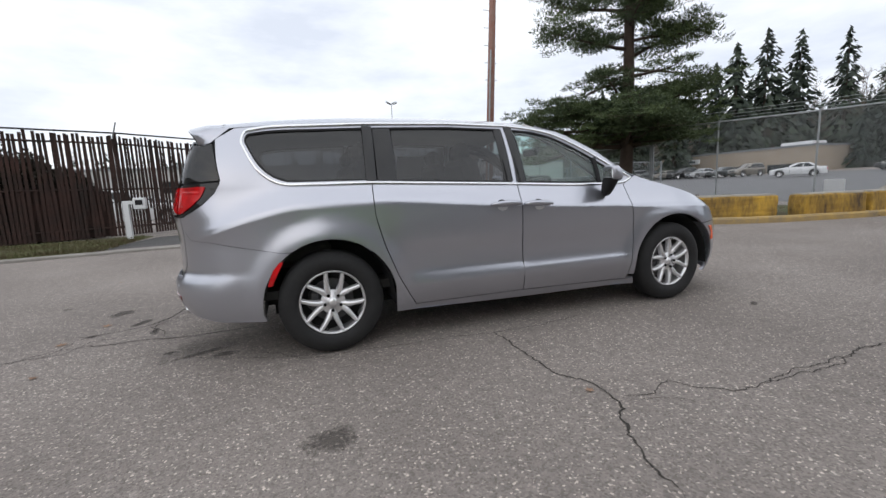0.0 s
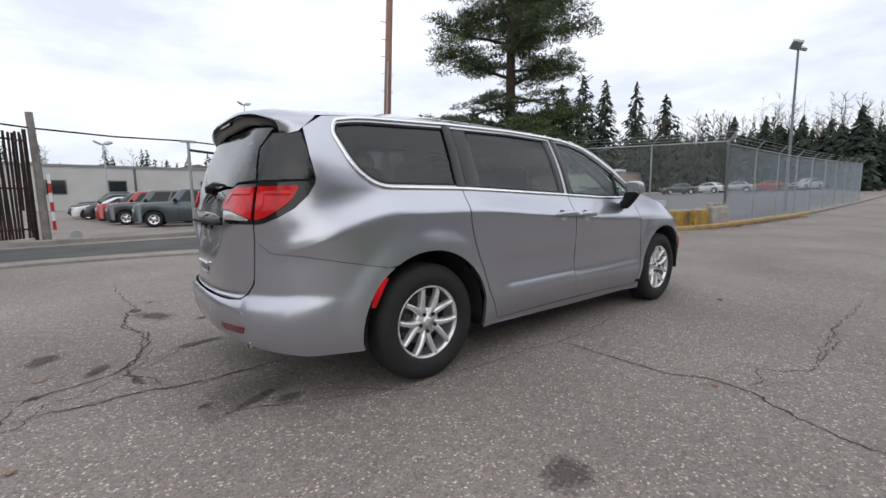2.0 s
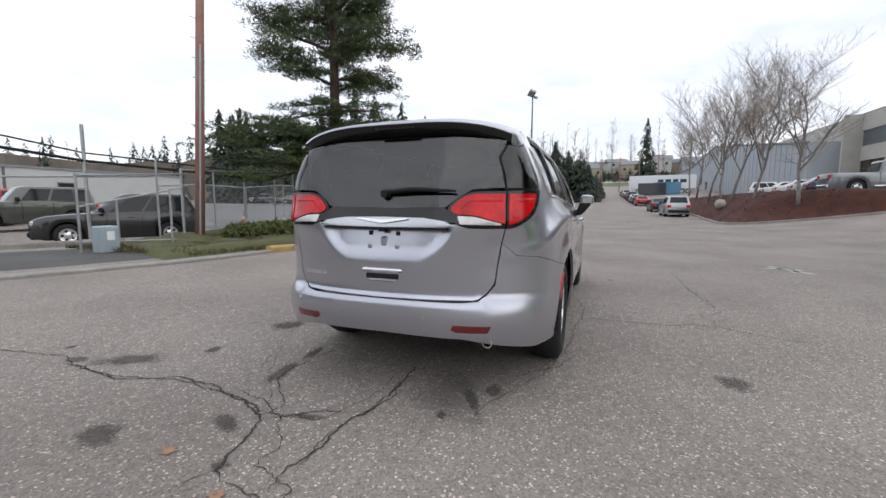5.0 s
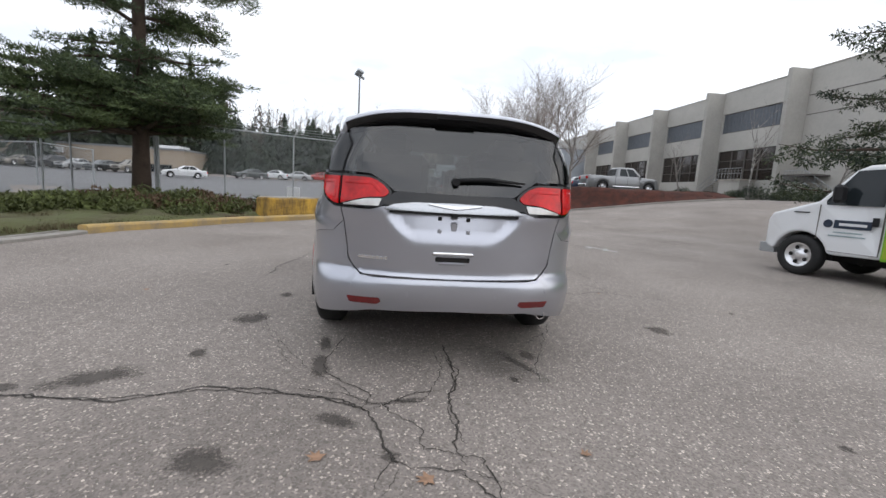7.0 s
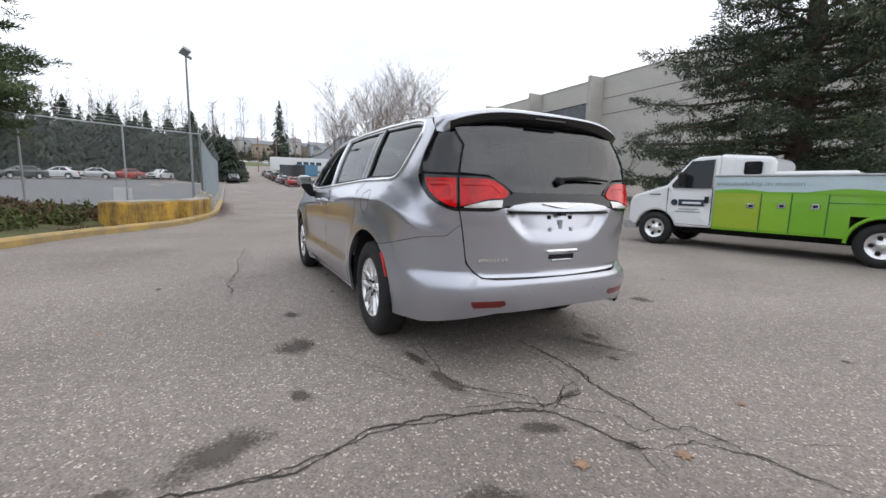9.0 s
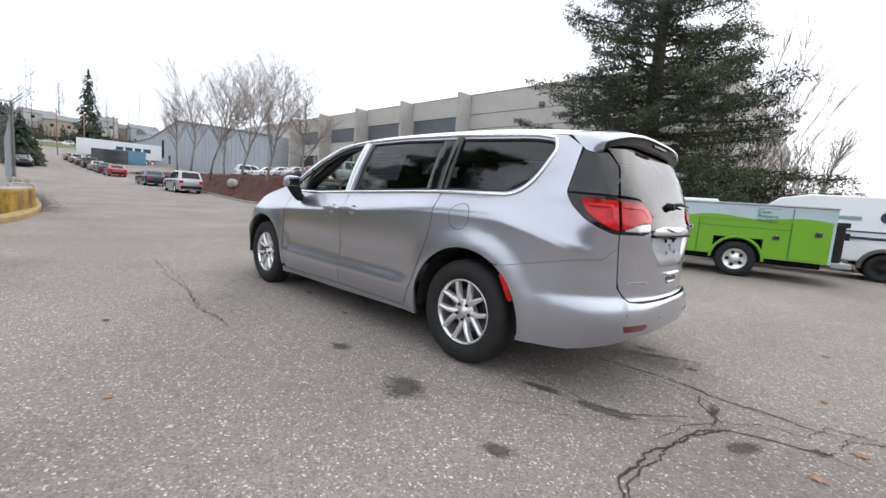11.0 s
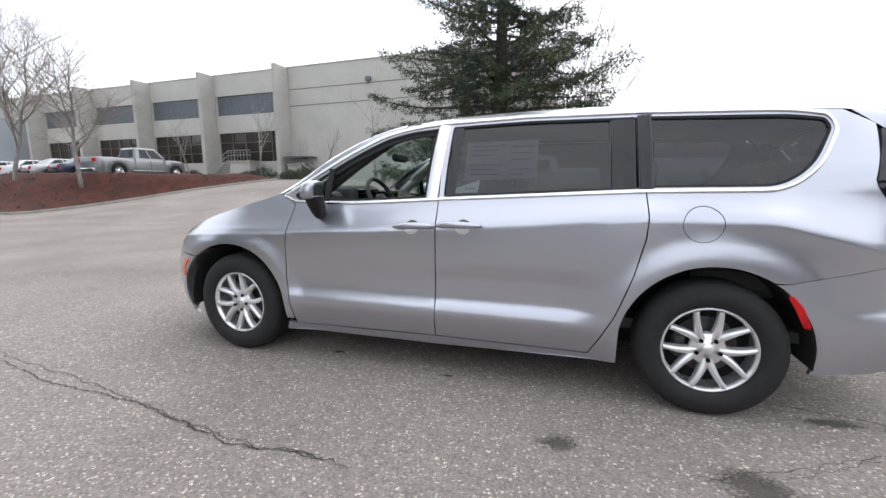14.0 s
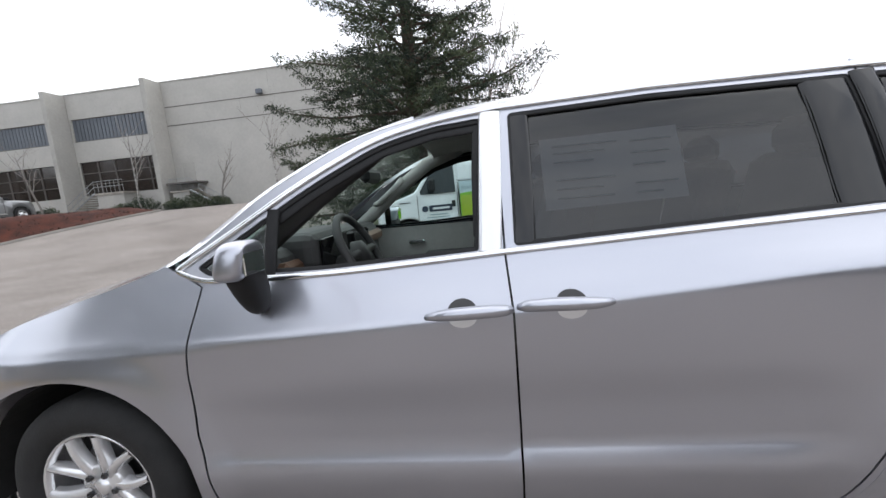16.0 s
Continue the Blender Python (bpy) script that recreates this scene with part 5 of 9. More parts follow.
part("console", boxes((2.0, 2.35, -0.14, 0.14, 0.46, 0.93, 0.03)), M_INTERIOR_DARK, minivan)
bm = bmesh.new()
stm = pose(2.145, 0.40, 1.115, 0, 0, 0) @ pose(0, 0, 0, 0, -64, 0)
ring = [stm @ Vector((0.185 * math.cos(a * math.tau / 36), 0.185 * math.sin(a * math.tau / 36), 0)) for a in range(37)]
tube(bm, ring, 0.018, 8, False)
tube(bm, [stm @ Vector((0, -0.17, 0)), stm @ Vector((0, 0.17, 0))], 0.02, 6)
tube(bm, [stm @ Vector((-0.17, 0, 0)), stm @ Vector((0, 0, 0))], 0.02, 6)
tube(bm, [stm @ Vector((0, 0, -0.22)), stm @ Vector((0, 0, 0))], 0.04, 8)
lathe(bm, [(0.025, 0.0), (0.02, 0.05), (-0.02, 0.065)], 20, "z", stm)
part("steering_wheel", bm, M_INTERIOR_DARK, minivan, "black steering wheel", smooth=True)
bm = bmesh.new()
box(bm, 2.15, 2.20, -0.13, 0.13, 1.43, 1.505, 0.02)
part("inside_mirror", bm, M_BLACK, minivan)


def seat(x, y, z=0.46, wide=0.50):
    for nm, b in (("seat_base", (x - 0.02, x + 0.50, y - wide / 2, y + wide / 2, z + 0.12, z + 0.34, 0.06)), ("head_rest", (x - 0.19, x - 0.07, y - 0.13, y + 0.13, z + 0.90, z + 1.06, 0.05))):
        part(nm, boxes(b), M_INTERIOR, minivan, smooth=False)
    bm = boxes((-0.09, 0.07, -wide / 2, wide / 2, 0.0, 0.64, 0.05))
    bmesh.ops.transform(bm, matrix=pose(x + 0.02, y, z + 0.30, 0, -14, 0), verts=bm.verts)
    part("seat_back", bm, M_INTERIOR, minivan)


for x in (1.35, 0.45, -0.45):
    for y in (0.40, -0.40):
        seat(x, y)
for sd in (1, -1):
    bm = bmesh.new()
    rows = [[bm.verts.new((x, sd * (0.845 - 0.02 * math.sin(i)), z)) for x in (1.56, 1.8, 2.1, 2.4, 2.54)] for i, z in enumerate((0.34, 0.6, 0.8, 0.98, 1.115))]
    for a, b in zip(rows, rows[1:]):
        for j in range(4):
            bm.faces.new((a[j], a[j + 1], b[j + 1], b[j]))
    tr = part("door_trim", bm, M_HEADLINER, minivan)
    part("arm_rest", boxes((1.60, 2.05, min(sd * 0.74, sd * 0.83), max(sd * 0.74, sd * 0.83), 0.86, 0.93, 0.02)), M_INTERIOR_DARK, tr)
    part("inside_handle", boxes((2.05, 2.17, min(sd * 0.79, sd * 0.83), max(sd * 0.79, sd * 0.83), 0.985, 1.015, 0.008)), M_CHROME, tr)
    bm = bmesh.new()
    tube(bm, [(2.52, sd * 0.76, 1.14), (2.2, sd * 0.69, 1.38), (1.95, sd * 0.635, 1.545), (1.72, sd * 0.62, 1.62)], [0.05, 0.045, 0.045, 0.04], 8)
    part("pillar_trim", bm, M_HEADLINER if sd < 0 else M_INTERIOR_DARK, minivan, smooth=True)
    bm = bmesh.new()
    tube(bm, [(2.36, sd * 0.70, 1.30), (2.32, sd * 0.645, 1.31), (2.19, sd * 0.60, 1.40), (2.14, sd * 0.64, 1.46)], 0.02, 8)
    part("grab_handle", bm, M_HEADLINER, minivan, smooth=True)
# price sheet behind the sliding door's glass
sheet("window_sticker", [(1.37, 1.265), (0.925, 1.275), (0.925, 1.510), (1.37, 1.505)], M_PAPER, minivan, [], 1, -0.022, 0, 0.08, "large pale paper price sheet behind the glass")
for a, b, z in ((1.33, 1.12, 1.475), (1.33, 1.16, 1.45), (1.08, 0.95, 1.47), (1.33, 1.20, 1.42), (1.08, 0.96, 1.43), (1.08, 0.98, 1.39), (1.33, 1.14, 1.36), (1.33, 1.18, 1.33), (1.08, 0.95, 1.33), (1.33, 1.15, 1.30), (1.08, 1.0, 1.30)):
    part("text_bar", tube(bmesh.new(), [belt(a, z, -0.0185)[0], belt((a + b) / 2, z, -0.0185)[0], belt(b, z, -0.0185)[0]], 0.0025, 4), M_TEXTGREY, minivan)

# ---- cracks, stains, paint and leaves on the asphalt ----
def ragged(line, step, amp, seed):
    out = []
    for i, p in enumerate(fine(line, step)):
        k = noise.noise_vector((p[0] * 9 + seed, p[1] * 9, seed))
        j = noise.noise_vector((p[0] * 33 + seed, p[1] * 33, seed))
        out.append((p[0] + k.x * amp + j.x * amp * 0.65, p[1] + k.y * amp + j.y * amp * 0.65))
    return out


def with_uv(ob, uvs):
    layer = ob.data.uv_layers.new(name="UVMap")
    for lp in ob.data.loops:
        layer.data[lp.index].uv = uvs[lp.vertex_index]
    return ob


crack_count = itertools.count(1)


def crack(line, width):
    """A broken seam with crumbling edges."""
    seed, width = next(crack_count), width * 0.215
    pts = ragged(line, 0.022, 0.028, seed)
    vs, fs, uv = [], [], []
    for i, p in enumerate(pts):
        a, b = Vector(pts[max(i - 1, 0)]), Vector(pts[min(i + 1, len(pts) - 1)])
        d = (b - a).normalized() if (b - a).length > 1e-6 else Vector((1, 0))
        e = min(1.0, i / 5, (len(pts) - 1 - i) / 5) + 0.08
        w = width * e * (1.5 + 2.2 * noise.noise((p[0] * 5, p[1] * 5, seed)) ** 2 + 0.5 * noise.noise((p[0] * 17, p[1] * 17, seed)))
        for k in (-1, 0, 1):
            q = (p[0] - d.y * w * k, p[1] + d.x * w * k)
            vs.append((*q, gz(*q) + 0.003 + 0.0001 * seed))
            uv.append((0, k * 1.12))
    for i in range(len(pts) - 1):
        fs += [(3 * i, 3 * i + 1, 3 * i + 4, 3 * i + 3), (3 * i + 1, 3 * i + 2, 3 * i + 5, 3 * i + 4)]
    return with_uv(raw("crack", vs, fs, D_CRACK, ground), uv)


crack([(1.17, -1.05), (1.20, -1.33), (1.19, -1.58), (1.20, -1.89), (1.30, -2.04), (1.33, -2.17), (1.30, -2.30), (1.19, -2.45), (1.10, -2.61), (1.06, -2.73), (1.04, -2.83), (1.01, -2.92)], 0.03)
crack([(1.33, -2.27), (1.47, -2.30), (1.69, -2.23), (1.78, -2.33), (1.90, -2.46), (2.10, -2.46), (2.37, -2.45), (2.62, -2.47), (2.78, -2.47), (3.06, -2.38), (3.39, -2.39)], 0.018)
crack([(1.37, -2.28), (1.45, -2.35), (1.59, -2.39), (1.65, -2.48)], 0.01)
crack([(2.11, -2.46), (2.43, -2.42), (2.84, -2.42), (3.17, -2.38), (3.90, -2.41), (4.72, -2.39), (5.22, -2.68)], 0.018)
crack([(-0.54, -0.69), (-0.39, -0.81), (-0.24, -0.96), (-0.06, -1.02), (0.20, -0.98), (0.48, -1.01), (0.85, -1.01), (1.17, -1.08), (1.57, -1.08), (2.10, -1.00)], 0.016)
crack([(0.17, -0.96), (-0.29, -0.91), (-0.63, -0.78), (-1.02, -0.60), (-1.20, -0.57)], 0.01)
crack([(-2.31, -0.11), (-2.11, -0.11), (-1.93, -0.05), (-1.88, 0.19), (-1.72, 0.19), (-1.49, 0.39), (-1.37, 0.61), (-1.30, 0.89)], 0.014)
crack([(-1.55, 0.44), (-1.41, 0.71), (-1.36, 1.04), (-1.35, 1.39), (-1.44, 1.81), (-1.42, 2.27), (-1.31, 2.52), (-1.39, 3.01), (-1.45, 3.65), (-1.47, 4.10)], 0.024)
crack([(-1.87, -0.00), (-1.74, -0.00), (-1.55, 0.03), (-1.37, 0.01), (-1.18, -0.05), (-1.02, -0.07), (-0.82, 0.01)], 0.014)
crack([(-1.55, 0.44), (-1.35, 0.20), (-1.31, 0.02)], 0.012)
crack([(-1.41, 2.37), (-1.41, 2.18), (-1.46, 1.98), (-1.46, 1.70), (-1.41, 1.58), (-1.31, 1.40), (-1.32, 1.17), (-1.33, 1.00), (-1.39, 0.81), (-1.43, 0.61), (-1.55, 0.46), (-1.71, 0.40), (-1.84, 0.37), (-1.96, 0.31), (-2.00, 0.25)], 0.03)
crack([(-1.96, 0.34), (-2.03, 0.36), (-2.14, 0.40)], 0.02)
crack([(-2.00, 0.25), (-2.01, 0.11), (-2.02, 0.03), (-2.12, 0.00)], 0.018)
crack([(-2.00, 0.02), (-1.87, 0.04), (-1.69, 0.01), (-1.48, 0.01), (-1.21, -0.03), (-0.87, -0.04), (-0.56, -0.01)], 0.028)
crack([(-2.02, 0.02), (-2.06, -0.07), (-2.11, -0.14)], 0.012)
crack([(-1.54, 0.46), (-1.46, 0.36), (-1.38, 0.25), (-1.33, 0.18)], 0.02)
crack([(0.23, 1.55), (-0.39, 1.27), (-0.93, 0.95), (-1.24, 0.67), (-1.47, 0.48)], 0.008)
crack([(-2.02, 0.06), (-2.12, -0.03), (-2.23, -0.12), (-2.33, -0.13), (-2.47, -0.17), (-2.55, -0.22)], 0.022)
crack([(-1.99, 0.30), (-2.08, 0.32), (-2.19, 0.38)], 0.014)
crack([(-0.38, 0.71), (-0.75, 0.75), (-1.01, 0.77), (-1.16, 0.70), (-1.28, 0.55), (-1.38, 0.47), (-1.56, 0.49)], 0.016)
crack([(-0.18, 1.44), (-0.48, 1.24), (-0.84, 1.06), (-1.05, 0.94)], 0.007)
crack([(-2.02, 0.06), (-2.10, -0.15), (-2.23, -0.37), (-2.41, -0.67)], 0.007)
crack([(4.79, 1.60), (3.41, 1.74), (2.63, 1.86), (2.01, 1.93), (1.72, 1.89)], 0.014)
crack([(5.16, 1.65), (4.49, 1.70), (3.79, 1.80), (3.04, 1.80), (2.55, 1.89), (2.22, 1.95), (1.92, 1.90), (1.67, 1.91), (1.55, 1.92)], 0.02)
crack([(-0.74, 0.06), (-1.00, 0.02), (-1.26, 0.09), (-1.45, 0.18), (-1.48, 0.55)], 0.014)
crack([(6.30, 0.10), (5.82, 0.12), (5.42, 0.09), (4.81, 0.07)], 0.008)


def stain(x, y, rx, ry, rot=0, seed=0, material=None):
    """An uneven patch lying on the asphalt, its rim eaten away by the film's own noise."""
    vs, fs, uv = [], [], []
    n = 28
    c, s = math.cos(radians(rot)), math.sin(radians(rot))
    h = 0.0016 + 0.00004 * seed
    for r in (0.0, 0.5, 1.0):
        for i in range(n):
            a = i * math.tau / n
            k = r * 1.25 * (1 + 0.28 * noise.noise((math.cos(a) * 1.6 + seed, math.sin(a) * 1.6, seed)))
            u, v = k * rx * math.cos(a), k * ry * math.sin(a)
            px, py = x + u * c - v * s, y + u * s + v * c
            vs.append((px, py, gz(px, py) + h))
            uv.append((r * 1.15 * math.cos(a), r * 1.15 * math.sin(a)))
    for j in range(2):
        for i in range(n):
            q = j * n
            fs.append((q + i, q + (i + 1) % n, q + n + (i + 1) % n, q + n + i) if j else (q + i, q + n + (i + 1) % n, q + n + i))
    return with_uv(raw("stain_patch", vs, fs, material or D_STAIN, ground), uv)


for i, r in enumerate([(-0.135, -2.05, 0.17, 0.13, 20), (-0.083, 1.517, 0.25, 0.17, 160), (0.72, 1.44, 0.13, 0.09, 10), (-0.82, 1.605, 0.13, 0.07, 20), (-1.2, 2.0, 0.33, 0.15, 120), (-1.95, 1.09, 0.20, 0.13, 60),
                       (-1.0, 0.80, 0.26, 0.08, 10), (-0.62, 0.83, 0.20, 0.06, 10), (-1.63, 0.62, 0.15, 0.08, 60), (-1.44, 0.24, 0.05, 0.13, 10), (-1.93, 0.335, 0.07, 0.06, 0), (-1.18, 2.71, 0.07, 0.05, 0), (-1.34, 2.37, 0.12, 0.08, 100),
                       (2.35, 0.79, 0.06, 0.03, 0), (1.45, 0.92, 0.07, 0.03, 0), (-0.95, -0.53, 0.24, 0.045, 25), (-1.17, -0.42, 0.06, 0.04, 0), (-0.78, -0.62, 0.12, 0.08, 0), (0.5, -3.3, 0.05, 0.04, 0), (-2.6, 1.6, 0.06, 0.04, 0), (2.2, 2.6, 0.07, 0.04, 0), (3.6, -1.4, 0.1, 0.05, 30), (-1.9, -1.9, 0.06, 0.05, 0)]):
    stain(*r, seed=i + 3)
# broad faint dark films: oil dirt at the right rear, one under the minivan
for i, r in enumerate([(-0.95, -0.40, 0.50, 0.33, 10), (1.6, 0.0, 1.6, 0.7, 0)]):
    stain(*r, seed=i + 40, material=D_FAINT)
# painted mark, half worn off
bm = bmesh.new()
for a, b, w in (((6.25, -4.25), (5.42, -4.62), 0.06), ((5.95, -4.62), (5.5, -4.36), 0.05), ((5.85, -4.05), (6.08, -4.42), 0.04)):
    d = (Vector(b) - Vector(a)).normalized()
    n = Vector((-d.y, d.x)) * w
    bm.faces.new([bm.verts.new((*(Vector(q) + o), gz(*q) + 0.003)) for q, o in ((a, n), (b, n), (b, -n), (a, -n))])
part("painted_mark", bm, M_PAINTWHITE, ground, "half worn white paint mark")


def leaf(x, y, rot, size=0.056, label="dry brown fallen maple leaf on the asphalt"):
    vs, fs = [(0, 0, 0.006)], []
    tips = [(0, 1.0), (18, 0.45), (40, 0.9), (62, 0.4), (95, 0.75), (130, 0.35), (180, 0.5), (230, 0.35), (265, 0.75), (298, 0.4), (320, 0.9), (342, 0.45)]
    for i, (a, r) in enumerate(tips):
        vs.append((size * r * math.cos(radians(a)), size * r * math.sin(radians(a)), 0.004 + 0.02 * r * (0.3 + 0.5 * noise.noise((i * 0.7, x, y)))))
    fs = [(0, 1 + i, 1 + (i + 1) % len(tips)) for i in range(len(tips))]
    ob = raw("fallen_leaf", vs, fs, M_LEAF)
    ob.matrix_basis = pose(x, y, gz(x, y), 0, 0, rot)
    return tagged(ob, label, "leaf", "fallen leaves")


for i, (x, y) in enumerate([(-1.93, 0.64), (-2.07, 0.18), (1.24, -2.14), (-1.92, -0.54), (0.74, 2.8), (-2.6, 3.1), (6.9, 4.9), (3.9, 3.4), (-0.2, -4.4)]):
    leaf(x, y, 40 + i * 77, 0.06 if i < 2 else 0.04)


# ---- yellow concrete blocks on the verge ----
def barrier(x0, y0, x1, y1, material, label, h=0.78, w=0.55):
    L = math.dist((x0, y0), (x1, y1))
    b = thing("concrete_barrier", pose((x0 + x1) / 2, (y0 + y1) / 2, min(gz(x0, y0), gz(x1, y1)) - 0.02, 0, 0, math.degrees(math.atan2(y1 - y0, x1 - x0))), label, "barrier", "barriers on the verge")
    bm = boxes((-L / 2, L / 2, -w / 2, w / 2, 0.0, h, 0.05, None, 2))
    bmesh.ops.subdivide_edges(bm, edges=[e for e in bm.edges if e.calc_length() > 0.3], cuts=7, use_grid_fill=True)
    for v in bm.verts:
        v.co += 0.035 * noise.noise_vector(v.co * 2.3 + Vector((x0, y0, 0))) + 0.015 * noise.noise_vector(v.co * 9)
    part("block", bm, material, b)
    bm = boxes((-L / 2 + 0.05, L / 2 - 0.05, -w / 2 + 0.06, w / 2 - 0.06, h - 0.03, h + 0.035, 0.02))
    part("cap", bm, M_BARRIERTOP, b, "bare weathered top")
    return b


barrier(9.45, 4.42, 11.15, 3.32, M_BARRIER, "yellow painted concrete block with dark drip stains", 0.66)
barrier(11.75, 3.12, 13.35, 2.74, M_BARRIER, "yellow painted concrete block, chipped at the edges", 0.64)
barrier(13.45, 2.72, 14.4, 2.64, M_BARRIER, "short yellow concrete block with chipped paint", 0.64)
barrier(14.6, 2.64, 16.1, 2.58, M_BARRIERTOP, "bare grey concrete block at the fence corner", 0.72)
bm = bmesh.new()
for i in range(26):
    a = random.Random(i)
    box(bm, -0.09, 0.09, -0.06, 0.06, 0, 0.1, 0.02, pose(15.0 + a.random() * 1.1, 2.5 + a.random() * 0.25, 0.70 + a.random() * 0.06, a.random() * 90, a.random() * 90, a.random() * 180))
rub = part("rubble_heap", bm, M_BARRIERTOP)
tagged(rub, "pale broken rubble heaped on the concrete blocks", "rubble", kind="stuff")
tagged(part("sandwich_board", boxes((17.6, 17.66, 5.2, 5.8, gz(18, 5), gz(18, 5) + 0.9, 0.01)), M_WHITE), "white folding board standing behind the fence", "sign")


# ---- chain-link fences ----
def mesh_screen(name, cover, col, size=0.052):
    """Woven wire: two sets of slanted wires with gaps between."""
    m = bpy.data.materials.new(name)
    m.use_nodes = True
    n, l = m.node_tree.nodes, m.node_tree.links
    p, out = n["Principled BSDF"], n["Material Output"]
    p.inputs["Base Color"].default_value = (*col, 1)
    p.inputs["Roughness"].default_value, p.inputs["Metallic"].default_value = 0.5, 0.4
    co = n.new("ShaderNodeUVMap")
    sp = n.new("ShaderNodeSeparateXYZ")
    l.new(co.outputs[0], sp.inputs[0])
    tests = []
    for op in ("ADD", "SUBTRACT"):
        a, f, c = (n.new("ShaderNodeMath") for _ in range(3))
        a.operation, f.operation, c.operation = op, "PINGPONG", "LESS_THAN"
        l.new(sp.outputs[0], a.inputs[0])
        l.new(sp.outputs[1], a.inputs[1])
        l.new(a.outputs[0], f.inputs[0])
        f.inputs[1].default_value = size / 2
        l.new(f.outputs[0], c.inputs[0])
        c.inputs[1].default_value = size / 2 * cover
        tests.append(c)
    mx = n.new("ShaderNodeMath")
    mx.operation = "MAXIMUM"
    l.new(tests[0].outputs[0], mx.inputs[0])
    l.new(tests[1].outputs[0], mx.inputs[1])
    tr, ms = n.new("ShaderNodeBsdfTransparent"), n.new("ShaderNodeMixShader")
    l.new(mx.outputs[0], ms.inputs[0])
    l.new(tr.outputs[0], ms.inputs[1])
    l.new(p.outputs[0], ms.inputs[2])
    l.new(ms.outputs[0], out.inputs[0])
    return m


M_LINK = mesh_screen("chain_link", 0.075, (0.42, 0.44, 0.45))
M_LINKSLAT = mesh_screen("pale_chain_link", 0.085, (0.44, 0.46, 0.47))


def fence(name, pts, h, label, arms=True, screen=None, top=None, post_h=None, r=0.03):
    """Posts, rails, woven wire and barbed strands along a line of posts."""
    fc = thing(name, pose(0, 0, 0), label, "fence")
    for i, p in enumerate(pts):
        z = gz(*p) + 0.1
        zt = top if top else z + h
        bm = bmesh.new()
        tube(bm, [(*p, z - 0.15), (*p, zt + 0.05)], r * (1.5 if i in (0, len(pts) - 1) else 1), 10)
        part("post", bm, M_GALV, fc)
        if arms:
            bm = bmesh.new()
            tube(bm, [(*p, zt), (p[0] + 0.05, p[1] - 0.25, zt + 0.32)], 0.018, 5)
            part("barb_arm", bm, M_GALV, fc)
    for a, b in zip(pts, pts[1:]):
        za, zb = (top, top) if top else (gz(*a) + 0.1 + h, gz(*b) + 0.1 + h)
        bm = bmesh.new()
        tube(bm, [(*a, za), (*b, zb)], 0.024, 6)
        part("top_rail", bm, M_GALV, fc)
        ga, gb = gz(*a) + 0.1, gz(*b) + 0.1
        L = math.dist(a, b)
        me = mesh_of("wire_mesh", [(*a, ga), (*b, gb), (*b, zb), (*a, za)], [(0, 1, 2, 3)], screen or M_LINK)
        uv = me.uv_layers.new(name="UVMap")
        for k, c in enumerate(((0, 0), (L, 0), (L, zb - gb), (0, za - ga))):
            uv.data[k].uv = c
        ob = new("wire_mesh", me)
        ob.parent = fc
        if arms:
            for k in (1, 2, 3):
                bm = bmesh.new()
                o = Vector((0.05, -0.25, 0.32)) * k / 3
                tube(bm, [Vector((*a, za)) + o, Vector((*b, zb)) + o], 0.006, 4)
                part("barbed_wire", bm, M_GALV, fc)
    return fc


fence("chain_link_fence", [(16.8, 2.72), (15.75, 5.05), (14.4, 7.4), (13.45, 9.4)], 2.9, "tall galvanised chain-link fence with barbed wire", True, None, 3.1)
fence("lot_fence", [(13.45, 9.5), (12.3, 11.6), (11.3, 11.75), (9.9, 12.0), (8.4, 11.9), (6.9, 11.6)], 2.1, "low weathered chain-link fence beside the lot", False)
road_pts = [(16.8 + 3.3 * i, 2.72 - 0.03 * i) for i in range(10)]
fence("roadside_fence", road_pts, 2.9, "tall pale chain-link fence along the road", True, M_LINKSLAT)
bm = bmesh.new()
for i in range(290):
    x = 16.85 + 29.6 * i / 290
    y = 2.72 - 0.03 * (x - 16.8) / 3.3
    box(bm, x - 0.004, x + 0.004, y - 0.004, y + 0.004, gz(x, y) + 0.14, gz(x, y) + 2.93)
tagged(part("wire_infill", bm, M_SLATGREY, bpy.data.objects["roadside_fence"]), "pale blue-grey upright wires of the roadside fence", kind="stuff")
fence("yard_fence", [(8.2, 14.5), (11.0, 15.6), (14.6, 16.6), (18.5, 17.5), (23.0, 18)], 1.9, "low chain-link fence inside the car yard", False)
# slanted sliding gate before the black car
sg = thing("sliding_gate", pose(0, 0, 0), "galvanised sliding gate with slanting rails", "gate")
for a, b in (((2.9, 9.8, 1.05), (5.0, 9.2, 1.55)), ((2.9, 9.8, 0.25), (4.7, 9.1, 0.2)), ((2.9, 9.8, 1.75), (7.0, 11.6, 2.1)), ((1.5, 10.2, 1.65), (5.4, 10.9, 1.9))):
    part("rail", tube(bmesh.new(), [a, b], 0.022, 6), M_GALV, sg)
for x, y, h in ((4.5, 9.0, 1.5), (3.6, 9.6, 1.2), (2.9, 9.8, 1.8), (5.6, 10.95, 2.4)):
    part("post", tube(bmesh.new(), [(x, y, 0), (x, y, h)], 0.028, 8), M_GALV, sg)
uc = thing("utility_cabinet", pose(0, 0, 0), "small grey metal cabinet with a pale label at the yard gate", "cabinet")
part("case", boxes((3.0, 3.4, 9.25, 9.6, 0.0, 0.62, 0.03)), M_SLATGREY, uc)
part("label_plate", boxes((3.12, 3.28, 9.235, 9.248, 0.30, 0.50)), M_PAPER, uc)


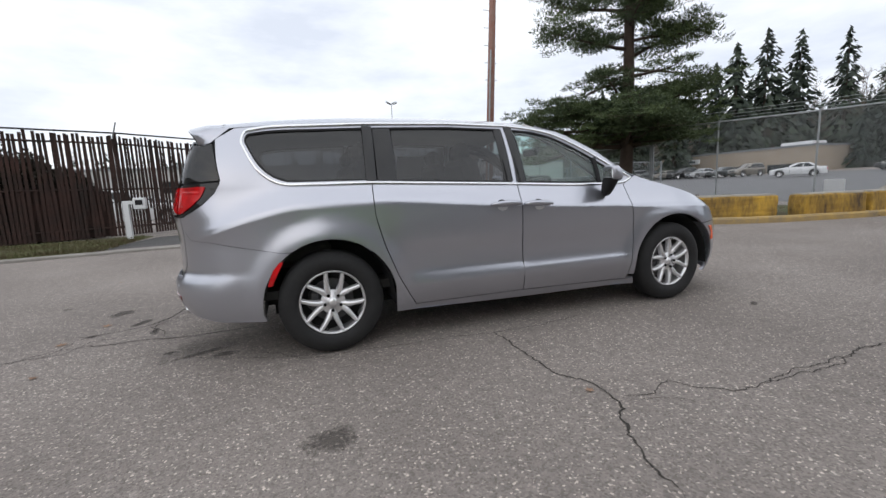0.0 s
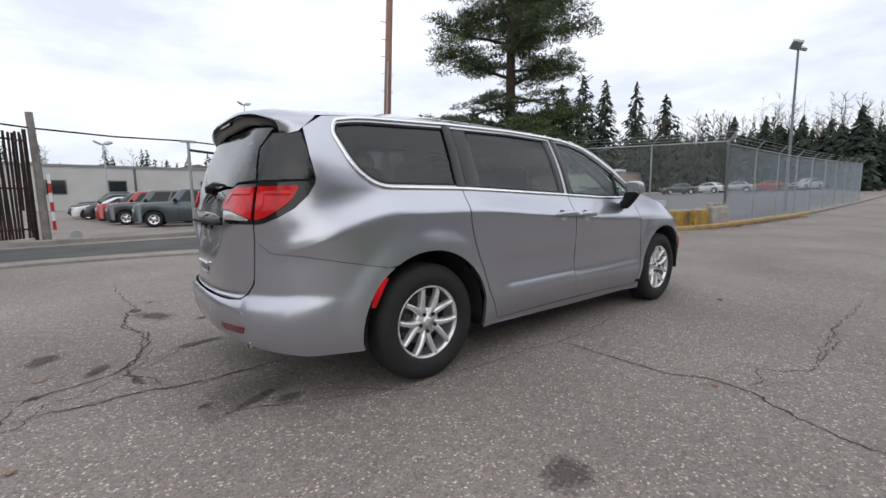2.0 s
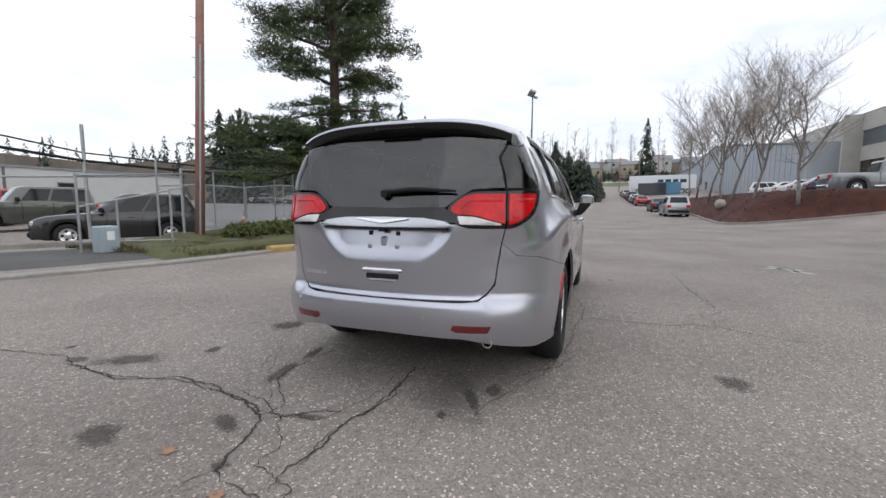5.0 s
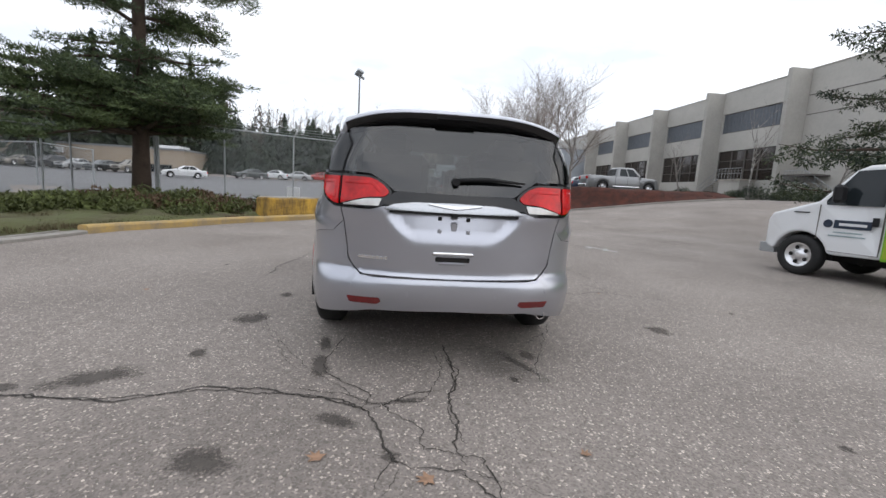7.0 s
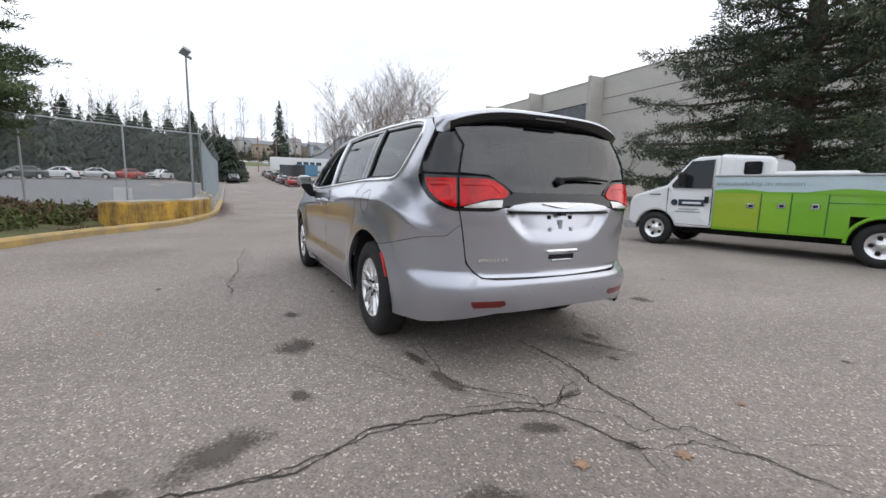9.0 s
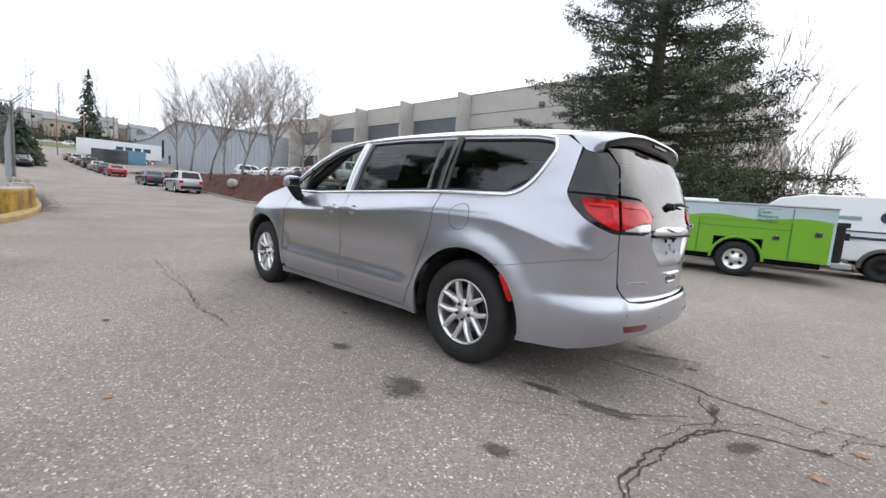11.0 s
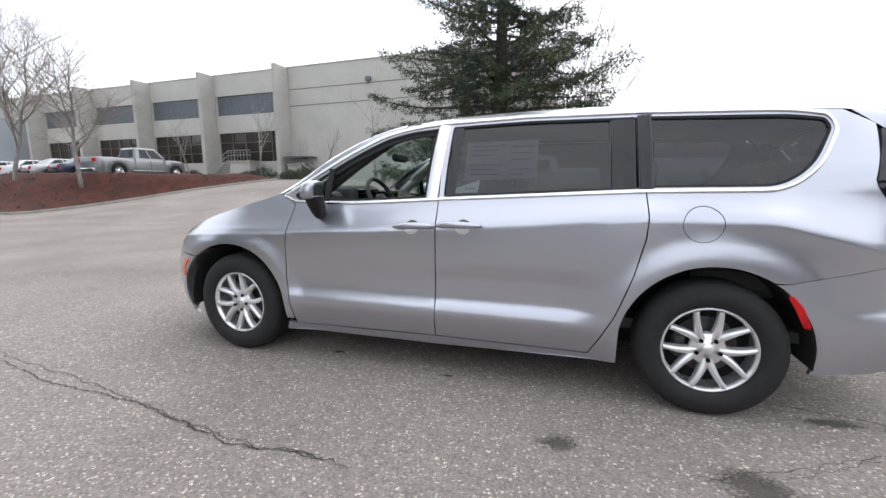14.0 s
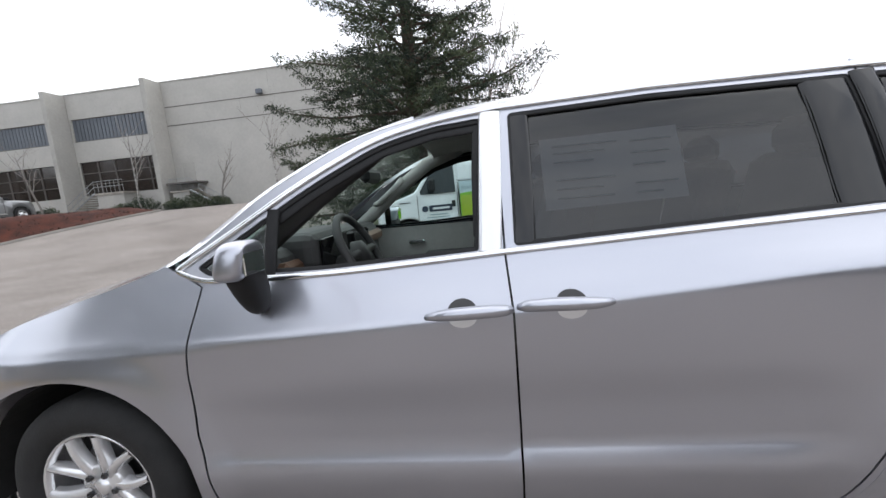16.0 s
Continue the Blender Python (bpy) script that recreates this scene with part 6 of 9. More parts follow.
# ---- rusty slatted fence and car yard entrance ----
rust = thing("rusty_fence", pose(0, 0, 0), "tall rusty brown fence of uneven vertical slats", "fence")
rust_line = fine([(-24, 6.9), (-10.5, 9.6), (-5.3, 12.1), (-3.1, 14.7)], 0.098)
slat_mesh = mesh_of("slat", [(x, y, z) for z in (0, 1) for x, y in ((-0.037, -0.006), (0.037, -0.006), (0.037, 0.006), (-0.037, 0.006))],
                    [(0, 1, 5, 4), (1, 2, 6, 5), (2, 3, 7, 6), (3, 0, 4, 7), (4, 5, 6, 7)], M_RUST)
rnd = random.Random(4)
for i, p in enumerate(rust_line[:-1]):
    if rnd.random() < 0.03:
        continue
    q = rust_line[i + 1]
    ob = new("slat", slat_mesh)
    ob.parent = rust
    lo = 0.08 if rnd.random() < 0.9 else 0.9
    hi = 3.12 + 0.10 * noise.noise((i * 0.31, 0, 0)) + 0.09 * rnd.random() - (0.35 if rnd.random() < 0.05 else 0)
    ob.matrix_basis = pose(p[0], p[1], gz(*p) + lo, rnd.uniform(-1.2, 1.2), rnd.uniform(-1.2, 1.2), math.degrees(math.atan2(q[1] - p[1], q[0] - p[0]))) @ Matrix.Diagonal((1, 1, hi - lo, 1))
for z in (0.35, 1.55, 2.95):
    bm = bmesh.new()
    tube(bm, [(x + 0.03, y + 0.05, z) for x, y in ((-24, 6.9), (-10.5, 9.6), (-5.3, 12.1), (-3.1, 14.7))], 0.03, 6)
    part("rail", bm, M_RUST, rust)
for x, y in ((-16, 8.5), (-12.5, 9.2), (-10.5, 9.6), (-7.9, 10.8), (-5.3, 12.1), (-3.1, 14.7)):
    part("post", tube(bmesh.new(), [(x, y + 0.08, 0), (x, y + 0.08, 3.3)], 0.05, 8), M_RUST, rust)
bm = bmesh.new()
tube(bm, [(-5.3, 12.0, 3.1), (-5.1, 11.8, 3.55)], 0.02, 5)
part("barb_arm", bm, M_GALV, rust)
for x0, y0, x1, y1 in ((-24, 7.1, -10.5, 9.75), (-10.5, 9.75, -5.6, 11.95)):
    # solid dark sheet behind the lower half
    vs = [(x0, y0 + 0.12, 0.1), (x1, y1 + 0.12, 0.1), (x1, y1 + 0.12, 1.5), (x0, y0 + 0.12, 1.5), (x0, y0 + 0.17, 0.1), (x1, y1 + 0.17, 0.1), (x1, y1 + 0.17, 1.5), (x0, y0 + 0.17, 1.5)]
    raw("backing_sheet", vs, [(0, 1, 2, 3), (5, 4, 7, 6), (3, 2, 6, 7), (0, 3, 7, 4), (1, 5, 6, 2)], M_RUST, rust)

gp = thing("gate_post", pose(-2.75, 14.4, 0), "grey timber gate post with a red and white marker", "post")
part("post", tube(bmesh.new(), [(-0.1, 0, 0), (-0.12, 0, 2.0), (-0.16, 0, 3.75)], [0.11, 0.10, 0.09], 9), M_BARKGREY, gp)
for i in range(6):
    part("band", boxes((0.06, 0.14, -0.06, 0.04, 0.3 + i * 0.28, 0.58 + i * 0.28)), M_REDSTRIPE if i % 2 == 0 else M_WHITE, gp)
part("roller", lathe(bmesh.new(), [(-0.05, 0.0), (-0.05, 0.14), (0.05, 0.14), (0.05, 0.0)], 18, "y", Matrix.Translation((0.6, -0.7, 0.16))), M_GALV, gp)
gp2 = thing("gate_pole", pose(1.05, 14.3, 0), "thin grey steel pole holding the overhead cable", "post")
part("pole", tube(bmesh.new(), [(0, 0, 0), (0, 0, 3.2)], 0.05, 10), M_GALV, gp2)
part("cap", boxes((-0.22, 0.22, -0.06, 0.06, 3.15, 3.23, 0.01)), M_GALV, gp2)
gp3 = thing("gate_pole", pose(5.3, 13.6, 0), "thin grey steel pole holding the overhead cable", "post")
part("pole", tube(bmesh.new(), [(0, 0, 0), (0, 0, 3.5)], 0.05, 10), M_GALV, gp3)
ov = thing("overhead_cable", pose(0, 0, 0), "dark cable strung between gate poles", "cable")
bm = bmesh.new()
tube(bm, [(-24, 6.9, 3.3), (-10.5, 9.6, 3.25), (-5.2, 12.0, 3.25), (-2.9, 14.4, 3.3), (-1.0, 14.35, 3.2), (1.05, 14.3, 3.2), (3.1, 13.9, 3.0), (5.3, 13.6, 2.66), (9.2, 11.6, 2.37)], 0.026, 5)
part("cable", bm, M_BLACK, ov)
part("cable", tube(bmesh.new(), [(1.05, 14.3, 2.9), (5.3, 13.6, 2.42), (9.4, 11.4, 2.14)], 0.045, 6), M_BLACK, ov)

kp = thing("keypad_stand", pose(-4.7, 10.4, 0.06), "white steel keypad stand with a small box", "keypad")
part("post", boxes((-0.07, 0.07, -0.07, 0.07, 0, 1.1, 0.01)), M_WHITE, kp)
part("arm", boxes((-0.07, 0.42, -0.06, 0.06, 1.0, 1.1, 0.01)), M_WHITE, kp)
kb = part("box", boxes((0.20, 0.50, -0.12, 0.08, 0.86, 1.18, 0.02)), M_WHITE, kp)
part("keypad", boxes((0.26, 0.44, -0.135, -0.118, 0.98, 1.12, 0.005)), M_BLACK, kb)

# ---- poles and lamps ----
up = thing("utility_pole", pose(6.87, 10.9, gz(6.87, 10.9)), "tall brown weathered utility pole in the verge", "pole")
part("shaft", tube(bmesh.new(), [(0, 0, -0.3), (0.13, -0.16, 4), (0.40, -0.48, 12.5)], [0.150, 0.135, 0.10], 14), M_POLE, up, smooth=True)
for i in range(5):
    part("step_bolt", tube(bmesh.new(), [(-0.08, -0.20, 5 + i * 0.6), (0.40, -0.20, 5 + i * 0.6)], 0.012, 5), M_GALV, up)
part("conduit", tube(bmesh.new(), [(-0.10, -0.15, 0), (0.09, -0.38, 6)], 0.03, 6), M_GALV, up)


def floodlight(name, x, y, h, label, r=0.09):
    s = thing(name, pose(x, y, gz(x, y)), label, "lamp")
    part("pole", tube(bmesh.new(), [(0, 0, 0), (0, 0, h)], [min(r, 0.09), min(r, 0.09) * 0.6], 10), M_GALV if r < 0.12 else M_ROOFGREY, s)
    for sg, tilt in ((-1, 20), (1, -25)):
        bm = boxes((-0.35, 0.35, -0.25, 0.25, -0.1, 0.1, 0.04))
        bmesh.ops.transform(bm, matrix=pose(sg * 0.45, 0, h + 0.1, 20, tilt, 30), verts=bm.verts)
        part("lamp_head", bm, M_GALV, s)
        part("bracket", tube(bmesh.new(), [(0, 0, h - 0.1), (sg * 0.4, 0, h)], 0.03, 5), M_GALV, s)
    return s


floodlight("flood_light", 30.5, 3.8, 9.35, "tall steel floodlight pole with two heads", 0.12)
floodlight("flood_light", 14.1, 57, 13.0, "tall thin floodlight pole over the car yard")
floodlight("flood_light", -0.75, 55, 7.1, "thin floodlight pole among the parked cars")

# ---- plants ----
def rough_tree(rnd, base, height, r0, levels, spread=0.6, up=0.35, kids=5, taper=0.75):
    """Limbs as rows of (points, radii): a trunk that forks again and again."""
    limbs, tips = [], []

    def grow(p, d, length, r, lv):
        pts, rad = [p.copy()], [r]
        n = 5 if lv == 0 else 4
        for i in range(n):
            d = (d + Vector((rnd.gauss(0, 0.10), rnd.gauss(0, 0.10), rnd.gauss(0.03, 0.07) + (up * 0.12 if lv else 0)))).normalized()
            p = p + d * length / n
            pts.append(p.copy())
            rad.append(r * (1 - taper * (i + 1) / n))
        limbs.append((pts, rad, lv))
        if lv < levels:
            m = kids + (3 if lv == 0 else 0)
            for i in range(m):
                t = (0.30 if lv == 0 else 0.2) + (0.98 - 0.25) * (i + rnd.random() * 0.6) / m
                t = min(t, 1.0)
                k = min(int(t * n), n - 1)
                q = pts[k].lerp(pts[k + 1], t * n - k)
                ax = Vector((rnd.gauss(0, 1), rnd.gauss(0, 1), rnd.gauss(0, 0.3))).normalized()
                nd = (d * (1 - spread) + ax * spread + Vector((0, 0, up))).normalized()
                grow(q, nd, length * (0.62 - 0.22 * t) * rnd.uniform(0.8, 1.15), max(rad[k] * 0.55, 0.0045), lv + 1)
        else:
            tips.append(pts[-1])

    grow(Vector(base), Vector((0, 0, 1)), height, r0, 0)
    return limbs, tips


def bare_tree(name, x, y, z, h, seed, label, bark=None, r0=0.11, levels=3, spread=0.62, kids=5, up=0.35, group="", wide=1.0):
    rnd = random.Random(seed)
    limbs, _ = rough_tree(rnd, (0, 0, -0.1), h * 0.72, r0, levels, spread, up, kids)
    k = h / max(p.z for pts, _, _ in limbs for p in pts)
    limbs = [([Vector((p.x * wide * k, p.y * wide * k, p.z * k)) for p in pts], rad, lv) for pts, rad, lv in limbs]
    t = thing(name, pose(x, y, z, 0, 0, seed * 37), label, "tree", group)
    tr, tw = bmesh.new(), bmesh.new()
    for pts, rad, lv in limbs:
        tube(tr if lv < 2 else tw, pts, rad, 7 if lv == 0 else (5 if lv == 1 else 3), lv < 1)
    part("trunk", tr, bark or M_BARKGREY, t, smooth=True)
    tagged(part("twig_crown", tw, M_TWIG, t), kind="stuff")
    return t


def tufts(rnd, vs, fs, c, r, n, length, width, droop=0.0, flat=0.6):
    """A loose clump of needles round a point."""
    for _ in range(n):
        d = Vector((rnd.gauss(0, 1), rnd.gauss(0, 1), rnd.gauss(0, 1) * flat))
        d.normalize()
        p = c + Vector((d.x, d.y, d.z * flat)) * r * rnd.random() ** 0.5
        e = (d + Vector((rnd.gauss(0, 0.6), rnd.gauss(0, 0.6), rnd.gauss(0, 0.5) - droop + 0.2))).normalized() * length * rnd.uniform(0.6, 1.2)
        s = e.cross(Vector((rnd.gauss(0, 1), rnd.gauss(0, 1), rnd.gauss(0, 1)))).normalized() * width
        o = len(vs)
        vs += [p - s, p + s, p + e + s * 0.2]
        fs.append((o, o + 1, o + 2))


def pine(x, y, z, h, seed, label):
    rnd = random.Random(seed)
    t = thing("pine_tree", pose(x, y, z), label, "tree")
    tr = bmesh.new()
    trunk = [Vector((0.10 * math.sin(k * 0.9), 0.12 * math.sin(k * 0.6 + 1), h * k / 10)) for k in range(11)]
    tube(tr, [trunk[0] - Vector((0, 0, 0.2))] + trunk[1:], [0.30, 0.24, 0.22, 0.20, 0.18, 0.16, 0.135, 0.11, 0.08, 0.05, 0.02], 12)
    vs, fs = [], []
    def limb(z0, ang, L, rise, mass, flat):
        p = trunk[min(int(z0 / h * 10), 9)].lerp(trunk[min(int(z0 / h * 10) + 1, 10)], z0 / h * 10 % 1)
        d = Vector((math.cos(ang), math.sin(ang), rise)).normalized()
        pts = [p.copy()]
        for k in range(6):
            d = (d + Vector((rnd.gauss(0, 0.13), rnd.gauss(0, 0.13), rnd.gauss(0.02, 0.08)))).normalized()
            p = p + d * L / 6
            pts.append(p.copy())
        r = 0.03 + 0.018 * L
        tube(tr, pts, [r, r * 0.85, r * 0.7, r * 0.55, r * 0.4, r * 0.28, 0.012], 6)
        for k in range(2, 7):
            pad = rnd.uniform(0.5, 1.25)
            for _ in range(int(mass * pad * (0.5 if k < 4 else 1.0)) + 1):
                c = pts[k] + Vector((rnd.gauss(0, 0.38), rnd.gauss(0, 0.38), rnd.gauss(0.12, 0.45 * flat))) * (0.7 + 0.12 * L)
                if rnd.random() < 0.3:
                    tube(tr, [pts[k], (pts[k] + c) / 2 + Vector((0, 0, -0.03)), c], [0.016, 0.012, 0.006], 3, False)
                tufts(rnd, vs, fs, c, 0.32, 70, 0.14, 0.017, -0.25, flat)
    # a low skirt of long limbs, an open middle with dark boughs, and a broad ragged head
    for i in range(40):
        a, z0 = i * 2.4 + rnd.random() * 0.7, 1.9 + 1.7 * i / 40
        limb(z0, a, rnd.uniform(1.8, 2.9) + 2.3 * max(0.0, math.cos(a - 2.1)) ** 2 * smooth(3.3, 2.3, z0), rnd.uniform(-0.10, 0.12), 10, 0.28)
    for i in range(5):
        limb(4.0 + 0.22 * i, i * 1.9 + rnd.random(), rnd.uniform(1.8, 3.2), rnd.uniform(-0.3, 0.0), 3, 0.3)
    for i in range(34):
        u = i / 34
        limb(5.1 + (h * 0.97 - 5.1) * u, i * 2.4 + rnd.random() * 0.9, rnd.uniform(2.1, 3.5) * (1 - 0.40 * u), rnd.uniform(-0.12, 0.25), 17, 0.5)
    part("trunk", tr, M_BARK, t, smooth=True)
    raw("crown", vs, fs, M_PINE, t, "dark green pine needles in loose clumps", kind="stuff")
    return t


def spruce(x, y, z, h, rad, seed, label, low=1.0):
    rnd = random.Random(seed)
    t = thing("spruce_tree", pose(x, y, z), label, "tree")
    tr = bmesh.new()
    tube(tr, [(0, 0, -0.2), (0.05, 0, h * 0.3), (0.02, 0.04, h * 0.6), (0, 0, h)], [0.42, 0.32, 0.19, 0.02], 12)
    vs, fs = [], []
    n = 165
    for i in range(n):
        u = (i + rnd.random()) / n
        z0 = low + (h - low) * u**1.15
        v = (z0 - low) / (h - low)
        L = rad * (1 - v) ** 0.80 * rnd.uniform(0.62, 1.18) * (0.8 + 0.2 * smooth(0, 0.12, v)) + 0.25
        ang = i * 2.399 + rnd.gauss(0, 0.3)
        d = Vector((math.cos(ang), math.sin(ang), 0.10 + 0.35 * v - 0.15 * (1 - v)))
        p, pts = Vector((0, 0, z0)), []
        for k in range(8):
            pts.append(p.copy())
            d = (d + Vector((rnd.gauss(0, 0.07), rnd.gauss(0, 0.07), (0.07 if k > 3 else -0.02) + rnd.gauss(0, 0.05)))).normalized()
            p = p + d * L / 7
        r = 0.014 + 0.013 * L
        tube(tr, pts, [r, r * 0.88, r * 0.75, r * 0.62, r * 0.5, r * 0.36, r * 0.22, 0.006], 5, False)
        side = Vector((-d.y, d.x, 0)).normalized()
        m = max(4, int(L * 5.2))
        for j in range(m):
            s = (0.22 + 0.78 * (j + rnd.random()) / m) * 7
            k = min(int(s), 6)
            c = pts[k].lerp(pts[min(k + 1, 7)], s - k)
            w = 0.15 * L * (1.1 - s / 8.0) + 0.12
            for sg in (-1, 1):
                q = c + side * sg * w * rnd.uniform(0.0, 1.25) + Vector((0, 0, 0.05 - 0.42 * rnd.random() ** 2))
                tufts(rnd, vs, fs, q, 0.20, 30, 0.12, 0.022, 0.55, 0.75)
    part("trunk", tr, M_BARK, t, smooth=True)
    raw("crown", vs, fs, M_SPRUCE, t, "dark green drooping spruce needles", kind="stuff")
    return t


pine(11.75, 8.95, gz(11.75, 8.95) + 0.2, 14.2, 5, "tall open pine with a ragged crown behind the verge")
spruce(4.25, -15.2, 0.1, 14.8, 6.3, 8, "large dark spruce with drooping branches beside the building")

# ---- mulch bank and the raised parking terrace ----
edge = spline([(75, -10.3), (52, -9.6), (36.4, -8.75), (30.3, -8.3), (26.0, -8.15), (24.9, -8.8), (24.6, -10.4), (24.1, -12.4), (23.0, -15.8), (21.6, -19.3), (21.8, -21.8), (24.5, -23.0)], 0.8)
inner = spline([(75, -13.4), (52, -12.9), (37, -12.2), (31.2, -11.9), (28.8, -12.0), (27.2, -12.4), (26.3, -13.0), (25.5, -14.0), (24.7, -16.4), (23.3, -19.2), (22.9, -20.6), (24.7, -21.8)], 0.8)
TERRACE = 1.85


def lerp_line(line, u):
    d = u * (len(line) - 1)
    i = min(int(d), len(line) - 2)
    a, b = line[i], line[i + 1]
    return a[0] + (b[0] - a[0]) * (d - i), a[1] + (b[1] - a[1]) * (d - i)


vs, fs = [], []
NC, NR = 150, 12
for i in range(NC + 1):
    a, b = lerp_line(edge, i / NC), lerp_line(inner, i / NC)
    for j in range(NR + 1):
        k = j / NR
        x, y = a[0] + (b[0] - a[0]) * k, a[1] + (b[1] - a[1]) * k
        top_z = max(TERRACE, gz(*b)) + 0.12
        z = gz(*a) - 0.05 + 0.15 * smooth(0, 0.04, k) + (top_z - gz(*a)) * smooth(0.0, 0.95, k)
        z += 0.13 * noise.noise((x * 0.9, y * 0.9, 1)) * smooth(0, 0.2, k) + 0.06 * noise.noise((x * 4, y * 4, 2)) * smooth(0, 0.1, k)
        vs.append((x, y, z - (0.3 if j == NR else 0)))
for i in range(NC):
    for j in range(NR):
        q = i * (NR + 1) + j
        fs.append((q, q + 1, q + NR + 2, q + NR + 1))
tagged(raw("mulch_bank", vs, fs, M_MULCH, smooth=True), "sloping bank of red-brown bark mulch", "mulch", kind="structure")
kerb("bank_kerb", edge, 0.15, 0.12, M_KERB, "pale concrete kerb round the mulch bank")
# loose bark and rocks on the bank
rnd = random.Random(12)
vs, fs = [], []
for i in range(1600):
    u, k = rnd.uniform(0.25, 1.0), rnd.uniform(0.03, 0.95)
    a, b = lerp_line(edge, u), lerp_line(inner, u)
    x, y = a[0] + (b[0] - a[0]) * k, a[1] + (b[1] - a[1]) * k
    top_z = max(TERRACE, gz(*b)) + 0.12
    z = gz(*a) + 0.10 + (top_z - gz(*a)) * smooth(0.0, 0.95, k) + 0.13 * noise.noise((x * 0.9, y * 0.9, 1)) * smooth(0, 0.2, k)
    s = rnd.uniform(0.025, 0.07)
    o = len(vs)
    r = Euler((rnd.random() * 6, rnd.random() * 6, rnd.random() * 6)).to_matrix()
    vs += [Vector((x, y, z)) + r @ Vector(q) * s for q in ((-1, -0.4, 0), (1, -0.4, 0.1), (0.9, 0.4, 0), (-1, 0.5, 0.1), (0, 0, 0.6))]
    fs += [(o, o + 1, o + 4), (o + 1, o + 2, o + 4), (o + 2, o + 3, o + 4), (o + 3, o, o + 4)]
tagged(raw("bark_chips", vs, fs, M_CHIP), "loose bark lumps on the bank", "mulch", kind="stuff")
rock = bmesh.new()
bmesh.ops.create_icosphere(rock, subdivisions=2, radius=0.5)
for v in rock.verts:
    v.co = Vector((v.co.x * 1.15, v.co.y * 0.5, v.co.z * 0.75)) * (1 + 0.25 * noise.noise(v.co * 3))
rk = part("rock", rock, M_BARRIERTOP)
rk.matrix_basis = pose(33.5, -9.8, gz(33, -9) + 1.02, 0, 0, 20)
tagged(rk, "pale rough boulder set in the mulch", "rock")
# terrace of the staff car park
ter = [p for p in inner]
vs = [(x, y - 0.0, max(TERRACE, gz(x, y)) - 0.02) for x, y in ter] + [(max(x, 26.0), -27.5, max(TERRACE, gz(max(x, 26.0), -27.5)) - 0.02) for x, y in ter]
n = len(ter)
tagged(raw("terrace", vs, [(i, i + 1, n + i + 1, n + i) for i in range(n - 1)], M_ASPHALT_DARK), "raised asphalt parking terrace behind the bank", "pavement", kind="structure")

specs = [(25.9, -11.8, 0.55, 8.8, 7), (29.3, -10.6, 0.9, 10.0, 11), (34.2, -10.6, 1.0, 11.6, 12), (38.4, -11.0, 1.0, 10.6, 18), (41.8, -10.8, 1.1, 12.6, 13), (49.0, -11.2, 1.2, 12.6, 14), (55, -11.6, 1.5, 11.0, 16)]
for x, y, z, h, sd in specs:
    bare_tree("bare_tree", x, y, gz(x, y) + z * 0.85, h, sd, "leafless grey tree on the mulch bank", r0=0.11, kids=10, spread=0.50 if sd > 7 else 0.60, up=0.32 if sd > 7 else 0.20, group="trees on the bank", wide=1.35)
for x, y, h, sd in ((29.1, -28.6, 8.4, 21), (17.5, -28.8, 8.8, 22), (36.9, -27.8, 6.6, 23), (22.4, -29.3, 5.0, 24)):
    bare_tree("birch_tree", x, y, gz(x, y), h, sd, "slender white-barked leafless birch before the wall", M_BIRCH if sd < 23 else M_BARKGREY, 0.09, 2, 0.55, 4, 0.3)
def fan_tree(x, y, z, h, seed, stems, label):
    """Many thin stems that spread from one foot, with fine upswept twigs."""
    rnd = random.Random(seed)
    t = thing("bare_tree", pose(x, y, z), label, "tree")
    tr, tw = bmesh.new(), bmesh.new()
    for i in range(stems):
        a, tilt = i * 2.4 + rnd.random(), rnd.uniform(0.05, 0.55)
        d = Vector((math.cos(a) * tilt, math.sin(a) * tilt, 1)).normalized()
        L = h * rnd.uniform(0.75, 1.05)
        p, pts = Vector((0.15 * math.cos(a), 0.15 * math.sin(a), -0.1)), []
        for k in range(8):
            pts.append(p.copy())
            d = (d + Vector((rnd.gauss(0, 0.05), rnd.gauss(0, 0.05), rnd.gauss(0.0, 0.04)))).normalized()
            p = p + d * L / 7
        tube(tr, pts, [0.034 * (1 - 0.125 * k) for k in range(8)], 5, False)
        for j in range(34):
            s = rnd.uniform(0.9, 6.9)
            k = int(s)
            q = pts[k].lerp(pts[k + 1], s - k)
            e = (d + Vector((rnd.gauss(0, 0.45), rnd.gauss(0, 0.45), rnd.gauss(0.1, 0.25)))).normalized()
            M = L * rnd.uniform(0.12, 0.32)
            end = q + e * M
            tube(tw, [q, q + e * M * 0.5 + Vector((0, 0, 0.03)), end], [0.011, 0.008, 0.003], 3, False)
            for b in range(2):
                g = (e + Vector((rnd.gauss(0, 0.5), rnd.gauss(0, 0.5), rnd.gauss(0.1, 0.2)))).normalized() * M * 0.5
                c = q.lerp(end, rnd.uniform(0.3, 0.8))
                tube(tw, [c, c + g], [0.006, 0.002], 3, False)
    part("trunk", tr, M_BARKGREY, t, smooth=True)
    tagged(part("twig_crown", tw, M_TWIG, t), kind="stuff")


fan_tree(2.1, -20.6, gz(2.1, -20.6), 9.2, 31, 24, "leafless many-stemmed tree with long fine twigs behind the vehicles")
fan_tree(-0.4, -23.5, gz(0, -23), 5.6, 32, 14, "leafless thin-stemmed tree beside the dark bushes")


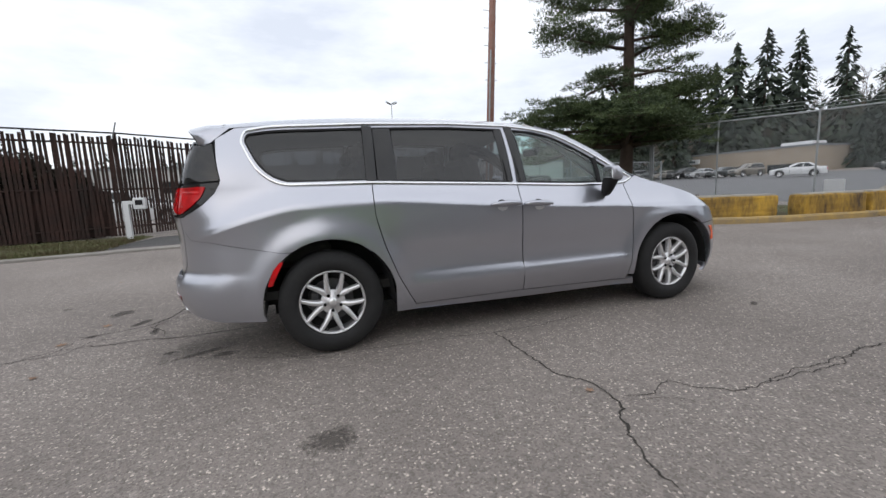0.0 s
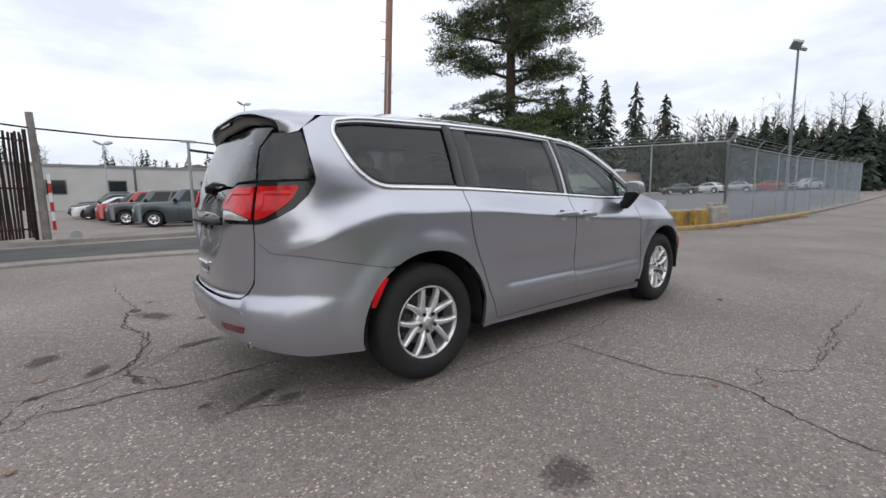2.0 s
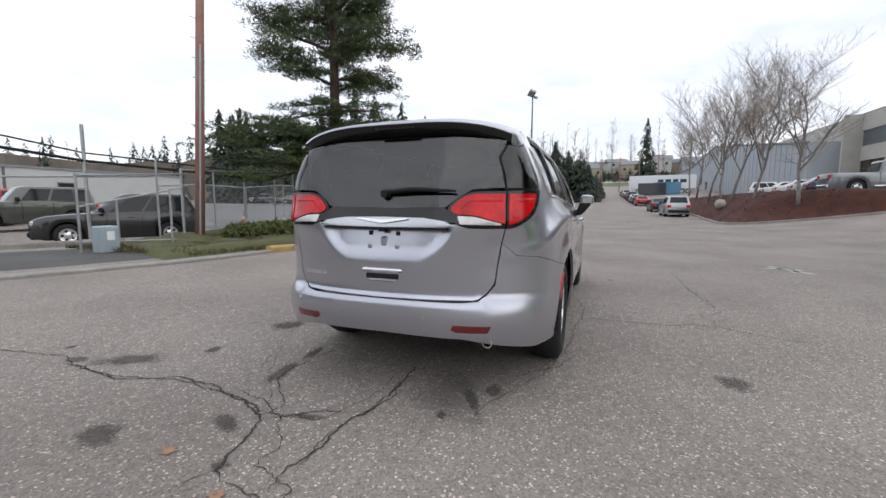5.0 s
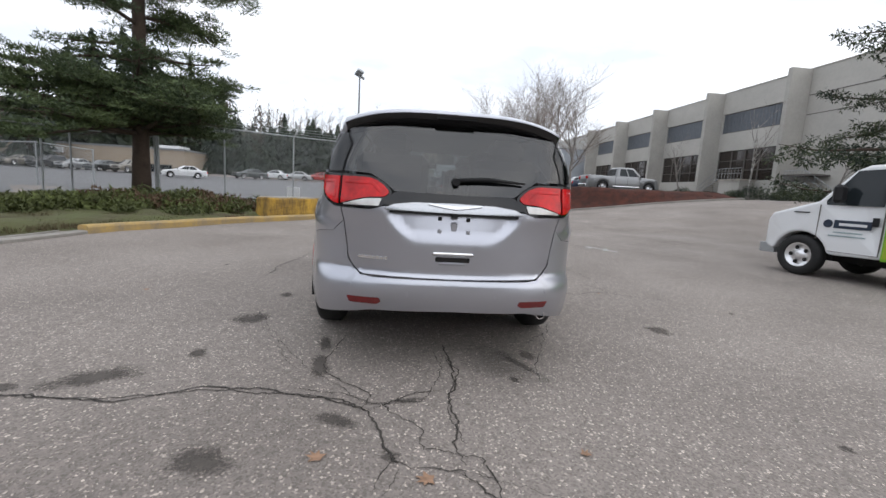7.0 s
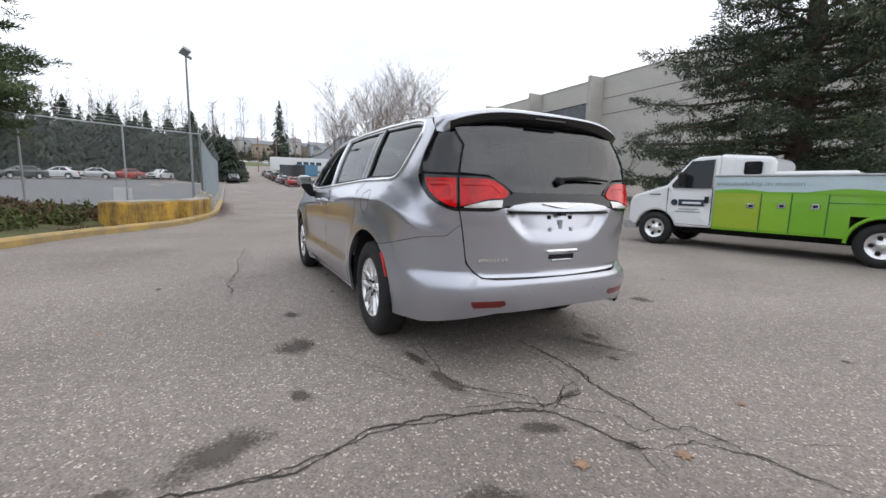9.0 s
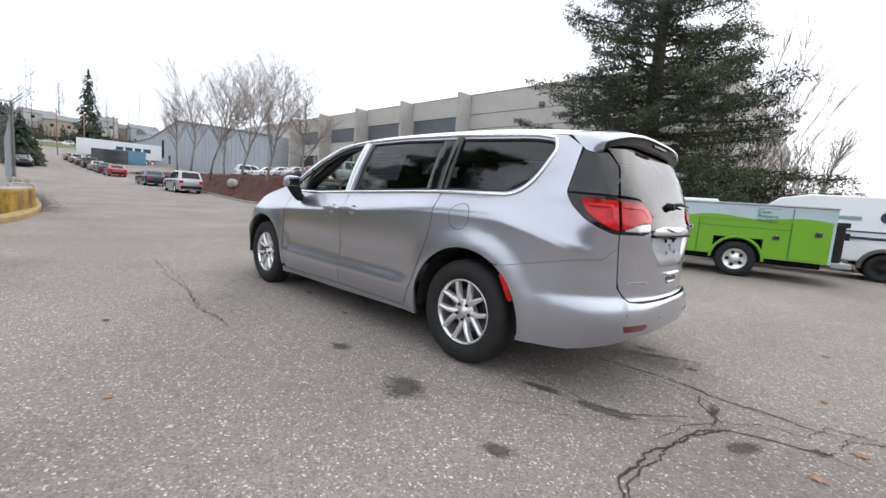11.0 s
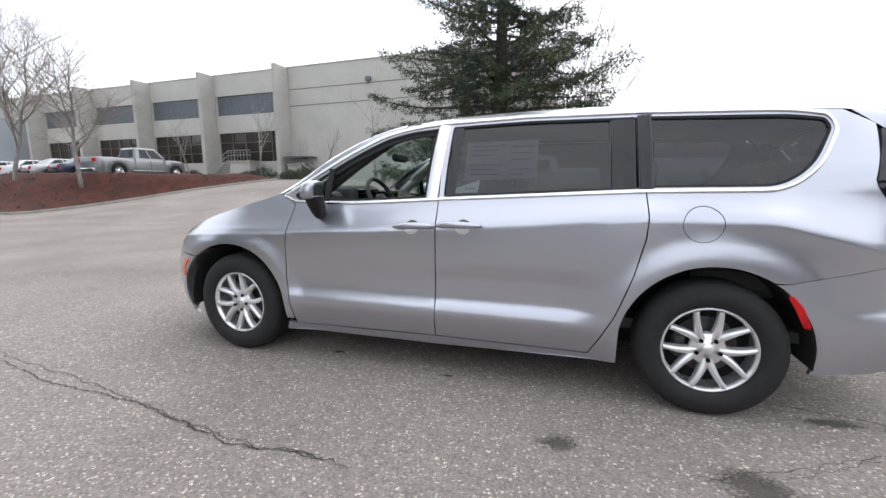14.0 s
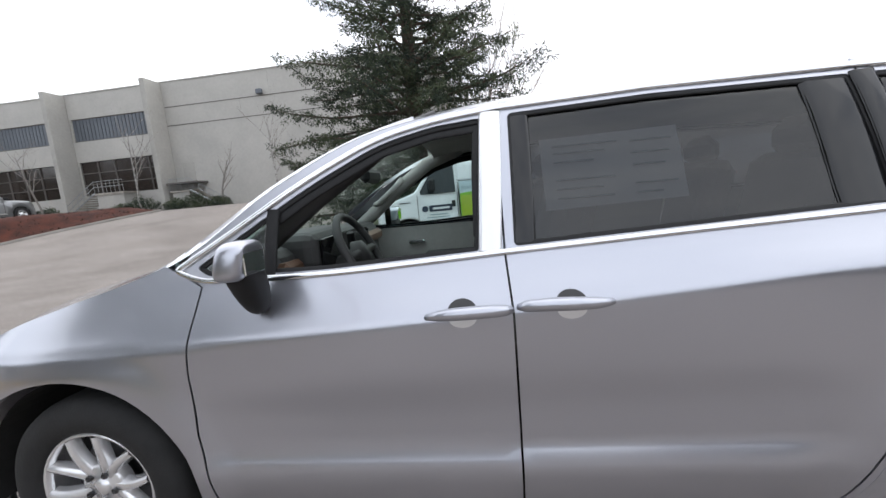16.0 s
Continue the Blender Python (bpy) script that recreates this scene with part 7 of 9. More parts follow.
def shrub(x, y, r, h, seed, material, label, z=None, n=420):
    rnd = random.Random(seed)
    vs, fs = [], []
    z = gz(x, y) if z is None else z
    for i in range(n):
        a, k = rnd.random() * math.tau, rnd.random() ** 0.5
        hh = h * (1 - 0.6 * k * k) * rnd.random() ** 0.6
        c = Vector((r * k * math.cos(a), r * k * math.sin(a), hh))
        tufts(rnd, vs, fs, c, 0.12, 3, 0.13, 0.035, 0.1, 1.0)
    for i in range(14):
        a = rnd.random() * math.tau
        o = len(vs)
        e = Vector((r * 0.6 * math.cos(a), r * 0.6 * math.sin(a), h * 0.8))
        vs += [Vector((-0.012, 0, 0)), Vector((0.012, 0, 0)), e]
        fs.append((o, o + 1, o + 2))
    ob = raw("shrub", vs, fs, material)
    ob.matrix_basis = pose(x, y, z)
    return tagged(ob, label, "shrub")


for x, y, r, h, sd in ((24.6, -28.9, 1.2, 1.3, 1), (26.2, -28.8, 0.9, 1.0, 2), (28.9, -28.7, 1.2, 1.3, 3), (37.6, -28.6, 0.9, 1.0, 4), (30.6, -28.5, 0.8, 0.9, 5), (22.6, -29.0, 0.8, 0.9, 6)):
    shrub(x, y, r, h, sd, M_SPRUCE, "clipped dark green shrub at the wall")
for x, y, r, h, sd in ((0.7, -18.6, 1.6, 3.4, 7), (2.0, -19.4, 1.8, 3.8, 8), (-0.4, -19.2, 1.2, 2.4, 9)):
    shrub(x, y, r, h, sd, M_SPRUCE, "tall dark evergreen bush behind the vehicles", gz(x, y), 2600)
for x, y, r, h, sd in ((-0.2, -26.5, 1.7, 3.2, 21), (-2.0, -27.0, 1.8, 3.4, 22), (-3.8, -27.2, 1.7, 3.0, 23), (-5.4, -27.6, 1.5, 2.6, 24)):
    shrub(x, y, r, h, sd, M_SHRUB, "tangled brown hedge behind the yard", gz(x, y), 2600)
for x, y, r, h, sd in ((-11.6, 11.2, 1.4, 3.9, 16), (-10.5, 11.6, 1.3, 3.8, 11), (-9.6, 12.0, 1.2, 3.6, 12), (-8.7, 12.4, 1.1, 3.2, 13), (-7.9, 12.8, 1.0, 2.8, 14), (-7.1, 13.3, 0.9, 2.3, 15)):
    shrub(x, y, r, h, sd, M_BRAMBLE, "dark overgrown brambles behind the rusty fence", gz(x, y), 5200)
rnd = random.Random(33)
for i in range(60):
    u = rnd.random()
    x, y = 7.2 + 5.0 * u + rnd.gauss(0, 0.6), 8.7 - 2.9 * u + rnd.gauss(0, 0.85)
    shrub(x, y, rnd.uniform(0.4, 0.8), rnd.uniform(0.22, 0.5), 40 + i, M_WEED if rnd.random() > u * 0.9 else M_SHRUB, "straggling low weeds with yellow-green and brown leaves", gz(x, y) + 0.05, 190)
for i in range(7):
    x, y = -6.8 - rnd.random() * 2, -19.5 - rnd.random() * 3
    shrub(x, y, 0.8, 1.6, 100 + i, M_SHRUB, "tangled brown brambles at the yard fence", gz(x, y), 260)


def blades(name, area, n, h, material, label, seed):
    """Grass tufts over a verge: area gives a place from two numbers."""
    rnd = random.Random(seed)
    vs, fs = [], []
    for i in range(n):
        x, y = area(rnd.random(), rnd.random())
        z = gz(x, y) + 0.05
        for k in range(3):
            a = rnd.random() * math.tau
            L = h * rnd.uniform(0.5, 1.3)
            o = len(vs)
            dx, dy = math.cos(a) * 0.010, math.sin(a) * 0.010
            px, py = x + rnd.gauss(0, 0.03), y + rnd.gauss(0, 0.03)
            vs += [(px - dx, py - dy, z), (px + dx, py + dy, z), (px + rnd.gauss(0, L * 0.4), py + rnd.gauss(0, L * 0.4), z + L)]
            fs.append((o, o + 1, o + 2))
    return tagged(raw(name, vs, fs, material), label, "grass", kind="stuff")


blades("grass_tufts", lambda u, v: (-12 + 7.6 * u, 6.9 + 0.62 * 1.0 * u + v * (2.6 + 0.6 * u)), 5200, 0.10, M_BLADE, "uneven grass tufts below the rusty fence", 1)
blades("grass_tufts", lambda u, v: (3.2 + 5.5 * u, 6.75 - 0.62 * u * 2.2 + v * (4.2 + 1.2 * u)), 6500, 0.10, M_BLADE, "weedy grass tufts behind the kerb", 2)
blades("dry_litter", lambda u, v: (8.5 + 7.5 * u, 4.7 - 1.9 * u + v * (3.5 - 2.9 * u)), 5200, 0.09, M_SHRUB, "dry brown leaves and stalks behind the kerb", 3)
# leaf litter swept against the road kerb
rnd = random.Random(9)
vs, fs = [], []
for i in range(900):
    x = 13.5 + 12 * rnd.random()
    y = 2.25 - 0.02 * (x - 14) - abs(rnd.gauss(0, 0.28)) + (0.25 if x < 15 else 0)
    s, a = rnd.uniform(0.02, 0.05), rnd.random() * math.tau
    o, z = len(vs), gz(x, y) + 0.006 + 0.02 * rnd.random()
    vs += [(x + s * math.cos(a + b), y + s * math.sin(a + b), z + 0.01 * rnd.random()) for b in (0, 1.5, 3.1, 4.6)]
    fs.append((o, o + 1, o + 2, o + 3))
tagged(raw("leaf_litter", vs, fs, M_MULCH), "brown leaf litter along the road kerb", "leaves", kind="stuff")
drape("south_verge", [(-30, -9.8), (-12, -10.9), (-6.4, -11.75), (-4.0, -13.25), (0, -14.1), (9, -13.5)], [(-30, -22), (-12, -22.5), (-6, -23.5), (-2, -24), (2, -25), (9, -25)], M_GRASS, "rough brown grass at the yard fence", "grass", 0.10, 10, 60, 0.07)
drape("fenced_lot", [(17.3, 3.0), (14.9, 7.6), (13.6, 10.2), (12.6, 12.2), (9.6, 14.6)], [(65.5, 3.0), (65.5, 15), (65.5, 30), (62, 52), (30, 58)], M_ASPHALT_MID, "newer blue-grey asphalt of the fenced lot", "pavement", 0.012, 24, 40, 0.0)
kerb("south_kerb", spline([(-30, -9.7), (-12, -10.8), (-6.4, -11.6), (-4.0, -13.1), (0, -13.95), (9, -13.35)], 0.8), 0.18, 0.11, M_KERB, "worn concrete kerb at the far side of the lot")
blades("grass_tufts", lambda u, v: (-13 + 11 * u, -11.4 - 1.2 * u - v * 6), 3500, 0.12, M_BLADE, "long dry grass round the hydrant", 5)


# ---- far woods and hills ----
def far_fir(rnd, vs, fs, x, y, z, h, r, steps=9):
    """A bushy conifer of many small drooping sprays, thick below and ragged at the top."""
    ph, lean = rnd.random() * 6, rnd.gauss(0, 0.12)
    n = 26 * steps
    for i in range(n):
        u = 0.04 + 0.96 * (i + rnd.random()) / n
        u = 1 - (1 - u) ** 0.72
        a = rnd.random() * math.tau
        rr = r * min(1.0, (1 - u) ** 0.8 * 1.12) * (0.86 + 0.20 * math.sin(u * 34 + ph) + 0.16 * math.sin(3 * a + ph + u * 7)) + 0.12
        q = rr * rnd.uniform(0.45, 1.08) * (1 + lean * math.cos(a + ph))
        c, s = math.cos(a), math.sin(a)
        w = (0.10 * r + 0.22) * rnd.uniform(0.7, 1.4) * (1.1 - 0.6 * u)
        px, py, pz = x + q * c, y + q * s, z + h * u
        o = len(vs)
        vs += [(px - c * w * 0.9, py - s * w * 0.9, pz + w * 0.9), (px - s * w * 0.8, py + c * w * 0.8, pz - w * rnd.uniform(0.1, 0.7)), (px + c * w * 0.9, py + s * w * 0.9, pz - w * rnd.uniform(0.2, 0.9)), (px + s * w * 0.8, py - c * w * 0.8, pz - w * rnd.uniform(0.1, 0.7))]
        fs += [(o, o + 1, o + 2), (o, o + 2, o + 3)]
    o = len(vs)
    vs += [(x - 0.15, y, z - 1), (x + 0.15, y, z - 1), (x, y, z + h * 1.0)]
    fs.append((o, o + 1, o + 2))


def far_bare(rnd, vs, fs, x, y, z, h, n=46):
    ax = Vector((x, y, 0)).normalized()
    sd = Vector((-ax.y, ax.x, 0))
    o = len(vs)
    vs += [Vector((x, y, z - 1)) - sd * 0.11, Vector((x, y, z - 1)) + sd * 0.11, Vector((x, y, z + h))]
    fs.append((o, o + 1, o + 2))
    for i in range(n):
        z0 = z + h * rnd.uniform(0.2, 0.95)
        L = h * rnd.uniform(0.08, 0.30) * (1.1 - (z0 - z) / h * 0.7)
        d = Vector((rnd.gauss(0, 1), rnd.gauss(0, 1), abs(rnd.gauss(1.3, 0.5)))).normalized() * L
        s = d.cross(ax).normalized() * 0.035
        p = Vector((x, y, z0))
        o = len(vs)
        vs += [p - s, p + s, p + d]
        fs.append((o, o + 1, o + 2))
        for b in range(2):
            e = (d + Vector((rnd.gauss(0, 0.5), rnd.gauss(0, 0.5), 0.2)) * L * 0.7).normalized() * L * 0.6
            s2 = e.cross(ax).normalized() * 0.02
            o = len(vs)
            vs += [p + d * 0.5 - s2, p + d * 0.5 + s2, p + d * 0.5 + e]
            fs.append((o, o + 1, o + 2))


EYE_Z = 1.1
fir_v, fir_f, bare_v, bare_f = [], [], [], []
rnd = random.Random(77)
tops = curve([-30, -12, -2, 4, 12, 20, 27, 33, 40, 47, 54, 62, 70, 80, 95, 120], [4.5, 4.5, 7.2, 8.0, 8.8, 9.8, 10.5, 10.5, 10.5, 9.5, 7.6, 7.0, 7.4, 6.4, 6.0, 5.5])
for i in range(330):
    az = 1 + 119 * ((i + rnd.random()) / 250) if i < 250 else rnd.uniform(1, 50)
    d = rnd.uniform(98, 150)
    el = tops(az) * rnd.uniform(0.55, 1.0)
    x, y = d * math.cos(radians(az)), d * math.sin(radians(az))
    z = gz(x, y) - 1
    h = max(4.0, EYE_Z + d * math.tan(radians(el)) - z)
    if rnd.random() < (0.2 if az < 12 else 0.42 if az < 50 else 0.6):
        far_fir(rnd, fir_v, fir_f, x, y, z, h, h * rnd.uniform(0.14, 0.2))
    else:
        far_bare(rnd, bare_v, bare_f, x, y, z, h)
# thick conifers round the end of the fenced lot
for i in range(150):
    az, d = rnd.uniform(-1.1, 24), rnd.uniform(76, 98)
    x, y = d * math.cos(radians(az)), d * math.sin(radians(az))
    z = gz(x, y) - 1
    bare = rnd.random() < 0.22
    el = (3.0 + 3.6 * smooth(-1.2, 2.2, az)) * rnd.uniform(0.75, 1.12) + (3.0 if bare and az > 2 else 0.0)
    h = EYE_Z + d * math.tan(radians(el)) - z
    if bare:
        far_bare(rnd, bare_v, bare_f, x, y, z, h)
    else:
        far_fir(rnd, fir_v, fir_f, x, y, z, h, h * rnd.uniform(0.24, 0.34), 16)
# the tall firs that stand out of the wood
for az, el, d in ((32, 15.0, 96), (34.5, 14.2, 92), (36.5, 12.5, 95), (29.3, 14.2, 100), (25.7, 13.6, 98), (22.5, 11.8, 104), (46.2, 11.6, 88), (43.8, 10.8, 90), (48.5, 11.3, 86), (15.5, 8.6, 100), (4.6, 8.4, 72), (9.0, 8.0, 74), (12.2, 8.3, 76), (40.1, 10.5, 80), (45.6, 11.3, 80), (47.2, 11.0, 82)):
    x, y = d * math.cos(radians(az)), d * math.sin(radians(az))
    z = gz(x, y) - 1
    t = thing("fir_tree", pose(x, y, z), "tall dark fir at the edge of the far wood", "tree", "tall firs")
    a, b = [], []
    h = EYE_Z + d * math.tan(radians(el)) - z
    far_fir(rnd, a, b, 0, 0, 0, h, h * rnd.uniform(0.17, 0.24), 26)
    raw("crown", a, b, M_FARFIR, t, kind="stuff")
    part("trunk", tube(bmesh.new(), [(0, 0, -1), (0, 0, h * 0.9)], [0.4, 0.05], 6), M_BARK, t)
for i in range(46):
    az, d = rnd.uniform(-16, 14), rnd.uniform(215, 280)
    x, y = d * math.cos(radians(az)), d * math.sin(radians(az))
    z = EYE_Z + d * math.tan(radians(3.6))
    far_bare(rnd, bare_v, bare_f, x, y, z, EYE_Z + d * math.tan(radians(rnd.uniform(6.5, 10.8))) - z, 60)
for i in range(420):
    az = rnd.uniform(-16, 3)
    d = rnd.uniform(198, 290)
    x, y = d * math.cos(radians(az)), d * math.sin(radians(az))
    z = EYE_Z + d * math.tan(radians(2.6 + 1.7 * smooth(200, 290, d)))
    if rnd.random() < 0.12:
        far_fir(rnd, fir_v, fir_f, x, y, z - 2, rnd.uniform(5, 10), 2.6)
    else:
        far_bare(rnd, bare_v, bare_f, x, y, z - 2, rnd.uniform(4, 9), 36)
tagged(raw("far_wood", fir_v, fir_f, M_FARFIR), "far belt of dark conifers beyond the lots", "woods", kind="stuff")
tagged(raw("far_bare_wood", bare_v, bare_f, M_FARBARE), "far leafless brown trees among the conifers", "woods", kind="stuff")
d, az = 165, -5.9
x, y = d * math.cos(radians(az)), d * math.sin(radians(az))
t = thing("fir_tree", pose(x, y, 8), "single tall fir on the far hillside", "tree", "tall firs")
a, b = [], []
far_fir(rnd, a, b, 0, 0, 0, 23.5, 3.9, 30)
raw("crown", a, b, M_FARFIR, t, kind="stuff")
part("trunk", tube(bmesh.new(), [(0, 0, -2), (0, 0, 20)], [0.45, 0.05], 6), M_BARK, t)
# hillside beyond the road's end
vs, fs = [], []
NX, NY = 24, 40
for j in range(NY + 1):
    for i in range(NX + 1):
        az = -32 + 44 * j / NY
        d = 135 + 420 * (i / NX) ** 1.5
        z = gz(d, 0) * smooth(165, 135, d) + (EYE_Z + d * math.tan(radians(1.5 + 1.3 * smooth(135, 200, d) + 1.9 * smooth(200, 320, d)))) * smooth(135, 165, d) - 0.3
        z *= smooth(-32, -20, az) * 0.9 + 0.1
        vs.append((d * math.cos(radians(az)), d * math.sin(radians(az)), z + 2.2 * noise.noise((d * 0.02, az * 0.2, 0)) * smooth(150, 220, d)))
for j in range(NY):
    for i in range(NX):
        q = j * (NX + 1) + i
        fs.append((q, q + 1, q + NX + 2, q + NX + 1))
tagged(raw("far_hillside", vs, fs, M_FIELD, smooth=True), "grassy far hillside at the road's end", "hill", kind="structure")
# brown brush of the wood floor
vs, fs = [], []
for j in range(64):
    az = -4 + 128 * j / 63
    d = 96 + 8 * math.sin(j)
    for k, el in enumerate((-1.2, smooth(-1.5, 3, az) * tops(az) * ((0.42 if az < 20 else 0.62) + 0.14 * noise.noise((j * 0.7, 0, 3))))):
        dd = d + 14 * k
        vs.append((dd * math.cos(radians(az)), dd * math.sin(radians(az)), EYE_Z + dd * math.tan(radians(el))))
fs = [(2 * j, 2 * j + 2, 2 * j + 3, 2 * j + 1) for j in range(63)]
tagged(raw("wood_floor", vs, fs, M_FARBARE), "brown brushy slope under the far trees", "hill", kind="structure")

# ---- other vehicles ----
def simple_wheel(parent, x, y, r, width=0.22, rim=None, rr=None):
    w = new("wheel", None)
    w.parent = parent
    w.matrix_basis = pose(x, y, r, 0, 0, 0 if y > 0 else 180)
    h = width / 2
    rr = rr or r * 0.62
    part("tyre", lathe(bmesh.new(), [(h - 0.04, rr - 0.01), (h - 0.01, rr + 0.01), (h, (r + rr) / 2), (h - 0.02, r - 0.02), (h - 0.05, r), (-h + 0.05, r), (-h, r - 0.03), (-h, rr)], 28), M_RUBBER, w, smooth=True)
    ri = part("rim", lathe(bmesh.new(), [(h - 0.05, 0.0), (h - 0.04, rr * 0.28), (h - 0.07, rr * 0.36), (h - 0.08, rr * 0.8), (h - 0.03, rr * 0.92), (h - 0.03, rr)], 28), rim or M_ALLOY, w, smooth=True)
    for k in range(5):
        a = k * math.tau / 5
        part("rim_hole", lathe(bmesh.new(), [(h - 0.058, 0.0), (h - 0.060, rr * 0.17)], 10, "y", Matrix.Translation((rr * 0.6 * math.cos(a), 0.003, rr * 0.6 * math.sin(a)))), M_LINER, ri)
    return w


PAINTS = {}


def paint(name, col, metal=0.0, rough=0.3):
    if name not in PAINTS:
        PAINTS[name] = mat(name, col, rough, metal, 0.05, 1.0, coat=0.7)
    return PAINTS[name]


G_CAR = mat("dark_car_glass", (0.02, 0.025, 0.028), 0.06, 0, 0.1, 3, spec=0.32)
CARS = {
    # half width, wheelbase, wheel radius, line of the body's top, cabin (rear base, rear roof, front roof, front base), roof, side windows
    "suv": (0.92, 2.7, 0.36, [(-0.98, 0.80), (-0.95, 0.98), (-0.85, 1.07), (1.8, 1.06), (2.45, 1.03), (3.2, 0.95), (3.5, 0.84), (3.6, 0.62)], (-0.92, -0.60, 1.25, 2.15), 1.70, ((0.03, 0.24), (0.27, 0.58), (0.61, 0.95))),
    "sedan": (0.90, 2.75, 0.33, [(-1.05, 0.72), (-1.02, 0.90), (-0.85, 0.97), (-0.2, 0.985), (2.2, 0.95), (2.9, 0.89), (3.45, 0.76), (3.62, 0.58)], (-0.45, 0.32, 1.35, 2.35), 1.44, ((0.10, 0.48), (0.52, 0.93))),
    "hatch": (0.90, 2.57, 0.35, [(-0.84, 0.80), (-0.80, 1.0), (-0.7, 1.08), (1.8, 1.09), (2.5, 1.08), (3.2, 1.01), (3.33, 0.92), (3.40, 0.62)], (-0.76, -0.60, 1.55, 2.02), 1.69, ((0.03, 0.22), (0.26, 0.58), (0.62, 0.96))),
    "pickup": (1.0, 3.7, 0.40, [(-1.25, 0.9), (-1.22, 1.20), (-1.1, 1.22), (1.3, 1.20), (3.0, 1.20), (3.7, 1.18), (4.35, 1.10), (4.55, 0.95), (4.62, 0.62)], (1.0, 1.18, 2.55, 3.30), 1.92, ((0.08, 0.46), (0.50, 0.94))),
}


def car(kind, x, y, rot, material, label, group="", z=None):
    W, wb, r, prof, (r0, r1, r2, r3), roof, panes = CARS[kind]
    c = thing({"suv": "suv", "sedan": "sedan", "hatch": "small_suv", "pickup": "pickup_truck"}[kind], pose(x, y, gz(x, y) if z is None else z, 0, 0, rot), label, "pickup" if kind == "pickup" else "car", group)
    top = curve([p[0] for p in prof], [p[1] for p in prof])
    x0, x1 = prof[0][0], prof[-1][0]
    ra = r + 0.065
    xs = {x0, x0 + 0.03, x0 + 0.1, x0 + 0.2, x1 - 0.03, x1 - 0.1, x1 - 0.2, x1 - 0.35}
    xs |= {x0 + 0.2 + (x1 - x0 - 0.55) * i / 16 for i in range(17)}
    for cx in (0.0, wb):
        xs = {q for q in xs if abs(q - cx) > ra + 0.03}
        xs |= {cx + sg * ra * math.sin(radians(a)) for a in (0, 15, 30, 45, 58, 70, 80, 88) for sg in (-1, 1)} | {cx - ra - 0.004, cx + ra + 0.004}
    bm = bmesh.new()
    rows = []
    for xx in sorted(q for q in xs if x0 <= q <= x1):
        w = W * (1 - 0.16 * smooth(0.30, 0.0, xx - x0) ** 2 - 0.30 * smooth(0.62, 0.0, x1 - xx) ** 2)
        zt, zb = top(xx), 0.25
        for cx in (0.0, wb):
            q = abs(xx - cx)
            if q <= ra:
                zb = max(zb, r + math.sqrt(max(0.0, ra * ra - q * q)))
        zb = min(zb, zt - 0.12)
        hh = zt - zb
        sec = [(w * 0.95, zb), (w * 0.985, zb + hh * 0.15), (w, zb + hh * 0.42), (w * 0.992, zb + hh * 0.70), (w * 0.965, zt - 0.05), (w * 0.92, zt - 0.012), (w * 0.80, zt + 0.004)]
        rows.append([bm.verts.new((xx, s * a, b)) for s, q in ((1, sec), (-1, sec[::-1])) for a, b in q])
    for a, b in zip(rows, rows[1:]):
        for j in range(13):
            bm.faces.new((a[j], b[j], b[j + 1], a[j + 1]))
    bm.faces.new(rows[0][::-1])
    bm.faces.new(rows[-1])
    bmesh.ops.recalc_face_normals(bm, faces=bm.faces)
    body = part("body", bm, material, c, smooth=True)
    part("underside", boxes((x0 + 0.2, x1 - 0.3, -W * 0.78, W * 0.78, 0.22, 0.6), (-ra, ra, -W * 0.72, W * 0.72, 0.3, r + ra - 0.02), (wb - ra, wb + ra, -W * 0.72, W * 0.72, 0.3, r + ra - 0.02)), M_LINER, c)
    bz = top(1.0) - 0.03
    def edge_x(k):
        return r0 + (r1 - r0) * k, r3 + (r2 - r3) * k
    def half(k):
        return W * (0.93 - 0.17 * k - 0.03 * k * k)
    bm = bmesh.new()
    ring = []
    for k, inset in ((0, 0), (0.3, 0), (0.6, 0), (0.84, 0), (0.93, 0.02), (0.985, 0.07), (1.0, 0.16)):
        (xa, xb), w = edge_x(k), half(min(k, 0.9)) - inset
        xa, xb = xa + inset, xb - inset
        ring.append([bm.verts.new(p + (bz + (roof - bz) * k,)) for p in ((xa, 0.0), (xa, -w * 0.80), (xa + 0.05, -w * 0.93), (xa + 0.16, -w), ((xa + xb) / 2, -w), (xb - 0.30, -w), (xb - 0.10, -w * 0.90), (xb, -w * 0.70), (xb + 0.04, 0.0),
                     (xb, w * 0.70), (xb - 0.10, w * 0.90), (xb - 0.30, w), ((xa + xb) / 2, w), (xa + 0.16, w), (xa + 0.05, w * 0.93), (xa, w * 0.80))])
    for a, b in zip(ring, ring[1:]):
        for j in range(16):
            bm.faces.new((a[j], a[(j + 1) % 16], b[(j + 1) % 16], b[j]))
    bm.faces.new(ring[-1])
    bmesh.ops.recalc_face_normals(bm, faces=bm.faces)
    part("cabin", bm, material, c, smooth=True)
    K0, K1 = 0.10, 0.84
    zk = lambda k: bz + (roof - bz) * k
    def pane(name, quad):
        bm = bmesh.new()
        bm.faces.new([bm.verts.new(p) for p in quad])
        bmesh.ops.recalc_face_normals(bm, faces=bm.faces)
        part(name, bm, G_CAR, c)
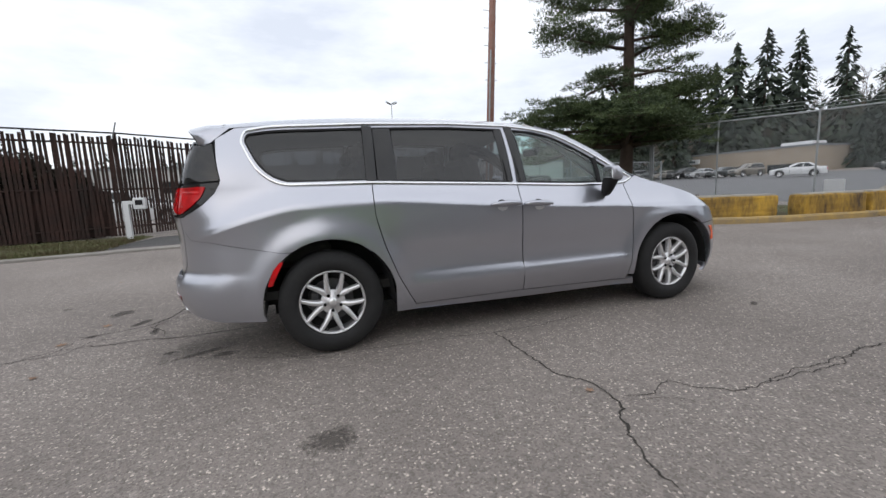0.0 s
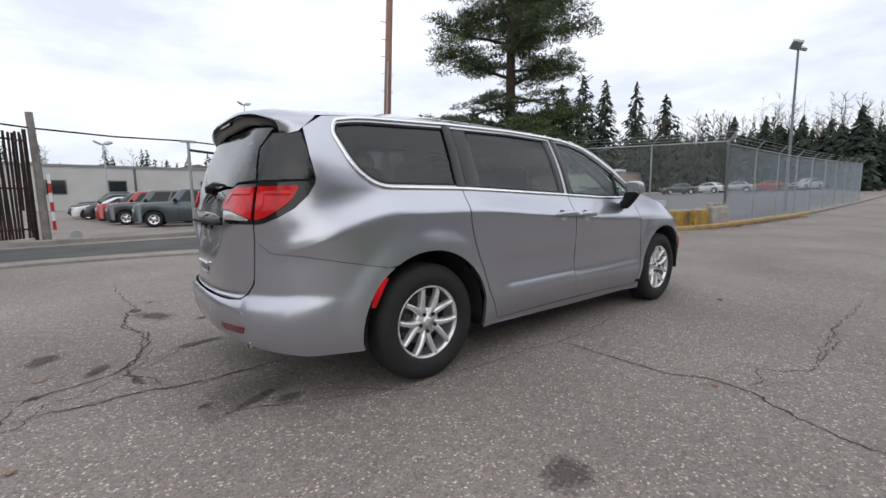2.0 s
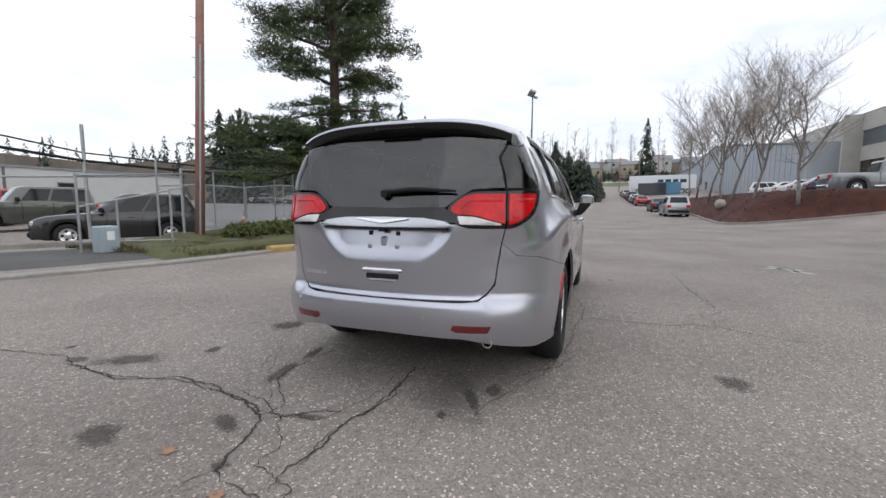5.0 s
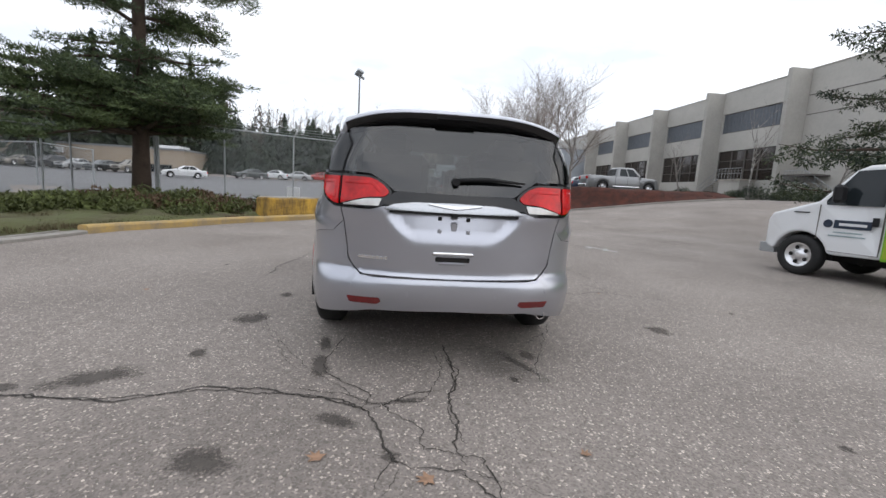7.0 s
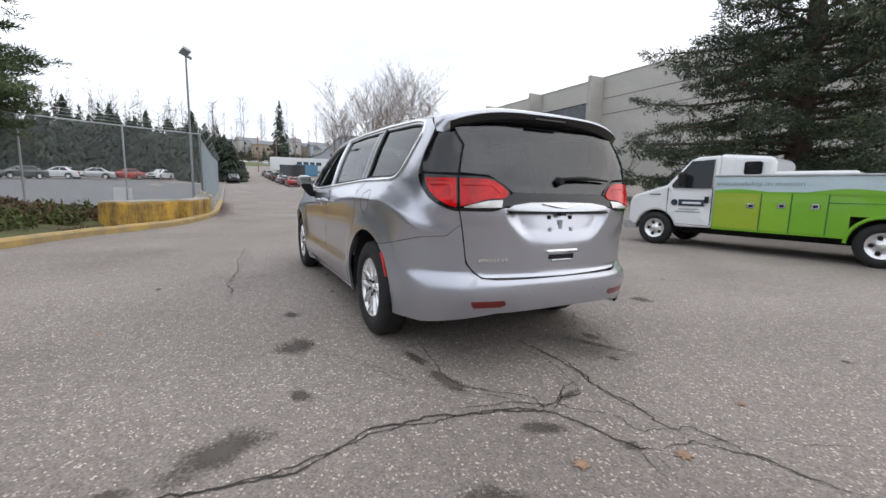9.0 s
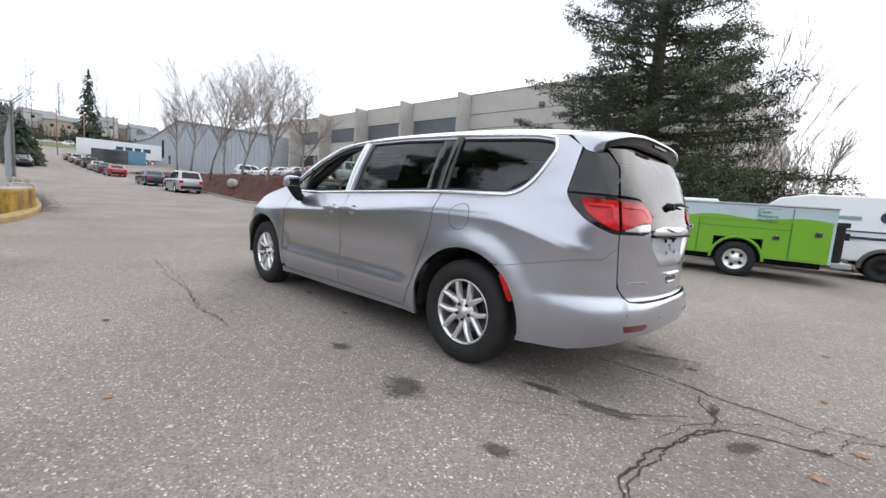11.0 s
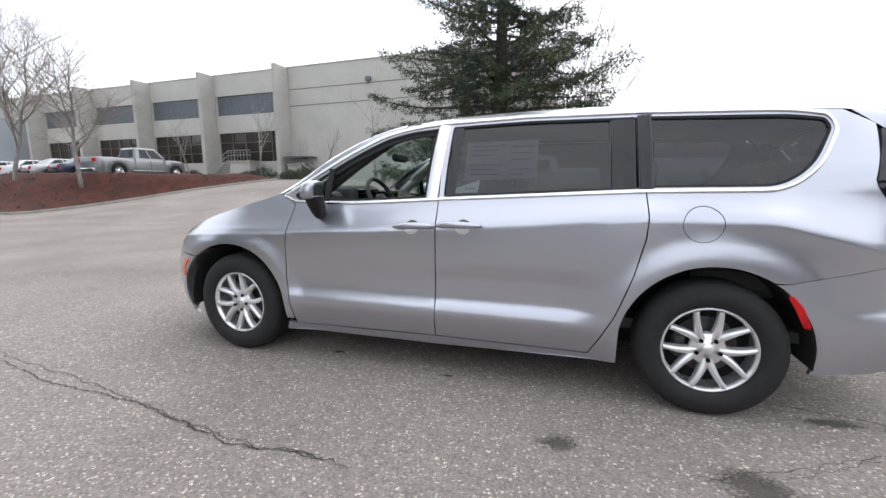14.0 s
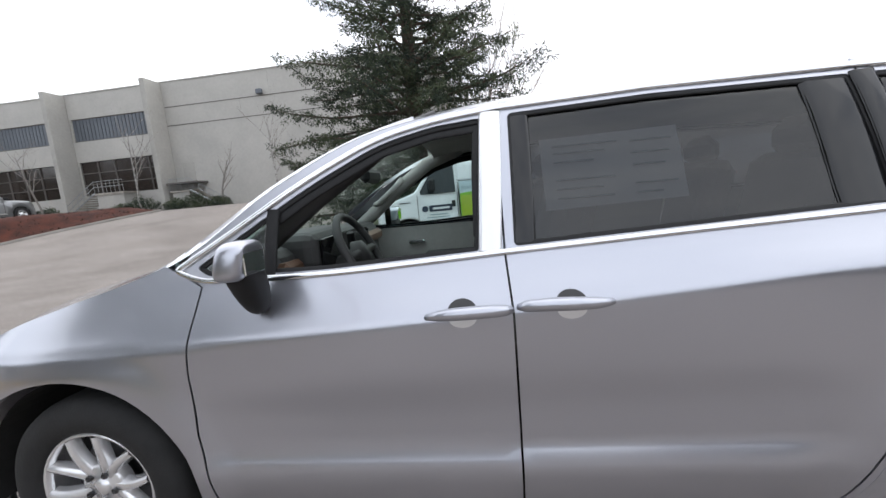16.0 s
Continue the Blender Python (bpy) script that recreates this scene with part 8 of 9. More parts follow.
    for sd in (1, -1):
        for f0, f1 in panes:
            quad = []
            for k, fs in ((K0, (f0, f1)), (K1, (f1, f0))):
                xa, xb = edge_x(k)
                quad += [(xa + 0.14 + (xb - 0.26 - xa - 0.14) * f, sd * (half(k) + 0.008), zk(k)) for f in fs]
            pane("side_window", quad)
        part("mirror", boxes((r3 - 0.36, r3 - 0.22, min(sd * W * 0.92, sd * (W + 0.16)), max(sd * W * 0.92, sd * (W + 0.16)), bz + 0.04, bz + 0.19, 0.03)), M_BLACK, c)
        part("door_handle", boxes((r3 - 1.15, r3 - 0.97, min(sd * W * 0.97, sd * W * 1.01), max(sd * W * 0.97, sd * W * 1.01), bz - 0.14, bz - 0.11, 0.008)), material, c)
        zt = top(x0 + 0.08)
        part("tail_lamp", boxes((x0 - 0.012, x0 + 0.16, min(sd * W * 0.58, sd * W * 0.875), max(sd * W * 0.58, sd * W * 0.875), zt - 0.30, zt - 0.08, 0.02)), M_RED, c)
        part("head_lamp", boxes((x1 - 0.40, x1 - 0.03, min(sd * W * 0.50, sd * W * 0.745), max(sd * W * 0.50, sd * W * 0.745), 0.66, 0.82, 0.04)), M_CLEARLENS, c)
        for sx in (r3 - 0.42, r3 - 1.35):
            if kind != "pickup" or sx > 1.2:
                part("door_seam", boxes((sx - 0.006, sx + 0.006, min(sd * W * 0.985, sd * W * 1.003), max(sd * W * 0.985, sd * W * 1.003), 0.36, bz - 0.05)), M_LINER, c)
        for wx in (0.0, wb):
            simple_wheel(c, wx, sd * (W - 0.12), r)
    pane("windscreen", [(edge_x(k)[1] + 0.014, s * half(k) * 0.70, zk(k)) for k, s in ((K0, 1), (K1 + 0.04, 1), (K1 + 0.04, -1), (K0, -1))])
    pane("rear_window", [(edge_x(k)[0] - 0.008, s * half(k) * 0.78, zk(k)) for k, s in ((K0 + 0.05, 1), (K1, 1), (K1, -1), (K0 + 0.05, -1))])
    part("rear_bumper", boxes((x0 - 0.07, x0 + 0.15, -W * 0.80, W * 0.80, 0.34, 0.56, 0.05)), M_CHROME if kind == "pickup" else M_BLACK, c)
    part("front_bumper", boxes((x1 - 0.25, x1 + 0.05, -W * 0.68, W * 0.68, 0.30, 0.50, 0.06)), M_BLACK, c)
    part("grille", boxes((x1 - 0.06, x1 + 0.012, -W * 0.42, W * 0.42, 0.62, 0.78, 0.02)), M_BLACK, c)
    if kind == "pickup":
        part("bed_liner", boxes((x0 + 0.1, r0 - 0.05, -W * 0.76, W * 0.76, 1.226, 1.232)), M_BLACK, c)
        part("side_step", boxes((0.75, 2.9, W - 0.02, W + 0.08, 0.42, 0.48)), M_CHROME, c)
        part("side_step", boxes((0.75, 2.9, -W - 0.08, -W + 0.02, 0.42, 0.48)), M_CHROME, c)
        part("bed_gap", boxes((r0 - 0.03, r0 - 0.015, -W * 1.003, W * 1.003, 0.45, 1.19)), M_LINER, c)
    return c


P_BLUE = paint("slate_blue_paint", (0.06, 0.085, 0.10), 0.4)
P_GREY = paint("dark_grey_paint", (0.075, 0.085, 0.085), 0.4)
P_RED = paint("red_paint", (0.33, 0.02, 0.018))
P_BLACKP = paint("black_paint", (0.010, 0.010, 0.011))
P_WHITEP = paint("white_paint", (0.66, 0.67, 0.68))
P_SILV = paint("light_silver_paint", (0.42, 0.43, 0.44), 0.6)
P_OLIVE = paint("olive_grey_paint", (0.085, 0.09, 0.075), 0.3)
P_TAN = paint("beige_paint", (0.22, 0.20, 0.17), 0.4)
P_DKBLUE = paint("dark_blue_paint", (0.02, 0.03, 0.06), 0.3)
g = "cars in the yard"
yard = [("hatch", 2.95, 19.5, 167, P_BLUE, "slate blue small suv parked in the car yard"), ("hatch", 2.07, 23.0, 172, P_GREY, "dark grey small suv parked in the car yard"),
        ("hatch", 1.67, 26.2, 172, P_RED, "red small suv parked in the car yard"), ("suv", 1.36, 29.4, 173, P_BLACKP, "black suv parked in the car yard"),
        ("sedan", 0.66, 32.8, 174, P_WHITEP, "white sedan parked in the car yard"), ("suv", 0.37, 36.2, 174, P_GREY, "grey suv parked in the car yard"), ("pickup", 1.67, 39.6, 174, P_BLACKP, "black pickup parked in the car yard"),
        ("sedan", -7.9, 34.0, 80, P_WHITEP, "white car at the yard's back"), ("sedan", -11.34, 36, 80, P_SILV, "silver car at the yard's back"),
        ("hatch", 8.39, 20.3, 166, P_OLIVE, "olive grey small suv parked in the car yard"), ("hatch", 8.03, 24.8, 166, P_RED, "red small suv parked in the car yard"), ("sedan", 7.54, 28.6, 166, P_SILV, "silver car parked in the car yard"), ("hatch", 7.24, 31.8, 168, P_GREY, "grey small suv parked in the car yard"),
        ("suv", -13.26, 22, 10, P_RED, "dark red suv behind the rusty fence"), ("suv", -8.82, 20, 12, P_WHITEP, "white suv behind the rusty fence"), ("suv", -17.32, 20, 10, P_SILV, "silver suv behind the rusty fence")]
for k, x, y, rot, mt, lb in yard:
    car(k, x, y, rot, mt, lb, g)
car("suv", 7.83, 13.64, 150, P_BLACKP, "black suv behind the chain-link fence")
for i in range(9):
    y = 36 + i * 3.3
    car("sedan" if i % 3 else "suv", 58.2, y, 172, (P_TAN, P_GREY, P_SILV, P_BLACKP)[i % 4], "car parked before the tan building", "cars at the tan building")
car("sedan", 50.5, 24.8, 123, P_WHITEP, "white saloon car crossing the tan building's lot")
for i, (x, y) in enumerate(((64.5, 18.5), (66, 15.5), (68, 12.5), (61, 21), (70, 9.5))):
    car("sedan", x, y, 80 + 20 * i, (P_WHITEP, P_SILV, P_RED, P_GREY, P_WHITEP)[i], "car parked in the fenced lot by the wood", "cars by the wood")
car("suv", 35.8, -7.3, 0, P_SILV, "silver suv parked at the mulch bank's kerb")
car("sedan", 45.8, -7.3, 0, P_DKBLUE, "dark sedan parked at the kerb")
for i, (x, k, mt) in enumerate(((63.5, "sedan", P_RED), (70.5, "sedan", P_DKBLUE), (77, "sedan", P_SILV), (84, "suv", P_BLACKP), (92, "sedan", P_GREY), (100, "suv", P_SILV), (108, "sedan", P_GREY))):
    car(k, x, -7.3, 0, mt, "car parked along the climbing road", "cars along the road")
car("sedan", 74.0, 0.6, 181, P_BLACKP, "black sedan parked by the slatted fence's end")
car("pickup", 29.0, -15.3, -93, paint("steel_grey_paint", (0.24, 0.245, 0.25), 0.6), "silver crew cab pickup on the raised terrace", z=TERRACE)
for i, (x, y, mt, k) in enumerate(((33.8, -16.1, P_DKBLUE, "sedan"), (37.1, -16.3, P_SILV, "sedan"), (40.8, -16.5, P_WHITEP, "sedan"), (44.4, -16.7, P_WHITEP, "sedan"), (50.0, -17.1, P_WHITEP, "suv"))):
    car(k, x, y, -100, mt, "car parked on the raised terrace", "cars on the terrace", max(TERRACE, gz(x, y)))


# ---- lettering ----
def words(text, size, m, material, parent, name="lettering", width=None):
    cu = bpy.data.curves.new(name, "FONT")
    cu.body, cu.size, cu.extrude = text, size, 0.0015
    ob = bpy.data.objects.new(name, cu)
    scene.collection.objects.link(ob)
    me = bpy.data.meshes.new_from_object(ob.evaluated_get(bpy.context.evaluated_depsgraph_get()))
    bpy.data.objects.remove(ob)
    if width:
        w = max(v.co.x for v in me.vertices) or 1
        me.transform(Matrix.Diagonal((width / w, 1, 1, 1)))
    me.materials.clear()
    me.materials.append(material)
    o = new(name, me)
    o.parent = parent
    o.matrix_basis = m
    return o


# ---- the white and green service truck ----
truck = thing("service_truck", pose(-0.08, -8.72, 0, 0, 0, 11.9), "white cab service truck with lime green utility body", "truck")
WB = 3.75
ARCH = lambda cx, cz, r: [(cx - r * math.cos(radians(a)), cz + r * math.sin(radians(a))) for a in range(12, 169, 13)]
cab_prof = [(2.56, 0.46), (3.20, 0.44), *ARCH(WB, 0.36, 0.44), (4.24, 0.42), (4.40, 0.50), (4.40, 0.98), (4.30, 1.12), (3.56, 1.36), (3.14, 1.90), (2.98, 1.97), (2.56, 1.99)]
def extruded(prof, w0, w1, zmid, zmax):
    """A side outline given width: full below the belt, drawn in above it."""
    bm = bmesh.new()
    def wid(x, z):
        return w0 - (w0 - w1) * smooth(zmid, zmax, z) - 0.10 * smooth(4.1, 4.6, x)
    n = len(prof)
    lay = []
    for s, f in ((1, 1.0), (1, 0.94), (-1, 0.94), (-1, 1.0)):
        pass
    a = [bm.verts.new((x, wid(x, z), z)) for x, z in prof]
    b = [bm.verts.new((x, -wid(x, z), z)) for x, z in prof]
    bm.faces.new(a)
    bm.faces.new(b[::-1])
    for i in range(n):
        bm.faces.new((a[i], b[i], b[(i + 1) % n], a[(i + 1) % n]))
    bmesh.ops.recalc_face_normals(bm, faces=bm.faces)
    bmesh.ops.triangulate(bm, faces=[f for f in bm.faces if len(f.verts) > 4])
    es = [e for e in bm.edges if e.calc_face_angle(0) > 0.6]
    bmesh.ops.bevel(bm, geom=es, offset=0.045, segments=2, affect="EDGES", profile=0.5)
    return bm
cabm = part("cab", extruded(cab_prof, 0.98, 0.86, 1.15, 1.95), M_WHITE, truck, "white cab with a sloping bonnet")
capb = boxes((1.62, 2.66, -0.84, 0.84, 1.30, 2.08, 0.12, None, 3))
for v in capb.verts:
    if v.co.z > 1.8:
        v.co.z -= 0.16 * smooth(2.15, 1.6, v.co.x) + 0.07 * smooth(2.15, 2.66, v.co.x)
        v.co.y *= 0.96
part("cab_cap", capb, M_WHITE, truck, "raised white cap behind the cab")
part("cap_window", boxes((1.82, 2.12, 0.842, 0.853, 1.58, 1.84, 0.03)), M_GLOSSBLACK, truck)
part("cap_trim", boxes((1.70, 1.715, 0.842, 0.850, 1.50, 1.90), (2.30, 2.315, 0.842, 0.850, 1.50, 1.95)), M_PAPER, truck)
bm = bmesh.new()
vs = [bm.verts.new(p) for p in ((2.64, 0.968, 1.30), (3.42, 0.968, 1.30), (3.44, 0.958, 1.37), (3.09, 0.895, 1.88), (2.64, 0.892, 1.90))]
bm.faces.new(vs)
bmesh.ops.recalc_face_normals(bm, faces=bm.faces)
part("door_window", bm, G_CAR, truck, "dark green side glass")
bm = bmesh.new()
vs = [bm.verts.new(p) for p in ((3.58, -0.80, 1.38), (3.58, 0.80, 1.38), (3.17, 0.76, 1.89), (3.17, -0.76, 1.89))]
bm.faces.new(vs)
bmesh.ops.translate(bm, verts=bm.verts, vec=(0.01, 0, 0.015))
part("windscreen", bm, G_CAR, truck)
for nm, b, mt in (("door_seam", (2.600, 2.612, 0.955, 0.988, 0.50, 1.30), M_JOINT), ("door_seam", (3.50, 3.512, 0.965, 0.984, 0.70, 1.30), M_JOINT), ("door_seam", (2.61, 3.3, 0.965, 0.984, 0.50, 0.51), M_JOINT), ("door_handle", (2.66, 2.74, 0.975, 1.005, 0.98, 1.12), M_BLACK),
                  ("door_mirror", (3.10, 3.24, 1.02, 1.24, 1.33, 1.64), M_BLACK), ("mirror_arm", (3.16, 3.20, 0.94, 1.10, 1.40, 1.44), M_BLACK), ("fender_vent", (3.66, 3.92, 0.965, 0.982, 1.14, 1.16), M_BLACK), ("front_bumper", (4.20, 4.48, -0.92, 0.92, 0.34, 0.52), M_GALV), ("grille", (4.34, 4.44, -0.6, 0.6, 0.62, 0.96), M_CHROME),
                  ("head_lamp", (4.24, 4.42, 0.62, 0.85, 0.72, 0.98), M_CLEARLENS), ("head_lamp", (4.24, 4.42, -0.85, -0.62, 0.72, 0.98), M_CLEARLENS)):
    part(nm, boxes((*b, 0.004 if nm != "door_mirror" else 0.05)), mt, truck)
BX0, BX1, GTOP, BTOP = -1.50, 2.55, 1.24, 1.53
body = part("utility_body", wall_with_holes(BX0, BX1, 0.45, GTOP, [(-0.44, 0.44, 0.45, 0.84)], 0.96, 1.02), M_GREEN, truck, "lime green utility body with lockers")
part("body_side", wall_with_holes(BX0, BX1, 0.45, GTOP, [(-0.44, 0.44, 0.45, 0.84)], -1.02, -0.96), M_GREEN, body)
for xa, xb, mt in ((1.74, 2.53, M_GREENDARK), (1.27, 1.72, M_GREENMID), (0.75, 1.25, M_GREEN), (-1.48, -0.88, M_GREEN)):
    part("locker_door", boxes((xa, xb, 1.0215, 1.030, 0.49, 1.215, 0.004)), mt, body, "yellow-green locker door" if xa > 1.7 else "")
part("upper_band", boxes((BX0, BX1, 0.955, 1.021, GTOP + 0.003, BTOP), (BX0, BX1, -1.021, -0.955, GTOP + 0.003, BTOP)), M_PALEBLUE, body, "pale blue upper band")
part("body_core", boxes((BX0 + 0.01, BX1 - 0.01, -0.955, 0.955, 0.85, 1.50), (BX0 + 0.01, -0.46, -0.955, 0.955, 0.50, 0.85), (0.46, BX1 - 0.01, -0.955, 0.955, 0.50, 0.85)), M_WHITE, body)
part("tail_panel", boxes((BX0 - 0.05, BX0 - 0.002, -1.0, 1.0, 0.45, BTOP)), M_PALEBLUE, body)
part("top_rail", boxes((BX0 - 0.06, BX1 + 0.02, 0.94, 1.04, BTOP + 0.002, BTOP + 0.045, 0.01), (BX0 - 0.06, BX1 + 0.02, -1.04, -0.94, BTOP + 0.002, BTOP + 0.045, 0.01)), M_GALV, body)
part("cover", boxes((0.42, 1.62, -0.9, 0.9, 1.50, 1.64, 0.06, None, 3)), M_WHITE, body, "white rounded cover on the bed")
# green wave along the upper edge
bm = bmesh.new()
n = 48
up_v = [bm.verts.new((BX0 + (BX1 - BX0) * i / n, 1.0325, GTOP + 0.03 + 0.035 * math.sin(i * 0.33) + 0.02 * math.sin(i * 0.12))) for i in range(n + 1)]
lo_v = [bm.verts.new((BX0 + (BX1 - BX0) * i / n, 1.0325, GTOP - 0.03)) for i in range(n + 1)]
for i in range(n):
    bm.faces.new((lo_v[i], lo_v[i + 1], up_v[i + 1], up_v[i]))
part("wave_edge", bm, M_GREEN, body)
for x in (1.73, 1.26, 0.74, -0.87):
    part("locker_seam", boxes((x - 0.006, x + 0.006, 1.0215, 1.032, 0.47, 1.50 if x < 0 else 1.22)), M_TEXTGREEN, body)
part("locker_seam", boxes((-0.87, 0.74, 1.0215, 1.027, 1.06, 1.07)), M_TEXTGREEN, body)
for x, z in ((1.89, 0.96), (1.40, 0.98), (0.91, 0.99), (-0.64, 0.90), (-1.30, 1.02)):
    lt = part("locker_latch", boxes((x - 0.065, x + 0.065, 1.0305, 1.042, z - 0.05, z + 0.05, 0.01)), M_CHROME, body)
    part("latch_pull", boxes((x - 0.035, x + 0.035, 1.0425, 1.048, z - 0.025, z + 0.025)), M_BLACK, lt)
bm = bmesh.new()
tube(bm, [(0.47 * math.cos(radians(a)), 1.022, 0.38 + 0.47 * math.sin(radians(a))) for a in range(0, 181, 9)], 0.03, 6)
part("arch_flare", bm, M_GREEN, body)
part("arch_liner", boxes((-0.44, 0.44, 0.60, 0.64, 0.4, 0.85), (-0.44, 0.44, -0.64, -0.60, 0.4, 0.85)), M_LINER, body)
side = lambda x, z: pose(x, 1.034, z, 90, 0, 180)
words("sustainability in motion", 0.115, side(2.52, 1.36), M_TEXTGREY, body, "lettering", 1.42)
for i, wd in enumerate(("Clean", "Propane", "Autogas")):
    words(wd, 0.105, side(-0.28, 1.38 - i * 0.088), M_TEXTGREEN, body)
part("text_bar", boxes((-0.66, -0.28, 1.0215, 1.024, 1.475, 1.49)), M_TEXTGREY, body)
# door emblem and name plate, drawn as plain shapes
part("door_plate", boxes((2.74, 3.26, 0.982, 0.990, 0.91, 1.05, 0.003)), M_NAVY, cabm, "navy name plate")
part("plate_bar", boxes((2.80, 3.18, 0.9905, 0.994, 0.955, 1.0)), M_WHITE, cabm)
part("door_emblem", lathe(bmesh.new(), [(0.982, 0.0), (0.991, 0.065), (0.982, 0.07)], 24, "y", Matrix.Translation((3.35, 0, 0.98))), M_NAVY, cabm)
part("text_bar", boxes((2.85, 3.25, 0.982, 0.986, 0.83, 0.85), (2.80, 3.32, 0.982, 0.986, 0.77, 0.79)), M_TEXTGREY, cabm)
for sd in (1, -1):
    simple_wheel(truck, WB, sd * 0.87, 0.37, 0.24, M_ALLOY, 0.225)
    simple_wheel(truck, 0.0, sd * 0.90, 0.375, 0.26, M_ALLOY, 0.225)
part("frame", boxes((-1.5, 4.2, -0.5, 0.5, 0.30, 0.50)), M_LINER, truck)
part("step_bumper", boxes((-1.88, -1.56, -0.95, 0.95, 0.40, 0.50, 0.01)), M_GALV, truck)
part("vise_stand", boxes((-1.72, -1.56, 0.62, 0.90, 0.51, 1.26, 0.02), (-1.80, -1.58, 0.66, 0.86, 0.96, 1.10, 0.01), (-1.78, -1.60, 0.64, 0.88, 1.20, 1.30, 0.01)), M_BLACK, truck, "black bracket on the rear step")
part("wheel_well", boxes((WB - 0.42, WB + 0.42, -0.74, 0.74, 0.33, 0.78)), M_LINER, truck)

# ---- the white cargo van ----
cv = thing("cargo_van", pose(-2.65, -11.95, 0, 0, 0, 3.5), "small white cargo van with a dark stripe", "van")
prof = [*ARCH(2.91, 0.36, 0.40)[::-1], *ARCH(0.0, 0.36, 0.40)[::-1], (-0.88, 0.34), (-0.90, 0.62), (-0.86, 1.20), (-0.80, 1.90), (-0.62, 2.0), (1.5, 2.02), (2.1, 1.90), (2.85, 1.28), (3.5, 1.08), (3.66, 0.80), (3.66, 0.40), (3.4, 0.32)]
vbody = part("body", extruded(prof, 0.90, 0.80, 1.1, 1.95), M_WHITE, cv, "white high-roofed body")
part("stripe", boxes((-0.80, 3.2, 0.894, 0.912, 0.98, 1.04)), M_NAVY, vbody, "navy stripe")
part("side_groove", boxes((-0.1, 1.6, 0.885, 0.903, 1.15, 1.18)), M_NAVY, vbody)
part("text_bar", boxes((0.5, 1.05, 0.845, 0.872, 1.44, 1.52), (1.15, 2.0, 0.845, 0.872, 1.44, 1.53)), M_TEXTGREY, vbody)
part("emblem", lathe(bmesh.new(), [(0.86, 0.0), (0.875, 0.12), (0.85, 0.14)], 24, "y", Matrix.Translation((0.05, 0, 1.52))), M_NAVY, vbody)
part("rear_window", boxes((-0.905, -0.85, 0.10, 0.72, 1.22, 1.72, 0.02), (-0.905, -0.85, -0.72, -0.10, 1.22, 1.72, 0.02)), G_CAR, cv)
for sd in (1, -1):
    part("tail_lamp", boxes((-0.905, -0.80, min(sd * 0.78, sd * 0.898), max(sd * 0.78, sd * 0.898), 0.82, 1.16, 0.02)), M_RED, cv)
    simple_wheel(cv, 0, sd * 0.80, 0.325, 0.21, M_BLACK)
    simple_wheel(cv, 2.91, sd * 0.80, 0.325, 0.21, M_BLACK)
    for cx in (0.0, 2.91):
        bm = bmesh.new()
        tube(bm, [(cx + 0.42 * math.cos(radians(a)), sd * 0.895, 0.33 + 0.42 * math.sin(radians(a))) for a in range(-5, 186, 10)], 0.05, 6)
        part("arch_trim", bm, M_INTERIOR, cv, "grey plastic arch trim")
for wx in (0.0, 2.9):
    part("wheel_well", boxes((wx - 0.4, wx + 0.4, -0.70, 0.70, 0.3, 0.74)), M_LINER, cv)
part("rear_bumper", boxes((-0.98, -0.5, -0.86, 0.90, 0.34, 0.56, 0.05)), M_INTERIOR, cv, "grey plastic bumper")
part("plate_bar", boxes((-0.915, -0.89, 0.3, 0.6, 0.86, 0.98)), M_PAPER, cv)

# ---- yard fence and hydrant to the south ----
hyd = thing("fire_hydrant", pose(-5.35, -14.0, gz(-5.35, -14.0) + 0.08), "yellow fire hydrant in the rough grass", "hydrant")
part("barrel", lathe(bmesh.new(), [(0, 0.0), (0, 0.17), (0.06, 0.17), (0.08, 0.12), (0.42, 0.12), (0.45, 0.17), (0.50, 0.17), (0.53, 0.13), (0.62, 0.10), (0.68, 0.05), (0.74, 0.04), (0.75, 0.0)], 20, "z"), M_HYDRANT, hyd, smooth=True)
for sd in (1, -1):
    part("outlet", tube(bmesh.new(), [(0, 0, 0.36), (sd * 0.2, 0, 0.36)], [0.07, 0.075], 12), M_HYDRANT, hyd)
part("outlet", tube(bmesh.new(), [(0, 0, 0.34), (0, 0.2, 0.34)], [0.085, 0.09], 12), M_HYDRANT, hyd)
fence("yard_fence", [(-5.6, -18.2), (-8.2, -17.8), (-10.8, -17.4), (-13.6, -17.0), (-17, -16.6)], 1.9, "grey chain-link yard fence with timber posts", False)
for x, y, h in ((-7.0, -18.6, 2.6), (-8.3, -17.6, 2.1)):
    tagged(part("timber_post", tube(bmesh.new(), [(x, y, 0), (x, y, h)], 0.12, 9), M_BARKGREY), "weathered grey timber post at the fence", "post")
car("suv", -11.5, -24.5, 10, P_WHITEP, "white suv inside the south yard")
for x, y in ((-15.5, -28), (-20, -26)):
    bx = thing("box_truck", pose(x, y, 0, 0, 0, 8), "white box truck inside the south yard", "truck")
    part("box", boxes((-2.5, 2.0, -1.2, 1.2, 0.9, 3.0, 0.03)), M_WHITE, bx)
    part("cab", boxes((2.05, 3.8, -1.0, 1.0, 0.5, 2.2, 0.12)), M_WHITE, bx)
    for wx in (-1.5, 2.9):
        for sd in (1, -1):
            simple_wheel(bx, wx, sd * 1.0, 0.4)

# trailer, tank and blue container up the road
def at(az, d):
    return -1.45 + d * math.cos(radians(az)), 3.36 + d * math.sin(radians(az))


